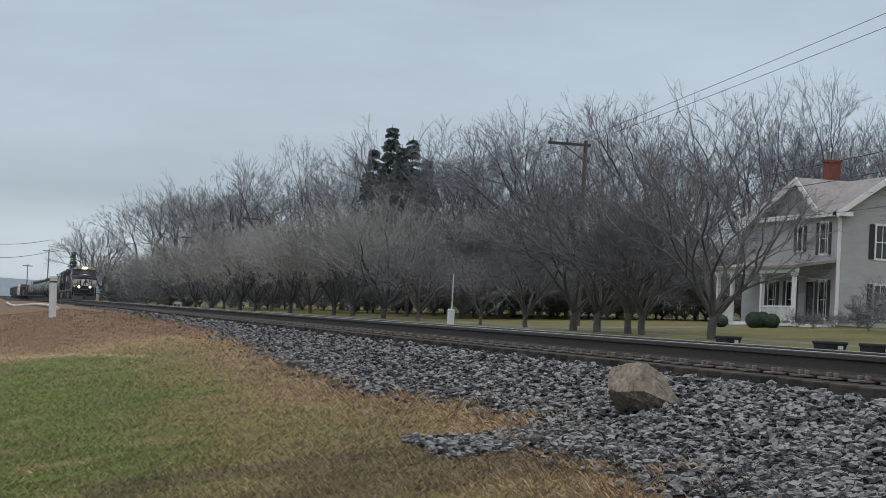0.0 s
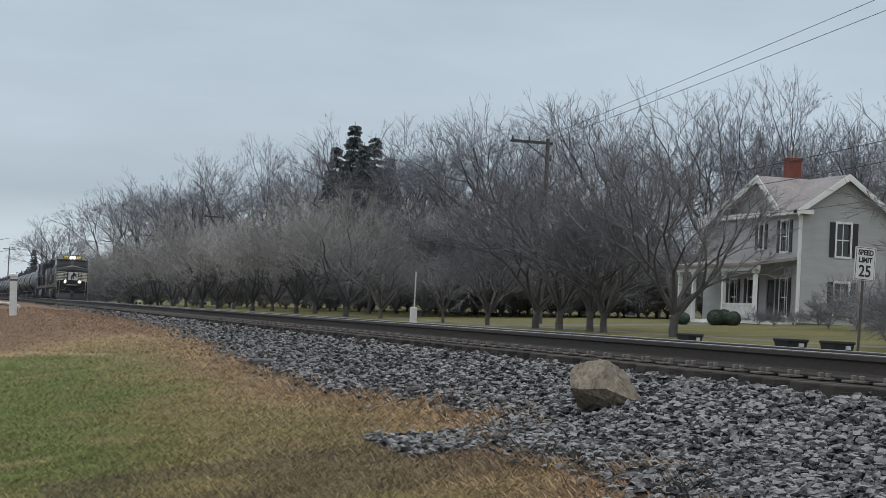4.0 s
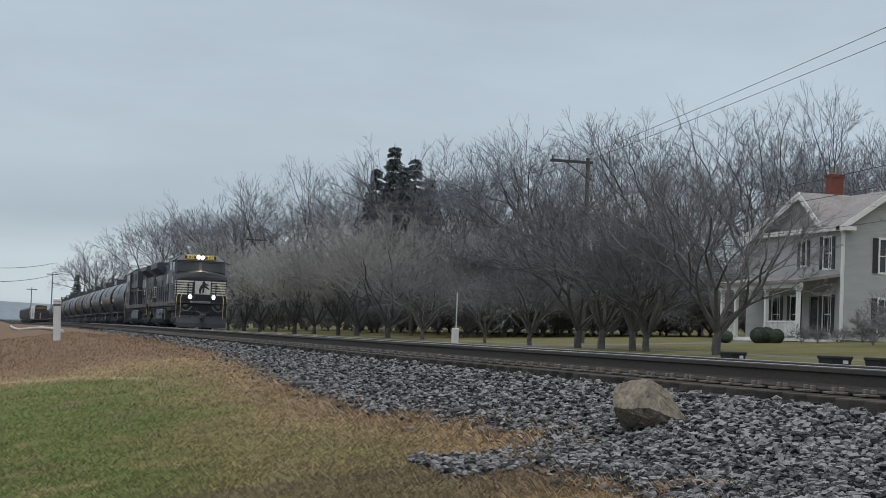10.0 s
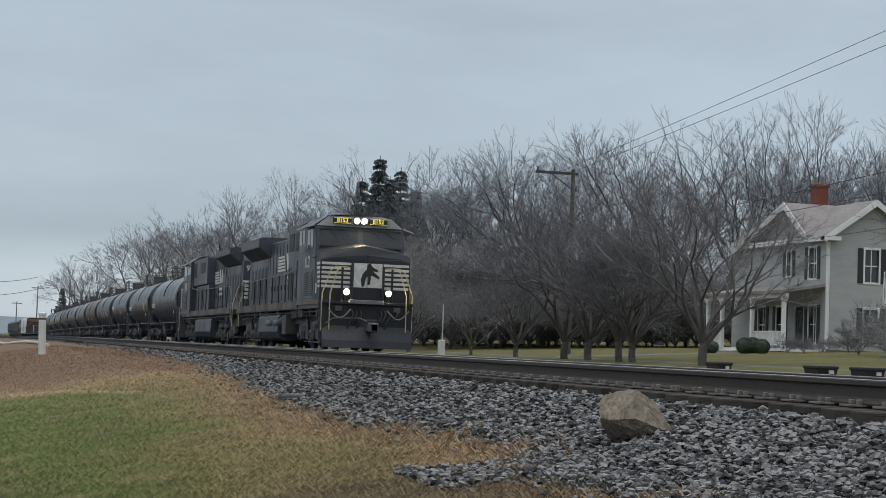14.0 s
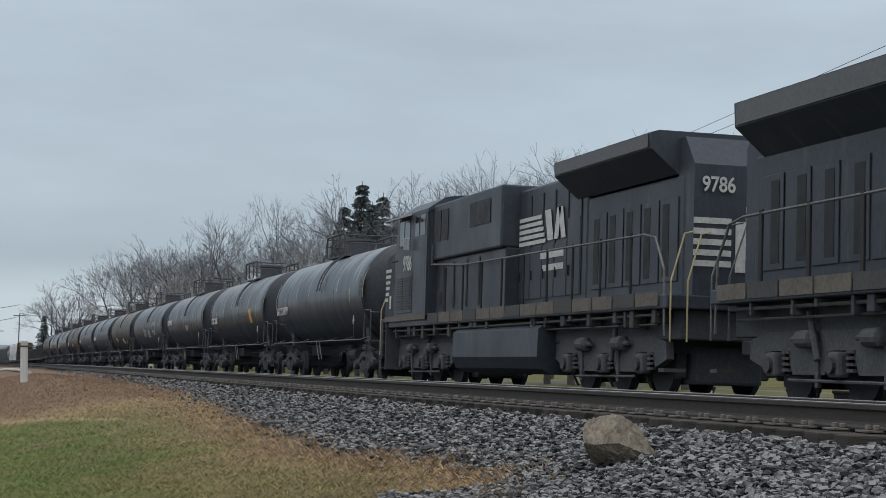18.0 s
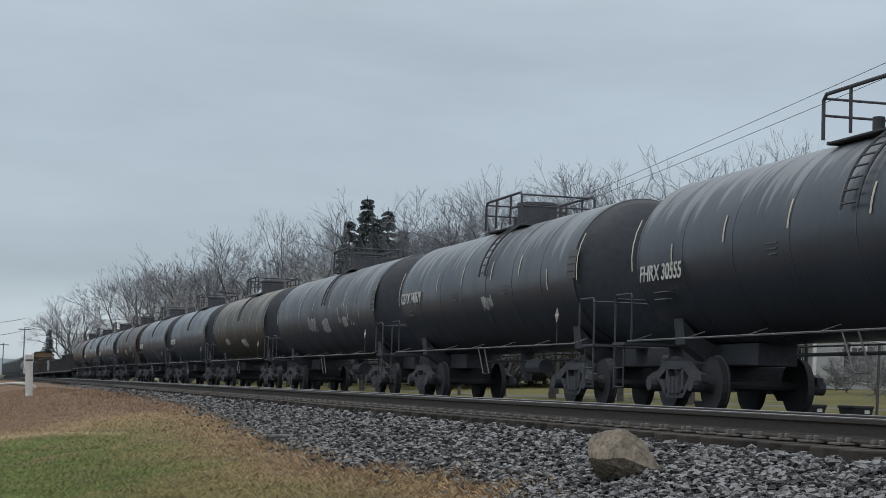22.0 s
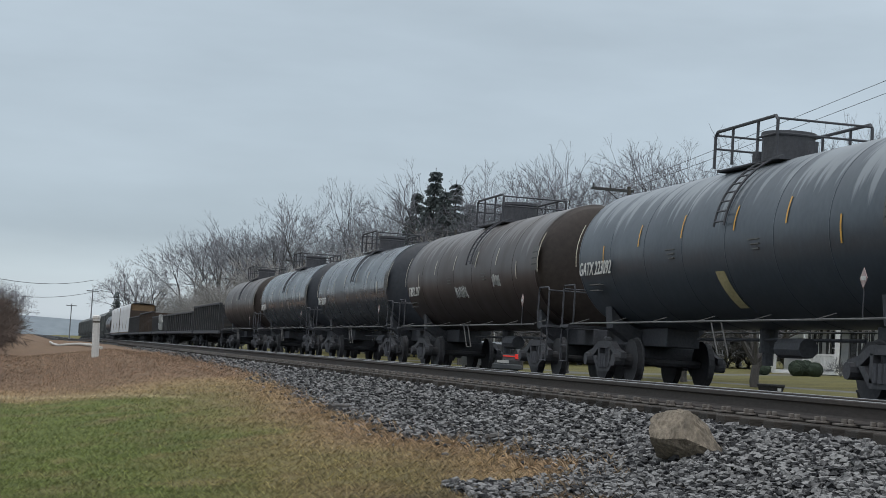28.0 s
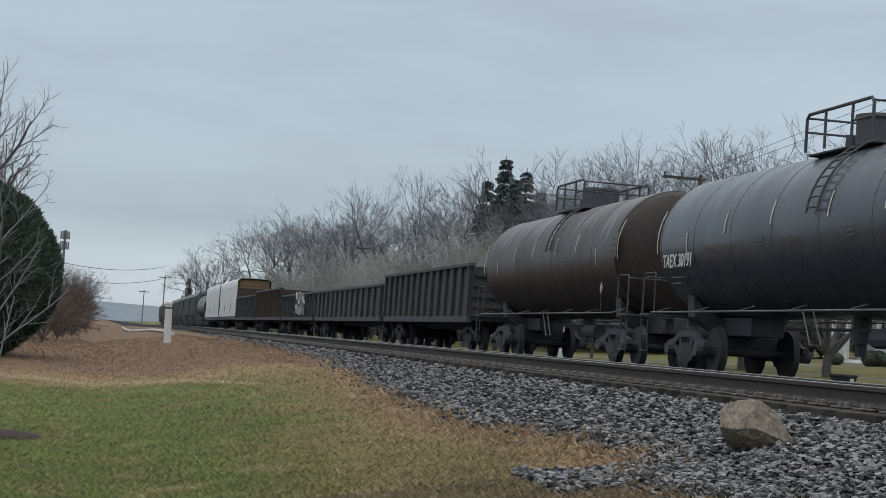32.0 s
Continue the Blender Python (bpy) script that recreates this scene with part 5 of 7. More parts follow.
def gondola(L, top, paint, label, scrawl):
    car = thing("gondola", Matrix(), label, "gondola car", "train of freight cars")
    running_gear(car, L)
    part("floor", box(B(), -1.42, 1.42, 0.5, L - 0.5, 1.0, 1.12), paint, car)
    for s in (-1, 1):
        part("side", box(B(), min(s * 1.40, s * 1.44), max(s * 1.40, s * 1.44), 0.5, L - 0.5, 1.12, top), paint, car)
        part("top_chord", box(B(), min(s * 1.36, s * 1.56), max(s * 1.36, s * 1.56), 0.45, L - 0.45, top, top + 0.12, 0.02), M_FRAME, car)
        part("bottom_sill", box(B(), min(s * 1.38, s * 1.5), max(s * 1.38, s * 1.5), 0.5, L - 0.5, 0.92, 1.12, 0.01), M_FRAME, car)
        n = 14
        for k in range(n):
            y = 0.62 + (L - 1.24) * k / (n - 1)
            part("side_post", box(B(), min(s * 1.44, s * 1.55), max(s * 1.44, s * 1.55), y - 0.09, y + 0.09, 1.12, top, 0.015), paint, car)
    for y in (0.45, L - 0.5):
        part("end_wall", box(B(), -1.4, 1.4, y, y + 0.05, 1.12, top), paint, car)
        for z in np.linspace(1.4, top - 0.3, 4):
            part("end_rib", box(B(), -1.4, 1.4, y - 0.05 if y < 1 else y + 0.05, y if y < 1 else y + 0.1, z, z + 0.12), paint, car)
    if scrawl:
        r = random.Random(4)
        for k in range(7):
            y = L * 0.25 + k * 0.62
            pts = [(-1.57, y + r.uniform(-0.2, 0.2), 1.3 + 0.3 * j + r.uniform(-0.1, 0.1)) for j in range(5)]
            part("scrawl", rod(B(), pts, 0.07, 4), M_SCRAWL, car)
    return car


def lumber_flat(L, label):
    car = thing("lumber_flat_car", Matrix(), label, "flat car", "train of freight cars")
    running_gear(car, L)
    part("deck", box(B(), -1.45, 1.45, 0.5, L - 0.5, 0.95, 1.15, 0.02), M_UNDER, car)
    for y in (0.5, L - 0.75):
        part("bulkhead", box(B(), -1.42, 1.42, y, y + 0.25, 1.15, 3.7, 0.02), M_GON_BROWN, car)
    part("wood_core", box(B(), -1.28, 1.28, 0.9, L - 0.9, 1.16, 4.42), M_LUMBER, car)
    for k in range(7):
        z = 1.25 + k * 0.44
        part("lumber_layer", box(B(), -1.3, 1.3, 0.8, 0.9, z, z + 0.38), M_LUMBER, car)
    n = 3
    for k in range(n):
        y0, y1 = 0.5 + k * (L - 1.0) / n, 0.5 + (k + 1) * (L - 1.0) / n - 0.15
        bm = B()
        rows = []
        for i in range(7):
            a = i / 6
            rows.append([bm.verts.new(((-1.42 - 0.05 * math.sin(a * 9 + j) * (1 - a)), y0 + (y1 - y0) * j / 8, 1.25 + 3.05 * a + (0.12 * noise.noise(Vector((j, k, 3))) if i == 0 else 0))) for j in range(9)])
        for x, z in ((-1.2, 4.5), (0, 4.56), (1.2, 4.5)):
            rows.append([bm.verts.new((x, y0 + (y1 - y0) * j / 8, z)) for j in range(9)])
        rows.append([bm.verts.new((1.42, y0 + (y1 - y0) * j / 8, 4.3)) for j in range(9)])
        rows.append([bm.verts.new((1.43, y0 + (y1 - y0) * j / 8, 1.25)) for j in range(9)])
        for p, q in zip(rows, rows[1:]):
            for j in range(8):
                bm.faces.new((p[j], p[j + 1], q[j + 1], q[j]))
        part("lumber_wrap", bm, M_WRAP, car, "white plastic wrap over stacked lumber", smooth=True)
    return car


def hopper(L, paint, label):
    car = thing("covered_hopper", Matrix(), label, "hopper car", "train of freight cars")
    running_gear(car, L)
    bm = prism(B(), [(-1.5, 1.7), (-1.55, 3.9), (-1.1, 4.45), (1.1, 4.45), (1.55, 3.9), (1.5, 1.7), (0.7, 0.7), (-0.7, 0.7)], "y", 2.6, L - 2.6)
    part("body", bm, paint, car)
    for e, s in ((0.6, 1), (L - 0.6, -1)):
        bm = B()
        skin(bm, [[bm.verts.new(p) for p in q] for q in (
            ((-1.5, e + s * 2.0, 1.75), (1.5, e + s * 2.0, 1.75), (1.55, e + s * 2.0, 3.9), (1.1, e + s * 2.0, 4.45), (-1.1, e + s * 2.0, 4.45), (-1.55, e + s * 2.0, 3.9)),
            ((-1.5, e + s * 1.4, 2.9), (1.5, e + s * 1.4, 2.9), (1.55, e, 3.9), (1.1, e, 4.4), (-1.1, e, 4.4), (-1.55, e, 3.9)))])
        bmesh.ops.recalc_face_normals(bm, faces=bm.faces[:])
        part("slope_sheet", bm, paint, car)
        part("end_frame", box(B(), -1.45, 1.45, min(e, e + s * 0.12), max(e, e + s * 0.12), 1.0, 3.9), paint, car)
    for s in (-1, 1):
        for k in range(9):
            y = 2.7 + (L - 5.4) * k / 8
            part("rib", box(B(), min(s * 1.53, s * 1.62), max(s * 1.53, s * 1.62), y - 0.06, y + 0.06, 1.7, 3.9), paint, car)
    part("running_board", box(B(), -0.4, 0.4, 0.5, L - 0.5, 4.5, 4.54), M_UNDER, car)
    return car


place = 263.4
for make, L in ((lambda L: gondola(L, 2.68, M_GON, "sooty black ribbed gondola car", False), 17.6), (lambda L: gondola(L, 2.36, M_GON, "sooty black gondola car", False), 23.4),
                (lambda L: gondola(L, 2.36, M_GON, "low black gondola car with pale scrawls", True), 17.4), (lambda L: gondola(L, 2.9, M_GON_BROWN, "rusty brown gondola car", False), 19.0), (lambda L: gondola(L, 2.7, M_GON, "sooty low gondola car", False), 19.0),
                (lambda L: lumber_flat(L, "bulkhead flat car of lumber in white wrap"), 22.5), (lambda L: lumber_flat(L, "bulkhead flat car of lumber in white wrap"), 22.5),
                (lambda L: tank_car(L, M_BLACK_TANK, "black tank car far down the train", "", "", 9, M_TAPE), 17.2)):
    FLEET.append((make(L), place, False, L))
    place += L
first = None
for k in range(8):
    L = 16.6
    if first is None:
        first = hopper(L, M_HOPPER, "grey covered hopper car far down the train")
        FLEET.append((first, place, False, L))
    else:
        FLEET.append((copy_thing(first, Matrix()), place, False, L))
    place += L


# ---- trees ----
class Wood:
    """Gathers three- to seven-sided tapering branches as plain lists."""

    def __init__(self):
        self.v, self.f = [], []

    def stick(self, pts, r0, r1, n):
        base, lastu = len(self.v), None
        k = len(pts) - 1
        for i, p in enumerate(pts):
            d = (pts[min(i + 1, k)] - pts[max(i - 1, 0)]).normalized()
            u = d.orthogonal().normalized() if lastu is None else (lastu - d * lastu.dot(d)).normalized()
            w = d.cross(u)
            lastu = u
            r = r0 + (r1 - r0) * i / k
            for j in range(n):
                a = 2 * math.pi * j / n
                q = p + u * (math.cos(a) * r) + w * (math.sin(a) * r)
                self.v.append((q.x, q.y, q.z))
        for i in range(k):
            for j in range(n):
                a, b = base + i * n + j, base + i * n + (j + 1) % n
                self.f.append((a, b, b + n, a + n))

    def limb(self, pts, radii, n):
        """A branch with a radius at each of its points."""
        base, u, k = len(self.v), None, len(pts) - 1
        for i, p in enumerate(pts):
            d = (pts[min(i + 1, k)] - pts[max(i - 1, 0)]).normalized()
            u = d.orthogonal().normalized() if u is None else (u - d * u.dot(d)).normalized()
            w = d.cross(u)
            for j in range(n):
                a = 2 * math.pi * j / n
                q = p + (u * math.cos(a) + w * math.sin(a)) * radii[i]
                self.v.append((q.x, q.y, q.z))
        for i in range(k):
            for j in range(n):
                a, b = base + i * n + j, base + i * n + (j + 1) % n
                self.f.append((a, b, b + n, a + n))

    def twig(self, p, e, r):
        d = e - p
        u = d.orthogonal().normalized() * r
        w = d.cross(u).normalized() * r
        b = len(self.v)
        self.v += [tuple(p + u), tuple(p - u * 0.5 + w * 0.87), tuple(p - u * 0.5 - w * 0.87), tuple(e)]
        self.f += [(b, b + 1, b + 3), (b + 1, b + 2, b + 3), (b + 2, b, b + 3)]

    def mesh(self, name, material):
        me = bpy.data.meshes.new(name)
        me.from_pydata(self.v, [], self.f)
        me.materials.append(material)
        return me


def bough(woods, r, p, d, length, radius, level, spec):
    wood = woods[0] if level < spec["split"] else woods[1]
    seg = 4 if level < 2 else (3 if level < 3 else 2)
    pts, q, way = [p], p, d.normalized()
    for i in range(seg):
        way = (way + Vector((r.gauss(0, 1), r.gauss(0, 1), r.gauss(0, 1))) * spec["wild"] * (0.6 + 0.3 * level) + Vector((0, 0, spec["lift"]))).normalized()
        q = q + way * (length / seg)
        pts.append(q)
    last = level >= spec["levels"]
    tip = spec["twig"] if last else radius * 0.45
    wood.stick(pts, radius, max(tip * 0.6 if last else tip, spec["twig"] * 0.6), 7 if level == 0 else (5 if level == 1 else 3))
    if last:
        return
    n = spec["fork"][level]
    for i in range(n):
        t = (spec["bare"] if level == 0 else 0.22) + (1 - (spec["bare"] if level == 0 else 0.22)) * (i + r.random()) / n
        k = min(seg - 1, int(t * seg))
        f = t * seg - k
        at = pts[k].lerp(pts[k + 1], f)
        along = (pts[k + 1] - pts[k]).normalized()
        u = along.orthogonal().normalized()
        a = i * 2.4 + r.uniform(-0.7, 0.7)
        side = u * math.cos(a) + along.cross(u) * math.sin(a)
        open_ = radians(spec["open"][min(level, len(spec["open"]) - 1)] * r.uniform(0.7, 1.25))
        bough(woods, r, at, along * math.cos(open_) + side * math.sin(open_), length * spec["shrink"][min(level, len(spec["shrink"]) - 1)] * r.uniform(0.7, 1.2) * (1.1 - 0.4 * t),
              max(radius * 0.46 * (1.15 - 0.4 * t), spec["twig"]), level + 1, spec)


def bare_tree(seed, spec, twig_mat, bark=None):
    r = random.Random(seed)
    woods = (Wood(), Wood())
    bough(woods, r, Vector((0, 0, -0.15)), Vector((r.uniform(-0.04, 0.04), r.uniform(-0.04, 0.04), 1)), spec["trunk"], spec["girth"], 0, spec)
    return woods[0].mesh("trunk", bark or M_BARK), woods[1].mesh("crown", twig_mat)


def forked_tree(seed, clear, limbs, first, levels, ratio, spread, lift, girth, tip, twigs, twig_len, twig_mat, bark=None, stout=0.2, keep=0.80):
    """A bare tree that forks again and again into finer limbs, with a haze of twigs at their ends."""
    r = random.Random(seed)
    woods, ends = (Wood(), Wood()), []

    def grow(p, d, length, radius, level):
        u = d.orthogonal().normalized()
        w = d.cross(u)
        bow = (u * r.uniform(-1, 1) + w * r.uniform(-1, 1)) * 0.07 * length
        a, b, q = p + d * length * 0.34 + bow, p + d * length * 0.68 + bow * 0.9, p + d * length
        thin = max(radius * keep, tip)
        thick = radius > girth * stout
        woods[0 if thick else 1].limb([p, a, b, q], [radius, radius * 0.9 + thin * 0.1, (radius + thin) / 2, thin], 7 if level == 0 else (5 if thick else 3))
        if level >= levels - (2 if levels > 4 else 4):
            ends.extend(((p, a), (a, b), (b, q)))
        if level == levels:
            return
        n = limbs if level == 0 else (2 if r.random() < 0.62 else 3)
        turn = r.uniform(0, 6.28)
        for k in range(n):
            az = turn + 6.283 * (k + r.uniform(-0.22, 0.22)) / n
            open_ = radians(spread * (r.uniform(0.75, 1.35) if level == 0 or k else r.uniform(0.3, 0.8)))
            way = d * math.cos(open_) + (u * math.cos(az) + w * math.sin(az)) * math.sin(open_)
            way = (way + Vector((0, 0, lift)) + Vector((r.gauss(0, 1), r.gauss(0, 1), r.gauss(0, 1))) * 0.05).normalized()
            grow(q if level or k < 2 else b.lerp(q, r.random()), way, (first if level == 0 else length * ratio) * r.uniform(0.78, 1.18), max(thin * ((0.86 if k == 0 else 0.70) if level else 0.62), tip), level + 1)
        if level > 1 and r.random() < 0.55:
            side = (d * 0.6 + (u * r.uniform(-1, 1) + w * r.uniform(-1, 1))).normalized()
            grow(a, side, length * ratio * 0.7, max(thin * 0.45, tip), min(levels, level + 2))

    grow(Vector((0, 0, -0.15)), Vector((r.uniform(-0.05, 0.05), r.uniform(-0.05, 0.05), 1)).normalized(), clear + 0.15, girth, 0)
    for _ in range(twigs):
        a, b = r.choice(ends)
        at = a.lerp(b, r.random())
        t = ((b - a).normalized() * 0.75 + Vector((r.gauss(0, 0.45), r.gauss(0, 0.45), r.gauss(lift, 0.45)))).normalized()
        woods[1].twig(at, at + t * twig_len * r.uniform(0.4, 1.25), tip * 0.9)
    return woods[0].mesh("trunk", bark or M_BARK), woods[1].mesh("crown", twig_mat)


OAK = dict(trunk=8.5, girth=0.34, levels=4, split=2, fork=(10, 7, 6, 6), open=(55, 42, 42, 44), shrink=(0.80, 0.52, 0.5, 0.5), wild=0.075, lift=0.075, bare=0.30, twig=0.009)
THIN = dict(trunk=2.6, girth=0.024, levels=3, split=1, fork=(13, 5, 3), open=(42, 40, 40), shrink=(0.38, 0.5, 0.5), wild=0.06, lift=0.05, bare=0.3, twig=0.0035)


def plant(meshes, m, name, label, category, group=""):
    t = thing(name, m, label, category, group)
    for me in meshes:
        new(me.name.split(".")[0], me).parent = t
    return t


def grow_to(meshes, x, y, height, turn, name, label, category, group="", wide=1.0):
    """Plants a tree so that its top stands height metres over the ground."""
    tall = max(v.co.z for v in meshes[1].vertices)
    return grow_at(meshes, x, y, height / tall, turn, name, label, category, group, wide)


def grow_at(meshes, x, y, size, turn, name, label, category, group="", wide=1.0):
    t = plant(meshes, pose(x, y, land(x, y), 0, 0, turn), name, label, category, group)
    t.scale = (size * wide, size * wide, size)
    return t


r_tree = random.Random(11)
# seed, bare trunk, first limbs and their length, forkings, shortening, spread, lift, girth, tip, twigs, their length
pears = [forked_tree(k, 1.1, 8, 1.9, 6, 0.79, 29, 0.09, 0.18, 0.0055, 10500, 0.5, M_TWIG) for k in (1, 2, 3, 4)]
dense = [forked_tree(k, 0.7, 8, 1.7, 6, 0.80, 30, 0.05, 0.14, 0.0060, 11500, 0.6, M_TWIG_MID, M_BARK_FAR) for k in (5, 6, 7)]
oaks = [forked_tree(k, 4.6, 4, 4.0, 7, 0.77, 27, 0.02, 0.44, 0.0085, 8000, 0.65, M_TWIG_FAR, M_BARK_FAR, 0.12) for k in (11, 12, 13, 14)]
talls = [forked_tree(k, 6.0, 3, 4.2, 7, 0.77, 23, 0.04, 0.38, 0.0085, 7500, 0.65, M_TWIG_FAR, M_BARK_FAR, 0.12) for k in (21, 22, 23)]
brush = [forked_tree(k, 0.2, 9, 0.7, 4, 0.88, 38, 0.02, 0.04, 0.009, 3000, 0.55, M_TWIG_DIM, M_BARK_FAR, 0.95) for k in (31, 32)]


def bearing(az, x=None, r=None):
    a = radians(az)
    return (x, x / math.tan(a)) if x is not None else (r * math.sin(a), r * math.cos(a))


# the row of street trees between road and lawns
row = [(23.45, 1.02), (21.2, 0.95), (20.75, 0.9), (19.75, 1.0), (18.98, 1.0), (17.42, 0.95), (15.94, 0.62), (13.91, 0.85), (12.81, 1.05), (11.8, 1.0), (11.15, 1.0), (10.4, 0.95), (9.75, 1.0),
       (9.15, 1.05), (8.6, 1.0), (8.1, 1.1), (7.6, 1.0), (7.15, 1.1), (6.7, 1.05), (6.3, 1.1), (5.9, 1.1), (5.5, 1.1), (5.1, 1.1), (4.7, 1.1), (4.35, 1.15), (4.0, 1.05)]
for i, (az, size) in enumerate(row):
    x, y = bearing(az, x=24.5 + (0 if i < 9 else r_tree.uniform(-0.6, 1.2)))
    grow_to(pears[i % 4] if i < 8 else dense[i % 3], x, y, size * (7.1 if i < 5 else (6.0 if i < 8 else 8.7)), r_tree.uniform(0, 360), "street_tree",
            "bare winter street tree with dense upswept twigs" if size > 0.7 else "small bare young street tree", "tree", "row of street trees", 1.18 if i < 8 else 1.1)

# the wood behind, thinning towards the distance
spots = []
for az, r, size in ((5.0, 330, 1.25), (3.7, 335, 1.1), (3.3, 350, 1.0), (5.9, 270, 1.2), (6.5, 285, 1.25), (7.2, 255, 1.15), (7.9, 245, 1.15), (8.6, 235, 1.2), (9.3, 225, 1.15), (10.0, 215, 1.15),
                    (10.7, 205, 1.15), (11.4, 185, 1.2), (11.9, 180, 1.0), (12.4, 190, 1.2), (13.6, 170, 1.15), (14.3, 168, 1.25), (14.9, 160, 1.15), (15.5, 165, 1.2), (16.2, 155, 1.15), (16.9, 152, 1.2),
                    (17.6, 150, 1.25), (18.2, 145, 1.25), (18.9, 150, 1.2), (19.7, 150, 1.1), (20.5, 140, 1.1), (21.2, 142, 1.1), (22.0, 140, 1.05), (22.9, 136, 1.1), (23.8, 130, 1.2), (24.6, 128, 1.3),
                    (25.3, 128, 1.3), (26.1, 125, 1.25), (26.8, 128, 1.25), (27.6, 124, 1.25), (28.4, 122, 1.3), (29.2, 120, 1.35), (30.0, 118, 1.3), (31.0, 118, 1.3)):
    spots.append((az, r, size))
for k in range(9):
    az = r_tree.uniform(5.5, 31)
    spots.append((az, float(np.interp(az, (3, 6, 10, 14, 20, 31), (380, 300, 245, 190, 160, 140))) * r_tree.uniform(1.0, 1.25), r_tree.uniform(0.95, 1.25)))
spots = [p for i, p in enumerate(spots) if i % 3 != 1 or i < 5]
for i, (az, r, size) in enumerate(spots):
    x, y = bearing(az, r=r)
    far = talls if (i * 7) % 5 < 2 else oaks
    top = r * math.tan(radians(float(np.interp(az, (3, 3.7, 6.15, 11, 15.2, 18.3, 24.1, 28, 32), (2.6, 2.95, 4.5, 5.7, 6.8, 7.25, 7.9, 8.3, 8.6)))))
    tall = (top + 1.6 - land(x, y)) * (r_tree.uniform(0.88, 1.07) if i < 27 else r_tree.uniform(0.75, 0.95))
    t = grow_to(far[i % len(far)], x, y, tall, r_tree.uniform(0, 360), "woodland_tree", "tall bare woodland tree, haze grey put into its colour", "tree", "wood behind the street", 1.0 if r < 220 else 1.15)
# undergrowth at the wood's foot
for i in range(96):
    az = 4.0 + 0.285 * i + r_tree.uniform(-0.2, 0.2)
    r = float(np.interp(az, (3, 6, 10, 14, 20, 31), (300, 240, 185, 140, 120, 108))) * r_tree.uniform(0.9, 1.1)
    x, y = bearing(az, r=r)
    grow_at(brush[i % 2], x, y, r_tree.uniform(1.3, 2.0), r_tree.uniform(0, 360), "brush", "leafless tangled undergrowth at the wood's foot", "bush", "undergrowth of the wood", 1.35)
for i in range(9):
    x, y = bearing(15.3 + 0.42 * i, r=112 + 9 * (i % 3))
    grow_at(brush[i % 2], x, y, r_tree.uniform(2.1, 2.8), r_tree.uniform(0, 360), "brush", "tall leafless undergrowth before the wood", "bush", "undergrowth of the wood", 1.2)
# trees beside the house, close to the road
for az, r, size, m in ((33.6, 62, 9.8, pears[1]), (34.6, 58, 9.8, pears[2]), (32.0, 72, 8.5, pears[0])):
    x, y = bearing(az, r=r)
    grow_to(m, x, y, size, r_tree.uniform(0, 360), "garden_tree", "bare garden tree with drooping twigs beside the house", "tree")
for az, r, size in ((30.2, 50, 0.75), (29.2, 74, 0.8), (28.3, 78, 0.6), (30.9, 47, 0.7)):
    x, y = bearing(az, r=r)
    grow_at(brush[1], x, y, size, r_tree.uniform(0, 360), "shrub", "leafless garden shrub by the road", "bush")


def conifer(seed, height, wide, tiers):
    """A broad spruce: whorls of boughs hung with drooping sprays, gaps between the whorls."""
    r = random.Random(seed)
    tr, vs, fs = Wood(), [], []
    tr.stick([Vector((0, 0, -0.2)), Vector((0, 0, height * 0.5)), Vector((0, 0, height))], 0.28, 0.03, 6)
    for k in range(tiers):
        f = (k + r.uniform(-0.3, 0.3)) / tiers
        z = height * (0.10 + 0.90 * f)
        reach = wide * max(0.0, 1 - f) ** 1.05 + 0.12
        for j in range(9):
            a = j * 0.698 + r.uniform(-0.3, 0.3) + k * 1.3
            ln, jog = reach * r.uniform(0.55, 1.2), r.uniform(-0.5, 0.3) * min(1.0, reach / 2.5)
            out = Vector((math.cos(a), math.sin(a), 0))
            side = Vector((-out.y, out.x, 0))
            n_s = max(3, int(ln / 0.42))
            for n in range(n_s):
                s0 = ln * (n + 0.5) / n_s
                p = out * s0 + Vector((0, 0, z + jog - 0.42 * s0 + 0.32 * s0 * s0 / max(ln, 0.1)))
                for q in (-1, 1, 0):
                    e = p + side * q * r.uniform(0.25, 0.6) * (1.25 - s0 / ln) + out * r.uniform(0.15, 0.5) + Vector((0, 0, r.uniform(-0.45, 0.02)))
                    c = (side * (1 - abs(q)) + out * abs(q)) * 0.12 + Vector((0, 0, 0.10))
                    b = len(vs)
                    vs += [tuple(p - c), tuple(p + c), tuple(e + c * 0.35), tuple(e - c * 0.35)]
                    fs.append((b, b + 1, b + 2, b + 3))
    me = bpy.data.meshes.new("crown")
    me.from_pydata(vs, [], fs)
    me.materials.append(M_CONIFER)
    return tr.mesh("trunk", M_BARK), me


spruces = [conifer(5, 17.0, 4.6, 34), conifer(6, 16.0, 4.2, 30)]
for k, (az, r, size, wide) in enumerate(((12.75, 172, 1.08, 0.95), (13.45, 176, 1.10, 0.95), (12.2, 178, 0.98, 1.0), (13.95, 174, 0.96, 0.9), (13.1, 170, 0.95, 1.1))):
    x, y = bearing(az, r=r)
    grow_at(spruces[k % 2], x, y, size, r_tree.uniform(0, 360), "spruce", "tall dark green spruce among bare trees", "tree", "spruces", wide)
x, y = bearing(2.75, r=330)
grow_at(spruces[1], x, y, 0.62, 40, "spruce", "small dark distant spruce", "tree", "spruces")


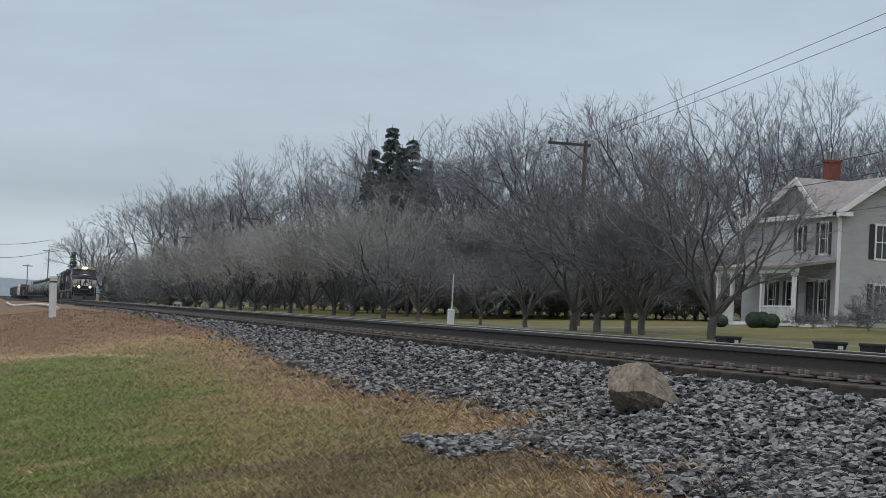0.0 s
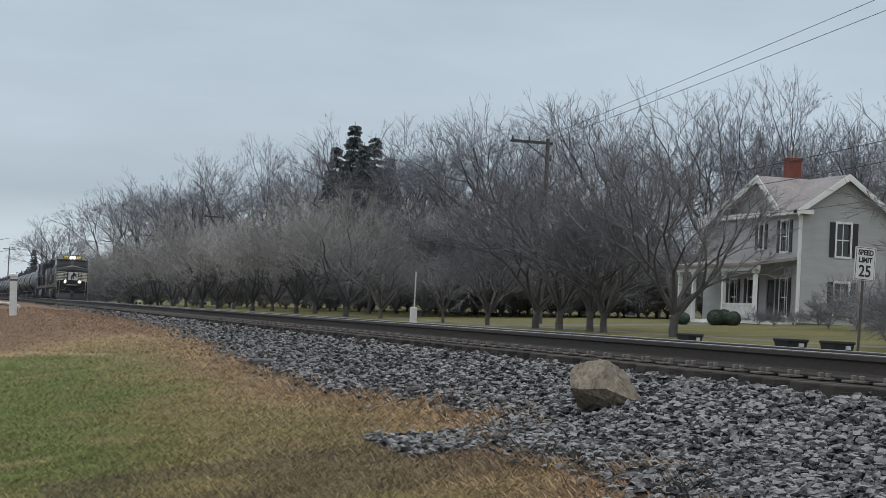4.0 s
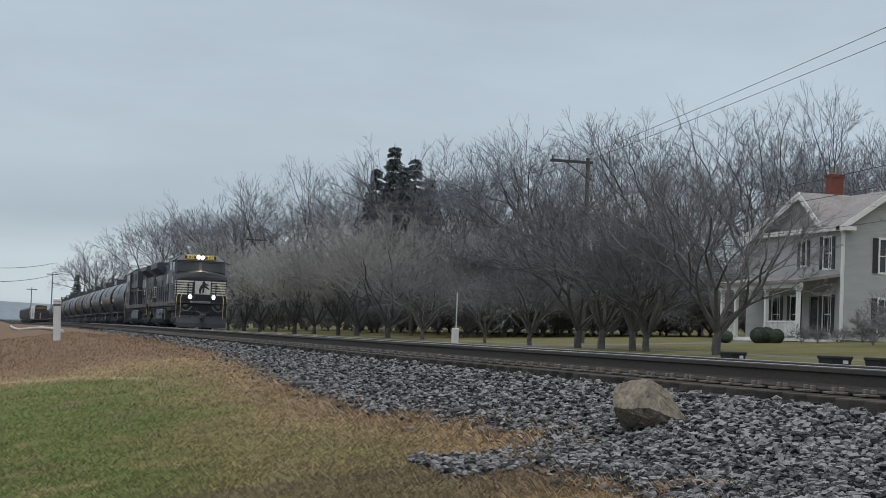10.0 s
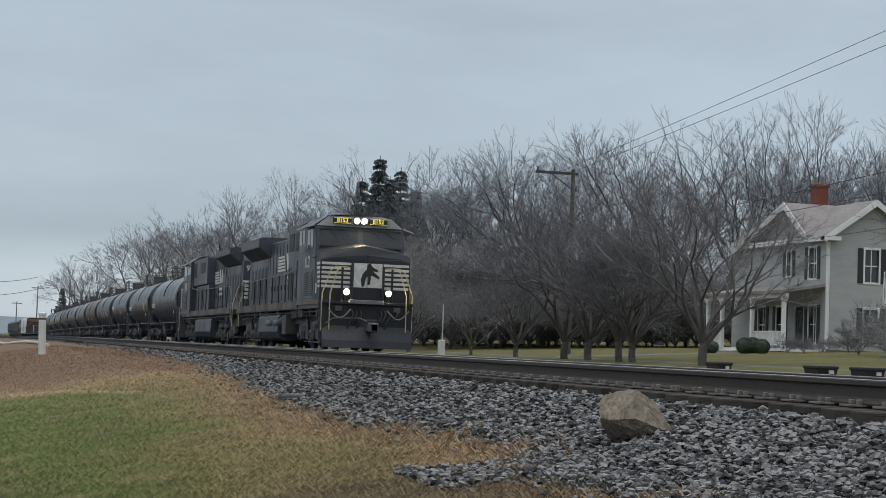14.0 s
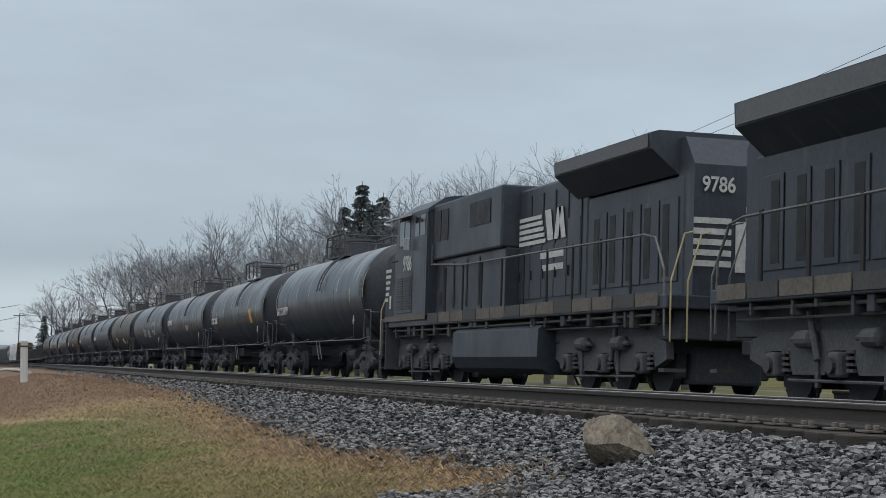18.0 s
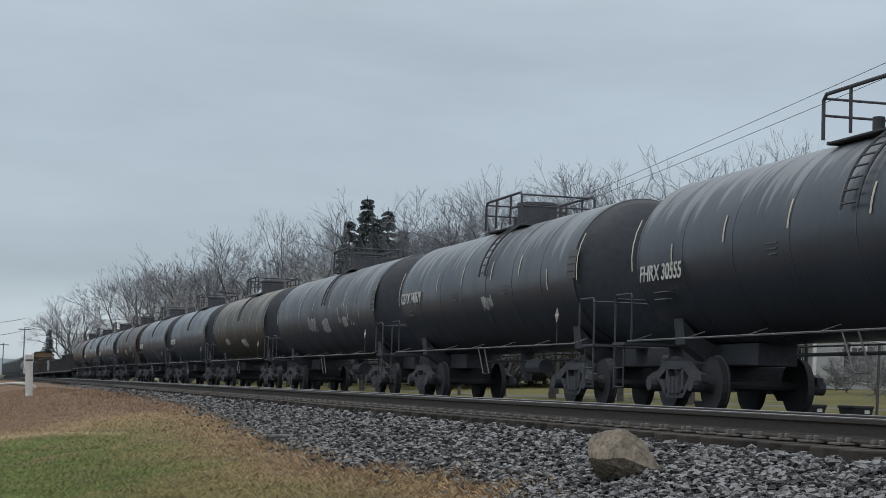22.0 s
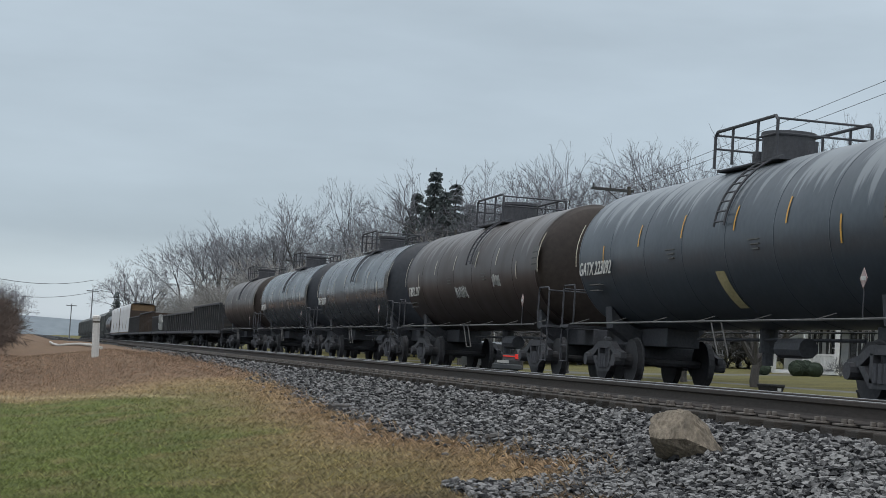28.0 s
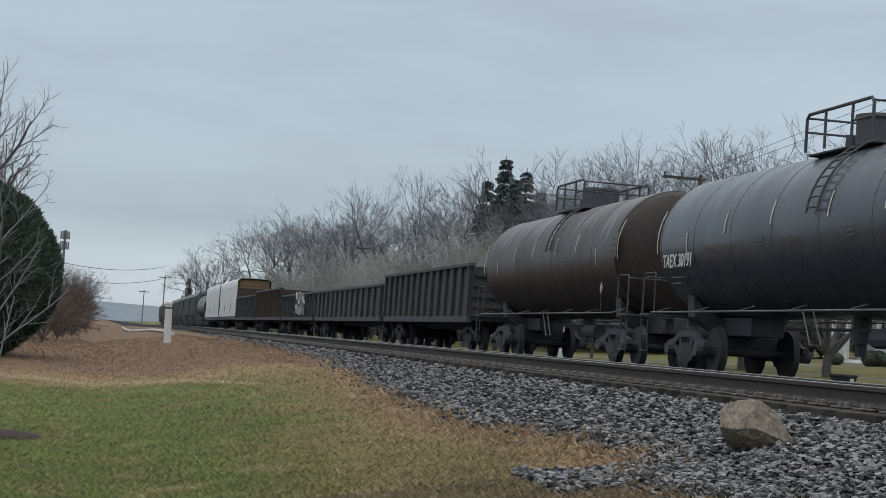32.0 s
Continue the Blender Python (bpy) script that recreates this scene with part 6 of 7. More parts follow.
def clipped_evergreen(seed, rx, rz, count, leaf, flat=0.0):
    """A dense evergreen: small sprays set over a rounded body, with a ragged outline."""
    r = random.Random(seed)
    bm = B()
    bmesh.ops.create_icosphere(bm, subdivisions=3, radius=1.0)
    for v in bm.verts:
        v.co *= 0.93 + 0.06 * noise.noise(v.co * 2.5)
        v.co = Vector((v.co.x * rx, v.co.y * rx, (v.co.z + 0.86) * rz))
    core = bpy.data.meshes.new("core")
    bm.to_mesh(core)
    bm.free()
    core.materials.append(M_HEDGE)
    vs, fs = [], []
    for _ in range(count):
        d = Vector((r.gauss(0, 1), r.gauss(0, 1), r.gauss(0, 1))).normalized()
        s = 0.93 + 0.06 * noise.noise(d * 2.5)
        p = Vector((d.x * rx, d.y * rx, (d.z + 0.86 / s) * rz)) * s
        if p.z < 0.02:
            continue
        out = (Vector((d.x, d.y, d.z * rx / rz)) * 0.6 + Vector((0, 0, 0.7)) + Vector((r.gauss(0, 0.4), r.gauss(0, 0.4), r.gauss(0, 0.4)))).normalized()
        u = out.orthogonal().normalized()
        ln = leaf * r.uniform(0.5, 1.4)
        b = len(vs)
        vs += [tuple(p - u * ln * 0.25), tuple(p + u * ln * 0.25), tuple(p + out * ln)]
        fs.append((b, b + 1, b + 2))
    me = bpy.data.meshes.new("sprays")
    me.from_pydata(vs, [], fs)
    me.materials.append(M_HEDGE)
    return core, me


# by the lawn on the camera's side
arbor = clipped_evergreen(3, 2.45, 2.45, 30000, 0.16)
grow_at(arbor, -3.42, 46.5, 1.0, 0, "arborvitae", "large dense dark evergreen shrub at the lawn's edge", "bush")
grow_to(bare_tree(41, dict(OAK, twig=0.005, fork=(12, 7, 6, 4), wild=0.06, open=(36, 36, 38, 40), lift=0.12), M_TWIG), -3.95, 53.0, 8.8, 150, "garden_tree", "bare tree with long curving twigs behind an evergreen", "tree", wide=0.85)
sap = grow_at(bare_tree(42, THIN, M_TWIG_FAR), -1.14, 21.2, 1.05, 20, "sapling", "thin leafless sapling in a mulch ring", "tree")
bm = box(B(), -0.03, 0.03, -0.03, 0.03, -0.1, 0.80, 0.006)
ob = tagged(part("tree_stake", bm, M_POLE), "dark wooden stake beside a sapling", "stake")
ob.matrix_basis = pose(-1.25, 21.15, land(-1.25, 21.15), 0, 1.5)
bm = B()
skin(bm, [ring(bm, Vector((0, 0, z)), Vector((1, 0, 0)), Vector((0, 1, 0)), q, 26) for z, q in ((-0.03, 0.62), (0.03, 0.52), (0.06, 0.3), (0.065, 0.06))])
M_MULCH = surf("brown_mulch", (0.02, 0.012, 0.009), (0.07, 0.045, 0.032), 0.95, 0, 8, 0.9, 40)
ob = tagged(part("mulch_ring", bm, M_MULCH), "ring of dark brown mulch round a sapling", "mulch")
ob.matrix_basis = pose(-1.1, 21.3, land(-1.1, 21.3))
M_RUSSET = surf("russet_thicket_twigs", (0.065, 0.050, 0.043), (0.15, 0.115, 0.098), 0.9, 0, 0.8, 0, 8, per_object=0.3)
thicket = [forked_tree(k, 0.2, 9, 0.7, 4, 0.88, 36, 0.03, 0.04, 0.007, 3000, 0.55, M_RUSSET, None, 0.95) for k in (51, 52)]
for i, (x, y, s) in enumerate(((-1.9, 64, 0.75), (-1.6, 72, 0.85), (-2.6, 70, 1.0), (-1.9, 84, 1.0), (-2.7, 92, 1.2), (-2.2, 104, 1.1), (-2.4, 118, 1.25), (-3.2, 80, 1.2), (-2.6, 134, 1.4), (-3.4, 150, 1.6), (-3.0, 170, 1.6), (-2.9, 61, 0.8), (-2.7, 66, 0.7), (-1.5, 78, 0.5), (-1.3, 90, 0.45), (-1.6, 98, 0.6), (-1.5, 112, 0.6), (-1.7, 127, 0.8))):
    grow_at(thicket[i % 2], x, y, s, i * 67, "thicket", "russet leafless thicket along the field edge", "bush", "field-edge thicket", 1.0)
for az, r, tall in ((-1.0, 150, 5.6), (-0.6, 175, 6.0), (-0.35, 200, 6.6), (-0.75, 190, 6.6)):
    x, y = bearing(az, r=r)
    grow_to(oaks[1], x, y, tall, az * 900, "field_tree", "bare tree at the far field edge", "tree", "field-edge trees", 0.8)



# ---- poles, wires, posts, sign ----
def wire(a, b, sag, r):
    a, b = Vector(a), Vector(b)
    pts = [a.lerp(b, t) - Vector((0, 0, sag * 4 * t * (1 - t))) for t in np.linspace(0, 1, 15)]
    return rod(B(), pts, r, 5)


def power_pole(x, y, top, arm, label):
    base = land(x, y)
    p = thing("power_pole", pose(x, y, base), label, "power pole", "poles along the street")
    h = top - base
    part("pole", rod(B(), ((0, 0, -0.3), (0.01, 0, h * 0.5), (0, 0, h)), 0.15, 10, 0.10), M_POLE, p)
    if arm:
        part("crossarm", box(B(), -arm, 0.25, -0.06, 0.06, h - 0.28, h - 0.14, 0.01), M_WIRE, p)
        part("brace", rod(B(), ((-arm * 0.55, 0.07, h - 0.28), (0, 0.1, h - 1.0)), 0.025, 5), M_WIRE, p)
        for dx in (-arm + 0.1, -arm * 0.5):
            part("insulator", rod(B(), ((dx, 0, h - 0.14), (dx, 0, h + 0.06)), 0.05, 8, 0.03), M_WIRE, p)
    part("transformer_bracket", box(B(), 0.1, 0.22, -0.05, 0.05, h - 1.1, h - 0.8, 0.01), M_WIRE, p)
    return p


POLES = ((28.5, 82.4, 10.70, 1.95), (28.5, 118.5, 10.6, 2.0), (28.3, 186.0, 11.2, 2.0), (28.3, 250.0, 11.2, 2.0))
for x, y, top, arm in POLES:
    power_pole(x, y, top, arm, "weathered wooden power pole with a one-sided crossarm")
power_pole(22.0, 8.0, 11.9, 1.95, "weathered wooden power pole with a one-sided crossarm")
LINE = ((22.0, 8.0, 11.42),) + tuple(p[:3] for p in POLES)
for (xa, ya, ta), (xb, yb, tb) in zip(LINE, LINE[1:]):
    for dx, da, dz in ((0.0, 0.0, -0.12), (-0.25, 0.45, 0.05)):
        tagged(part("overhead_wire", wire((xa + dx, ya, ta + (da if ya < 20 else dz)), (xb + dx, yb, tb + dz), 0.12, 0.010), M_WIRE), "thin dark overhead wire between poles", "wire", "overhead wires")
    for dz, sg in ((-3.0, 0.9), (-3.4, 1.1)):
        tagged(part("overhead_cable", wire((xa, ya, ta + dz), (xb, yb, tb + dz), sg, 0.011), M_WIRE), "sagging dark cable between poles", "wire", "overhead wires")
# a service drop across the house front
tagged(part("service_wire", wire((28.5, 82.4, 6.6), (42.5, 70.0, 8.4), 0.5, 0.010), M_WIRE), "dark service wire running to the house", "wire", "overhead wires")

bm = B()
skin(bm, [ring(bm, Vector((0, 0, z)), Vector((1, 0, 0)), Vector((0, 1, 0)), q, 12) for z, q in ((-0.2, 0.125), (1.30, 0.12), (1.31, 0.14), (1.38, 0.135), (1.42, 0.05))])
post = thing("marker_post", pose(2.31, 60.0, land(2.31, 60.0), 0, -2.0), "weathered white marker post beside the track", "post")
part("shaft", bm, M_WHITE, post)
part("band", rod(B(), ((0, 0, 1.16), (0, 0, 1.22)), 0.127, 12), M_POLE, post, "dark band under the cap")

xs, ys = bearing(29.25, r=41)
zs = land(xs, ys)
sign = thing("speed_sign", pose(xs, ys, zs, 0, 2.0, 8), "white speed limit sign on a dark steel post", "road sign")
part("sign_post", rod(B(), ((0, 0.02, -0.2), (0, 0.02, 2.6)), 0.035, 6), M_POLE, sign)
plate = part("plate", box(B(), -0.29, 0.29, -0.02, -0.005, 2.70 - 0.76, 2.70, 0.004), M_WHITE, sign)
part("border", box(B(), -0.265, 0.265, -0.0225, -0.0205, 1.955, 2.685), M_INK, plate)
part("face", box(B(), -0.252, 0.252, -0.025, -0.023, 1.968, 2.672), M_WHITE, plate)
for text, size, z in (("SPEED", 0.165, 2.57), ("LIMIT", 0.165, 2.40), ("25", 0.37, 2.14)):
    lettering(text, size, M_INK, plate, front_face(0, -0.027, z), bold=0.006, squeeze=0.95)

M_BIN = surf("black_plastic_bin", (0.012, 0.012, 0.012), (0.035, 0.035, 0.035), 0.5, 0, 4, 0.05)
for az, w, kindly in ((27.15, 0.62, "bin"), (28.6, 0.58, "bin"), (23.95, 0.5, "mailbox")):
    x, y = bearing(az, x=21.3)
    z0 = 1.62 - land(x, y)
    z1 = 1.6 + math.hypot(x, y) * math.tan(radians(-0.12)) - land(x, y)
    b = thing("road_bin", pose(x, y, land(x, y), 0, 0, 10), "low black roadside bin with a pale label", "bin", "bins by the road")
    body = B()
    skin(body, [[body.verts.new(p) for p in ((-a, -c, z), (a, -c, z), (a, c, z), (-a, c, z))] for z, a, c in ((-0.02, w * 0.42, 0.24), (z1 - 0.08, w * 0.5, 0.3))])
    part("body", body, M_BIN, b)
    part("lid", box(B(), -w * 0.54, w * 0.54, -0.33, 0.33, z1 - 0.08, z1, 0.02), M_BIN, b)
    part("pale_label", box(B(), w * 0.05, w * 0.3, -0.315, -0.29, z1 - 0.2, z1 - 0.11), M_STRIPE, b)
x, y = bearing(14.97, r=86)
ped = thing("pole_sleeve", pose(x, y, land(x, y)), "white painted sleeve at the foot of a thin pole", "post")
part("sleeve", box(B(), -0.15, 0.15, -0.15, 0.15, -0.1, 0.85, 0.03), M_WHITE, ped)
part("pole", rod(B(), ((0.03, 0, 0.8), (0.03, 0, 2.6)), 0.03, 8), M_STRIPE, ped)

# the phone mast and the far poles, haze put into their pale colour
x, y = bearing(-1.27, r=420)
mast = thing("phone_mast", pose(x, y, land(x, y)), "grey phone mast with antenna panels, haze put into its colour", "mast")
mh = 1.6 + 420 * math.tan(radians(2.72)) - land(x, y)
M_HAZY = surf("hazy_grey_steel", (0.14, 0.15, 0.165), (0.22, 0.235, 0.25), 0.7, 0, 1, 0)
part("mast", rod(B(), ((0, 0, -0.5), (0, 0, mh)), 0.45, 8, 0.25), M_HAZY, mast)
for k in range(6):
    a = k * math.pi / 3
    for z in (mh - 1.2, mh - 3.6):
        part("antenna_panel", box(B(), 0.9 * math.cos(a) - 0.18, 0.9 * math.cos(a) + 0.18, 0.9 * math.sin(a) - 0.18, 0.9 * math.sin(a) + 0.18, z - 0.9, z + 0.9), M_HAZY, mast)
far_poles = []
for az, el, r in ((1.98, 1.52, 470), (1.35, 1.0, 560), (-4.2, 1.9, 300)):
    x, y = bearing(az, r=r)
    z = 1.6 + r * math.tan(radians(el))
    p = thing("far_pole", pose(x, y, land(x, y)), "thin distant power pole with a crossarm", "power pole", "distant poles")
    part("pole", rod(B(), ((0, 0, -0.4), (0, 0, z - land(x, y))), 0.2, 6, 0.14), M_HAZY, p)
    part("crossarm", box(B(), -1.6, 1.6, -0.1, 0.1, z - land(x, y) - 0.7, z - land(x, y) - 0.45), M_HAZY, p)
    far_poles.append((x, y, z))
for dz in (-0.5, 2.6):
    tagged(part("overhead_wire", wire((far_poles[2][0], far_poles[2][1], far_poles[2][2] + dz), (far_poles[0][0], far_poles[0][1], far_poles[0][2] + dz - 0.3), 3.0, 0.06), M_WIRE), "distant wire over the tracks", "wire", "overhead wires")
tagged(part("overhead_wire", wire((far_poles[0][0], far_poles[0][1], far_poles[0][2]), (60, 480, 16), 2.0, 0.05), M_WIRE), "distant wire over the tracks", "wire", "overhead wires")

# unseen wood-coloured belt behind the lawn, added to darken reflections in the train
bm = B()
low_r, high_r = [], []
for k in range(61):
    a = radians(130 + 215 * k / 60)
    low_r.append(bm.verts.new((95 * math.sin(a), 95 * math.cos(a), -3)))
    high_r.append(bm.verts.new((100 * math.sin(a), 100 * math.cos(a), 8 + 3 * noise.noise(Vector((k * 0.9, 7, 0))))))
for k in range(60):
    bm.faces.new((low_r[k], low_r[k + 1], high_r[k + 1], high_r[k]))
M_BELT = surf("dark_wood_edge", (0.09, 0.09, 0.088), (0.20, 0.195, 0.185), 1.0, 0, 0.3, 0, 2, spec=0.0)
tagged(part("backdrop", bm, M_BELT), "unseen grey belt behind the lawn, added to shape reflections", "wood", kind="structure")

# low hills on the horizon, haze put into their blue-grey colour
bm = B()
lo_ring, hi_ring = [], []
for k in range(81):
    a = radians(-60 + 150 * k / 80)
    hgt = 12 + 15 * (0.5 + 0.5 * noise.noise(Vector((k * 0.22, 0, 4)))) + 1.5 * noise.noise(Vector((k * 1.1, 2, 0)))
    lo_ring.append(bm.verts.new((1750 * math.sin(a), 1750 * math.cos(a), -20)))
    hi_ring.append(bm.verts.new((1850 * math.sin(a), 1850 * math.cos(a), hgt)))
for k in range(80):
    bm.faces.new((lo_ring[k], lo_ring[k + 1], hi_ring[k + 1], hi_ring[k]))
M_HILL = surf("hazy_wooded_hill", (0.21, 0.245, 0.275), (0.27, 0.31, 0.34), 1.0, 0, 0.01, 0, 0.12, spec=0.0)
tagged(part("backdrop", bm, M_HILL), "low wooded hills, haze put into their pale colour", "hill", kind="structure")


# ---- the house ----
M_SIDING = surf("grey_white_clapboard", (0.32, 0.325, 0.325), (0.45, 0.455, 0.45), 0.75, 0, 0.8, 0.1, 12, (1, 1, 4))
M_TRIM = surf("white_house_trim", (0.62, 0.62, 0.61), (0.80, 0.80, 0.79), 0.6, 0, 2, 0.05)
M_ROOF = surf("mottled_metal_roof", (0.14, 0.125, 0.12), (0.34, 0.31, 0.30), 0.6, 0, 0.9, 0.15, 8)
M_BRICK = surf("red_chimney_brick", (0.13, 0.035, 0.025), (0.24, 0.075, 0.055), 0.85, 0, 3, 0.3, 25)
M_SHUTTER = surf("black_shutter_paint", (0.012, 0.013, 0.014), (0.03, 0.031, 0.033), 0.6, 0, 3, 0.1)
M_PANE = surf("dark_window_glass", (0.02, 0.023, 0.026), (0.05, 0.055, 0.06), 0.12, 0, 0.7, 0, spec=0.7)
M_STONE = surf("grey_foundation_stone", (0.12, 0.115, 0.11), (0.25, 0.24, 0.23), 0.9, 0, 3, 0.3)
hx, hy = bearing(27.28, r=88)
house = thing("house", pose(hx, hy, 1.75), "two-storey grey-white clapboard house with a porch and red chimney", "house")
EAVE, RIDGE, WID, LEN = 6.1, 7.75, 4.8, 11.0


def clapboards(name, y_or_x, face, a, b, z0, z1, holes):
    """A wall of lapped boards on a backing, left open where windows and doors go through it."""
    def put(c0, c1, outline):
        bm = B()
        skin(bm, [[bm.verts.new((y_or_x - o, c, w) if face == "x" else (c, y_or_x - o, w)) for o, w in outline] for c in (c0, c1)])
        bmesh.ops.recalc_face_normals(bm, faces=bm.faces[:])
        return bm
    cuts = sorted({a, b, *[h[0] for h in holes], *[h[1] for h in holes]})
    wall, boards = B(), []
    for c0, c1 in zip(cuts, cuts[1:]):
        spans = [(z0, z1)]
        for h in holes:
            if h[0] <= c0 and c1 <= h[1]:
                spans = [s for p, q in spans for s in ((p, min(q, h[2])), (max(p, h[3]), q)) if s[1] - s[0] > 0.01]
        for p, q in spans:
            if face == "x":
                box(wall, y_or_x, y_or_x + 0.15, c0, c1, p, q)
            else:
                box(wall, c0, c1, y_or_x, y_or_x + 0.15, p, q)
            z = p
            while z < q - 0.01:
                t = min(z + 0.15, q)
                boards.append(put(c0, c1, ((0.0, z), (0.03, z), (0.012, t), (0.0, t))))
                z = t
    backing = part(name, wall, M_SIDING, house)
    for bm in boards:
        part("board", bm, M_SIDING, backing)


def sash(parent, face, at, c, z0, z1, w, shutters):
    """A sash window with trim, panes and shutters in a wall that looks towards -x or -y."""
    def bx(u0, u1, d0, d1, za, zb):
        return box(B(), at - d1, at - d0, c + u0, c + u1, za, zb) if face == "x" else box(B(), c + u0, c + u1, at - d1, at - d0, za, zb)
    wn_ = part("window", bx(-w / 2, w / 2, -0.10, -0.07, z0, z1), M_PANE, parent)
    for u0, u1, za, zb in ((-w / 2 - 0.1, -w / 2, z0 - 0.1, z1 + 0.12), (w / 2, w / 2 + 0.1, z0 - 0.1, z1 + 0.12), (-w / 2, w / 2, z1, z1 + 0.12), (-w / 2, w / 2, z0 - 0.1, z0)):
        part("window_trim", bx(u0, u1, -0.05, 0.05, za, zb), M_TRIM, wn_)
    for u0, u1, za, zb in ((-0.02, 0.02, z0, z1), (-w / 2, -0.02, (z0 + z1) / 2 - 0.025, (z0 + z1) / 2 + 0.025), (0.02, w / 2, (z0 + z1) / 2 - 0.025, (z0 + z1) / 2 + 0.025)):
        part("glazing_bar", bx(u0, u1, -0.07, -0.04, za, zb), M_TRIM, wn_)
    if shutters:
        for s in (-1, 1):
            u0, u1 = sorted((s * (w / 2 + 0.11), s * (w / 2 + 0.40)))
            sh = part("shutter", bx(u0, u1, 0.035, 0.07, z0 - 0.06, z1 + 0.06), M_SHUTTER, wn_)


WX = [(1.5, 0.8, 4.0, 5.5), (4.1, 0.55, 4.2, 5.4)]
WG = [(2.4, 0.75, 3.85, 5.45), (2.4, 0.75, 0.85, 2.5)]
DX = [(2.9, 0.9, 0.55, 2.6), (1.4, 0.8, 0.8, 2.6), (5.0, 0.85, 0.8, 2.6), (7.2, 0.85, 0.8, 2.6)]
holes_x = [(c - w / 2, c + w / 2, z0, z1) for c, w, z0, z1 in WX + DX]
holes_y = [(c - w / 2, c + w / 2, z0, z1) for c, w, z0, z1 in WG]
clapboards("side_wall", 0.0, "x", 0.0, LEN, 0.45, EAVE, holes_x)
clapboards("gable_wall", 0.0, "y", 0.15, WID, 0.45, EAVE, holes_y)
part("rear_wall", box(B(), 0.15, WID, LEN - 0.2, LEN, 0.45, EAVE), M_SIDING, house)
part("far_wall", box(B(), WID - 0.15, WID, 0.2, LEN - 0.2, 0.45, EAVE), M_SIDING, house)
part("upper_floor", box(B(), 0.16, WID - 0.16, 0.16, LEN - 0.21, 3.3, 3.5), M_SHUTTER, house)
part("foundation", box(B(), 0.02, WID - 0.02, 0.02, LEN - 0.02, -1.0, 0.45), M_STONE, house)
for c, w, z0, z1 in WX:
    sash(house, "x", 0.0, c, z0, z1, w, True)
for c, w, z0, z1 in DX[1:]:
    sash(house, "x", 0.0, c, z0, z1, w, True)
for c, w, z0, z1 in WG:
    sash(house, "y", 0.0, c, z0, z1, w, True)
door = part("front_door", box(B(), 0.06, 0.1, 2.45, 3.35, 0.55, 2.6), M_SHUTTER, house)
part("door_glass", box(B(), 0.045, 0.06, 2.65, 3.15, 1.4, 2.4), M_PANE, door)
# gable triangle and roof
bm = prism(B(), [(0.0, EAVE), (WID, EAVE), (WID / 2, RIDGE)], "y", 0.0, 0.15)
part("gable", bm, M_SIDING, house)
for s in (0, 1):
    x0 = WID / 2
    x1 = -0.35 if s == 0 else WID + 0.35
    drop = RIDGE - (RIDGE - EAVE) * (WID / 2 + 0.35) / (WID / 2)
    bm = prism(B(), [(x0, RIDGE + 0.02), (x1, drop + 0.02), (x1, drop + 0.12), (x0, RIDGE + 0.16)], "y", -0.4, LEN + 0.3)
    part("roof_slope", bm, M_ROOF, house)
    bm = prism(B(), [(x0, RIDGE - 0.16), (x1, drop - 0.16), (x1, drop + 0.14), (x0, RIDGE + 0.17)], "y", -0.46, -0.41)
    part("barge_board", bm, M_TRIM, house)
part("eave_board", box(B(), -0.40, -0.34, -0.4, LEN + 0.3, 5.78, 6.02), M_TRIM, house)
part("soffit", box(B(), -0.34, 0.0, -0.4, LEN + 0.3, 5.80, 5.84), M_TRIM, house)
part("eave_return", box(B(), -0.4, 0.5, -0.44, -0.02, 5.80, 6.0), M_TRIM, house)
# cross gable over the porch side
bm = prism(B(), [(1.6, EAVE), (10.0, EAVE - 0.5), (3.9, RIDGE)], "x", -0.02, 0.1)
part("cross_gable", bm, M_SIDING, house)
for a, za in ((1.3, EAVE - 0.1), (10.3, EAVE - 0.55)):
    bm = prism(B(), [(3.9, RIDGE + 0.03), (a, za), (a, za + 0.14), (3.9, RIDGE + 0.17)], "x", -0.5, WID / 2)
    part("cross_roof_slope", bm, M_ROOF, house)
    bm = prism(B(), [(3.9, RIDGE - 0.18), (a, za - 0.2), (a, za + 0.15), (3.9, RIDGE + 0.18)], "x", -0.56, -0.51)
    part("barge_board", bm, M_TRIM, house)
chim = part("chimney", box(B(), WID / 2 - 0.33, WID / 2 + 0.33, 5.4, 6.1, 7.4, 9.0, 0.01), M_BRICK, house)
part("chimney_cap", box(B(), WID / 2 - 0.39, WID / 2 + 0.39, 5.34, 6.16, 9.002, 9.14, 0.01), M_BRICK, chim)
for dx in (-0.2, 0.2):
    part("chimney_pot", rod(B(), ((WID / 2 + dx, 5.75, 9.14), (WID / 2 + dx, 5.75, 9.55)), 0.11, 10, 0.1), M_STONE, chim)
part("downspout", rod(B(), ((-0.12, -0.08, 5.8), (-0.06, -0.08, 5.6), (-0.06, -0.08, 0.2), (-0.3, -0.3, -0.05)), 0.05, 8), M_TRIM, house)
part("corner_board", box(B(), -0.04, 0.12, -0.045, -0.031, 0.45, EAVE), M_TRIM, house)
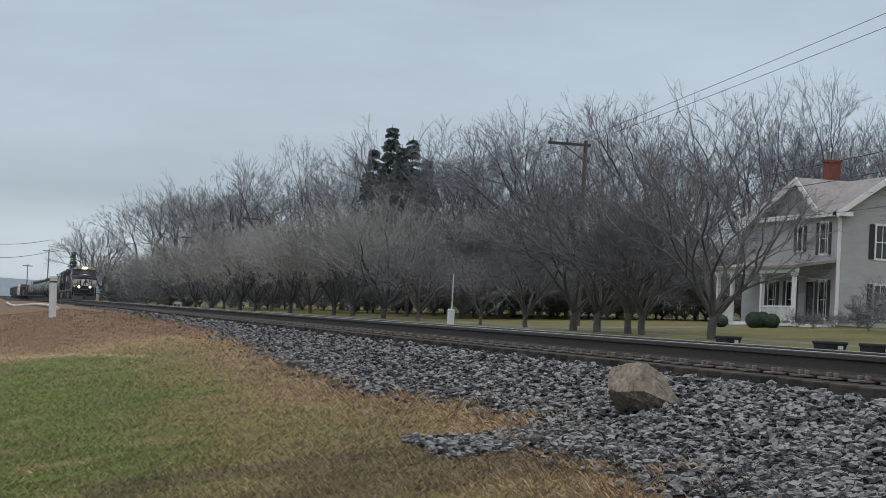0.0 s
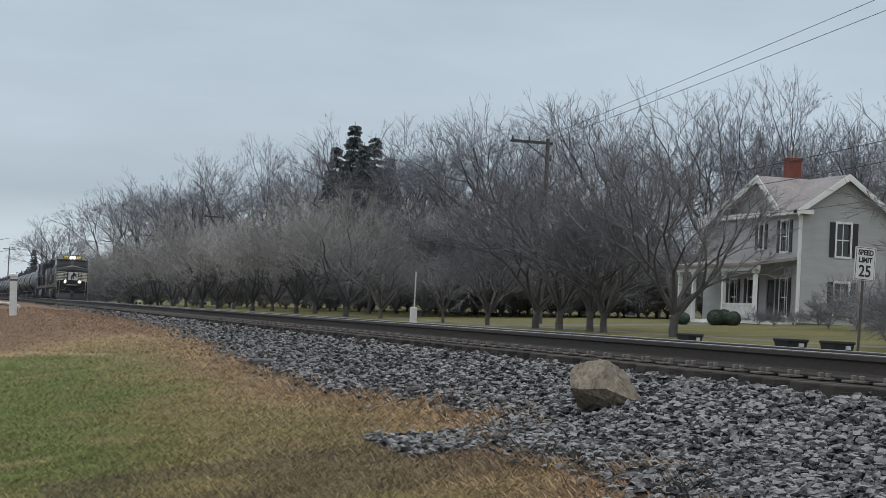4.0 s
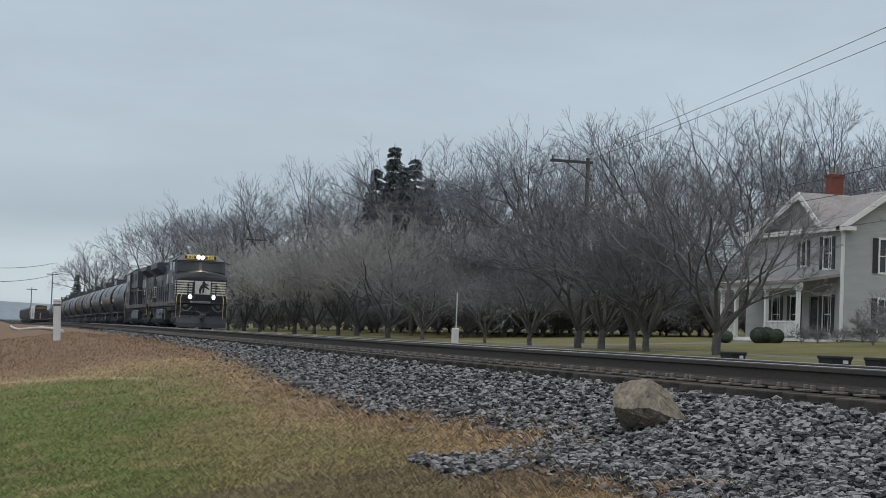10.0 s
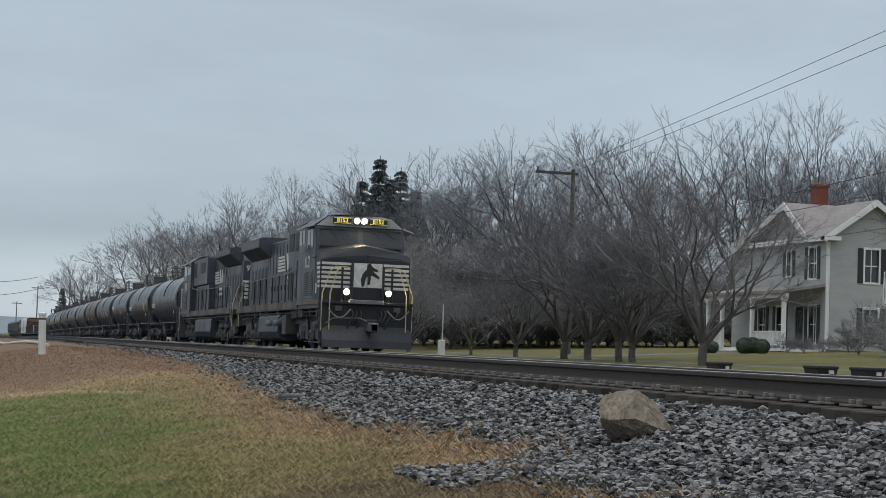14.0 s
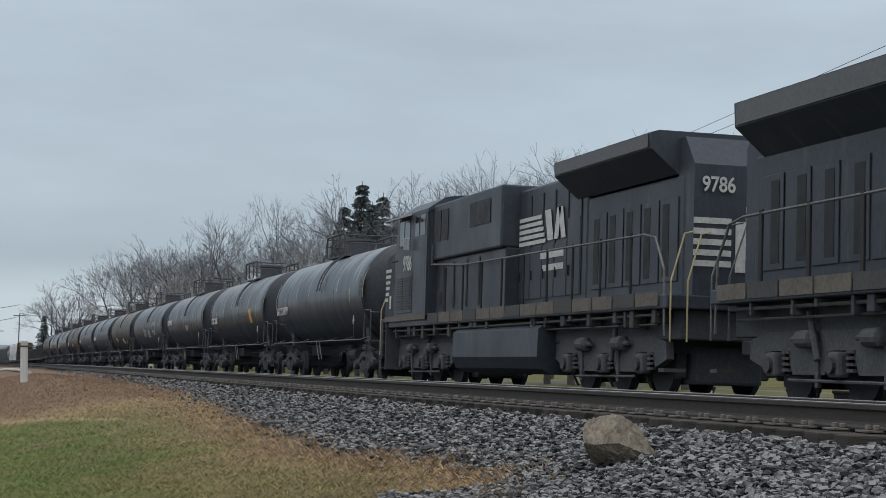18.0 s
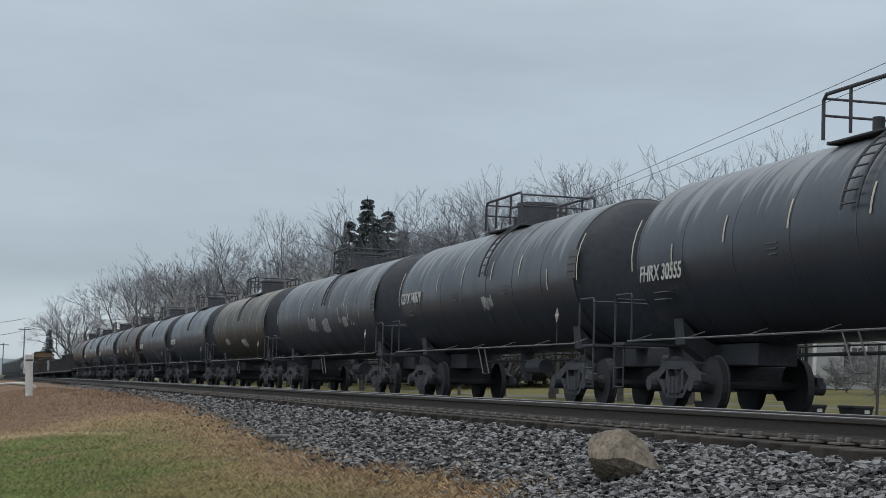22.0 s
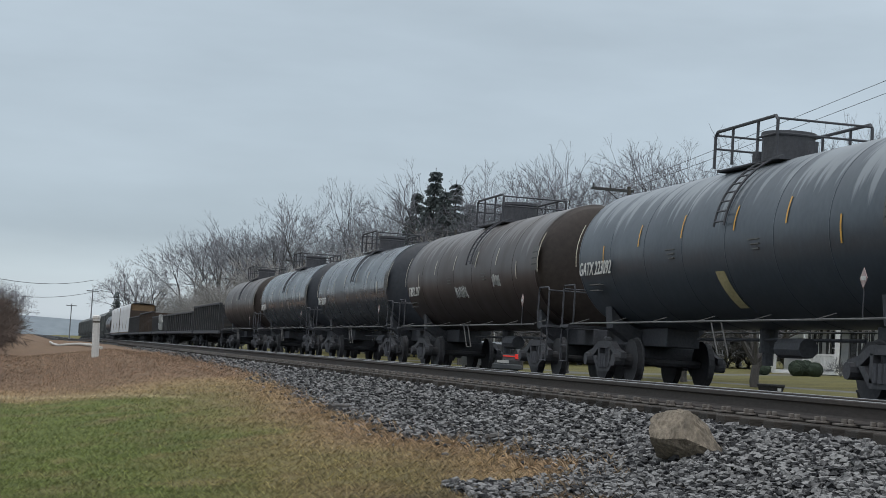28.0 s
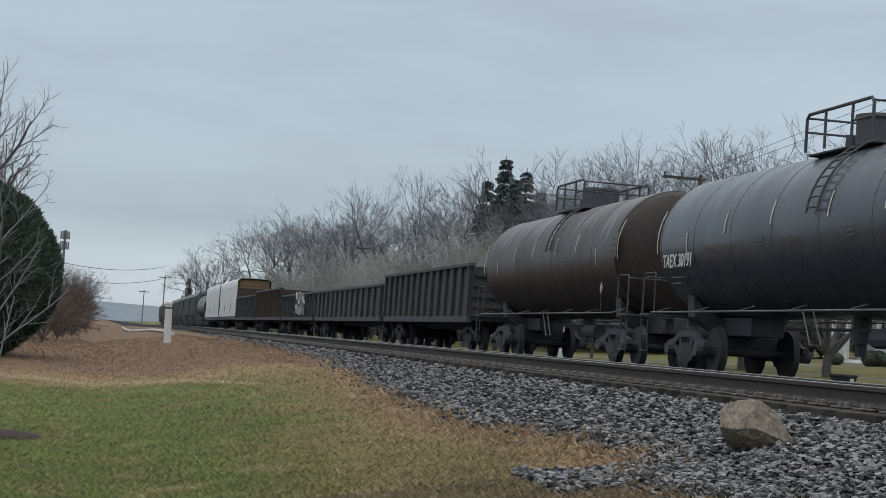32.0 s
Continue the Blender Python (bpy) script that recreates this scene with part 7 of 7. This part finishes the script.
# porch along the track side
PD = 2.1
part("porch_floor", box(B(), -PD, -0.04, 0.3, 9.6, 0.30, 0.45), M_TRIM, house)
part("porch_skirt", box(B(), -PD + 0.1, -0.04, 0.4, 9.5, -0.6, 0.30), M_STONE, house)
bm = prism(B(), [(0.0, 3.70), (-PD - 0.3, 3.28), (-PD - 0.3, 3.14), (0.0, 3.55)], "y", 0.0, 9.9)
part("porch_roof", bm, M_ROOF, house)
part("porch_beam", box(B(), -PD - 0.1, -PD + 0.12, 0.1, 9.8, 2.92, 3.16), M_TRIM, house)
for y in (0.4, 4.0, 7.7, 9.5):
    col = part("porch_column", box(B(), -PD - 0.06, -PD + 0.12, y - 0.1, y + 0.1, 0.45, 2.92, 0.01), M_TRIM, house)
    part("column_cap", box(B(), -PD - 0.1, -PD + 0.16, y - 0.14, y + 0.14, 2.8, 2.92), M_TRIM, col)
for y0, y1 in ((0.5, 3.9), (7.8, 9.4)):
    part("top_rail", box(B(), -PD, -PD + 0.07, y0, y1, 1.22, 1.30), M_TRIM, house)
    part("bottom_rail", box(B(), -PD, -PD + 0.07, y0, y1, 0.55, 0.62), M_TRIM, house)
    n = int((y1 - y0) / 0.14)
    for k in range(n):
        y = y0 + (k + 0.5) * (y1 - y0) / n
        part("baluster", box(B(), -PD + 0.01, -PD + 0.05, y - 0.025, y + 0.025, 0.62, 1.22), M_TRIM, house)
for k in range(4):
    part("porch_step", box(B(), -PD - 0.3 * (k + 1), -PD - 0.3 * k, 5.4, 7.2, -0.6, 0.30 - 0.18 * k), M_TRIM, house)
# round bushes at the porch
globe = clipped_evergreen(8, 0.85, 0.8, 2600, 0.1)
for az, r, s in ((24.75, 84.5, 0.5), (25.3, 84, 0.45), (23.7, 86, 0.42), (25.0, 85.5, 0.5)):
    x, y = bearing(az, r=r)
    grow_at(globe, x, y, s, az * 77, "round_bush", "clipped round dark evergreen bush before the porch", "bush", "bushes at the porch")
for az, r in ((26.1, 84), (26.6, 83), (27.3, 85), (28.0, 84)):
    x, y = bearing(az, r=r)
    grow_at(brush[0], x, y, 0.32, az * 55, "shrub", "low leafless brown shrub at the house wall", "bush")


# ---- the car on the street ----
M_CAR = surf("silver_car_paint", (0.10, 0.11, 0.12), (0.15, 0.16, 0.17), 0.3, 0.3, 1, 0)
M_TAIL = glow("red_tail_light", (0.8, 0.05, 0.04), 0.3)
M_TYRE = surf("black_tyre", (0.01, 0.01, 0.01), (0.02, 0.02, 0.02), 0.8, 0, 5, 0)


def motor_car(paint, tail, label):
    """A small hatchback, its middle at the origin, its tail towards -y."""
    car = thing("car", Matrix(), label, "car")
    side = [(-2.05, 0.35), (-2.1, 0.75), (-2.0, 1.0), (-1.75, 1.42), (-0.3, 1.52), (0.4, 1.42), (1.15, 1.0), (1.95, 0.85), (2.1, 0.6), (2.05, 0.3)]
    bm = prism(B(), side, "x", -0.87, 0.87)
    bmesh.ops.bevel(bm, geom=[e for e in bm.edges if abs(e.verts[0].co.x - e.verts[1].co.x) < 1e-4], offset=0.10, segments=2, affect="EDGES")
    body = part("body", bm, paint, car)
    bm = B()
    vs = [bm.verts.new(p) for p in ((-0.68, -2.02, 1.04), (0.68, -2.02, 1.04), (0.6, -1.8, 1.40), (-0.6, -1.8, 1.40))]
    bmesh.ops.solidify(bm, geom=[bm.faces.new(vs)], thickness=0.03)
    part("rear_window", bm, M_PANE, body)
    for s in (-1, 1):
        part("tail_light", box(B(), min(s * 0.55, s * 0.88), max(s * 0.55, s * 0.88), -2.14, -1.9, 0.82, 1.02, 0.02), tail, body, "tail light")
        bm = prism(B(), [(-1.5, 1.02), (-1.45, 1.36), (-0.3, 1.44), (0.3, 1.36), (0.9, 1.02)], "x", s * 0.872, s * 0.882)
        part("side_window", bm, M_PANE, body)
        for y in (-1.3, 1.3):
            w = part("wheel", rod(B(), ((s * 0.66, y, 0.31), (s * 0.86, y, 0.31)), 0.31, 20), M_TYRE, car)
            part("rim", rod(B(), ((s * 0.85, y, 0.31), (s * 0.875, y, 0.31)), 0.19, 14), M_GRAB, w)
    part("red_strip", box(B(), -0.55, 0.55, -2.13, -2.08, 0.9, 0.95), tail, body)
    part("plate_bar", box(B(), -0.26, 0.26, -2.13, -2.09, 0.62, 0.74), M_WHITE, body)
    part("bumper", box(B(), -0.85, 0.85, -2.16, -2.0, 0.35, 0.58, 0.04), paint, body)
    return car


street_car = motor_car(M_CAR, M_TAIL, "grey hatchback with glowing red tail lights on the street")
M_UNLIT = surf("unlit_red_lens", (0.10, 0.02, 0.02), (0.16, 0.03, 0.03), 0.3, 0, 4, 0)
for az, r, turn in ((5.95, 300, 8), (8.0, 300, 14)):
    x, y = bearing(az, r=r)
    pc = motor_car(M_WHITE, M_UNLIT, "white parked car among the street trees")
    pc.matrix_basis = pose(x, y, land(x, y) + 0.02, 0, 0, turn)


# ---- what moves ----
# seconds and metres that the train has run, 0 at 16 s
RUN = ((0, -200.6), (1, -188.4), (2, -176.1), (3, -163.8), (4.5, -145.3), (6, -126.5), (7, -114.0), (8, -101.5), (9, -89.0), (10, -76.6), (11, -64.1), (12, -51.5), (13, -38.6),
       (14.2, -23.2), (15.5, -6.5), (16, 0.0), (17, 13.05), (18, 26.5), (19, 39.6), (20, 52.2), (21, 65.1), (22, 78.1), (23, 91.3), (24, 104.75), (25.5, 124.6), (27, 144.4), (28, 157.6),
       (29, 170.8), (30, 184.0), (31, 197.1), (32, 210.1))


def motions():
    for ob, start, turned, length in FLEET:
        rows = []
        for t, run in RUN:
            a, b = start - run, start + length - run
            za, zb = MAIN_TOP + dip(a), MAIN_TOP + dip(b)
            slope = math.degrees(math.atan2(zb - za, length))
            rows.append((t, pose(MAIN_X, b, zb, -slope, 0, 180) if turned else pose(MAIN_X, a, za, slope)))
        walk(ob, rows)
    # the car drives away along the street
    walk(street_car, [(t, pose(20.1, y, land(20.1, max(y, -200)) + 0.01)) for t, y in ((0, -214), (8, -131), (16, -47), (22, 15), (24.5, 41.5), (27, 67), (28, 75.5), (30, 93), (32, 110))])


motions()
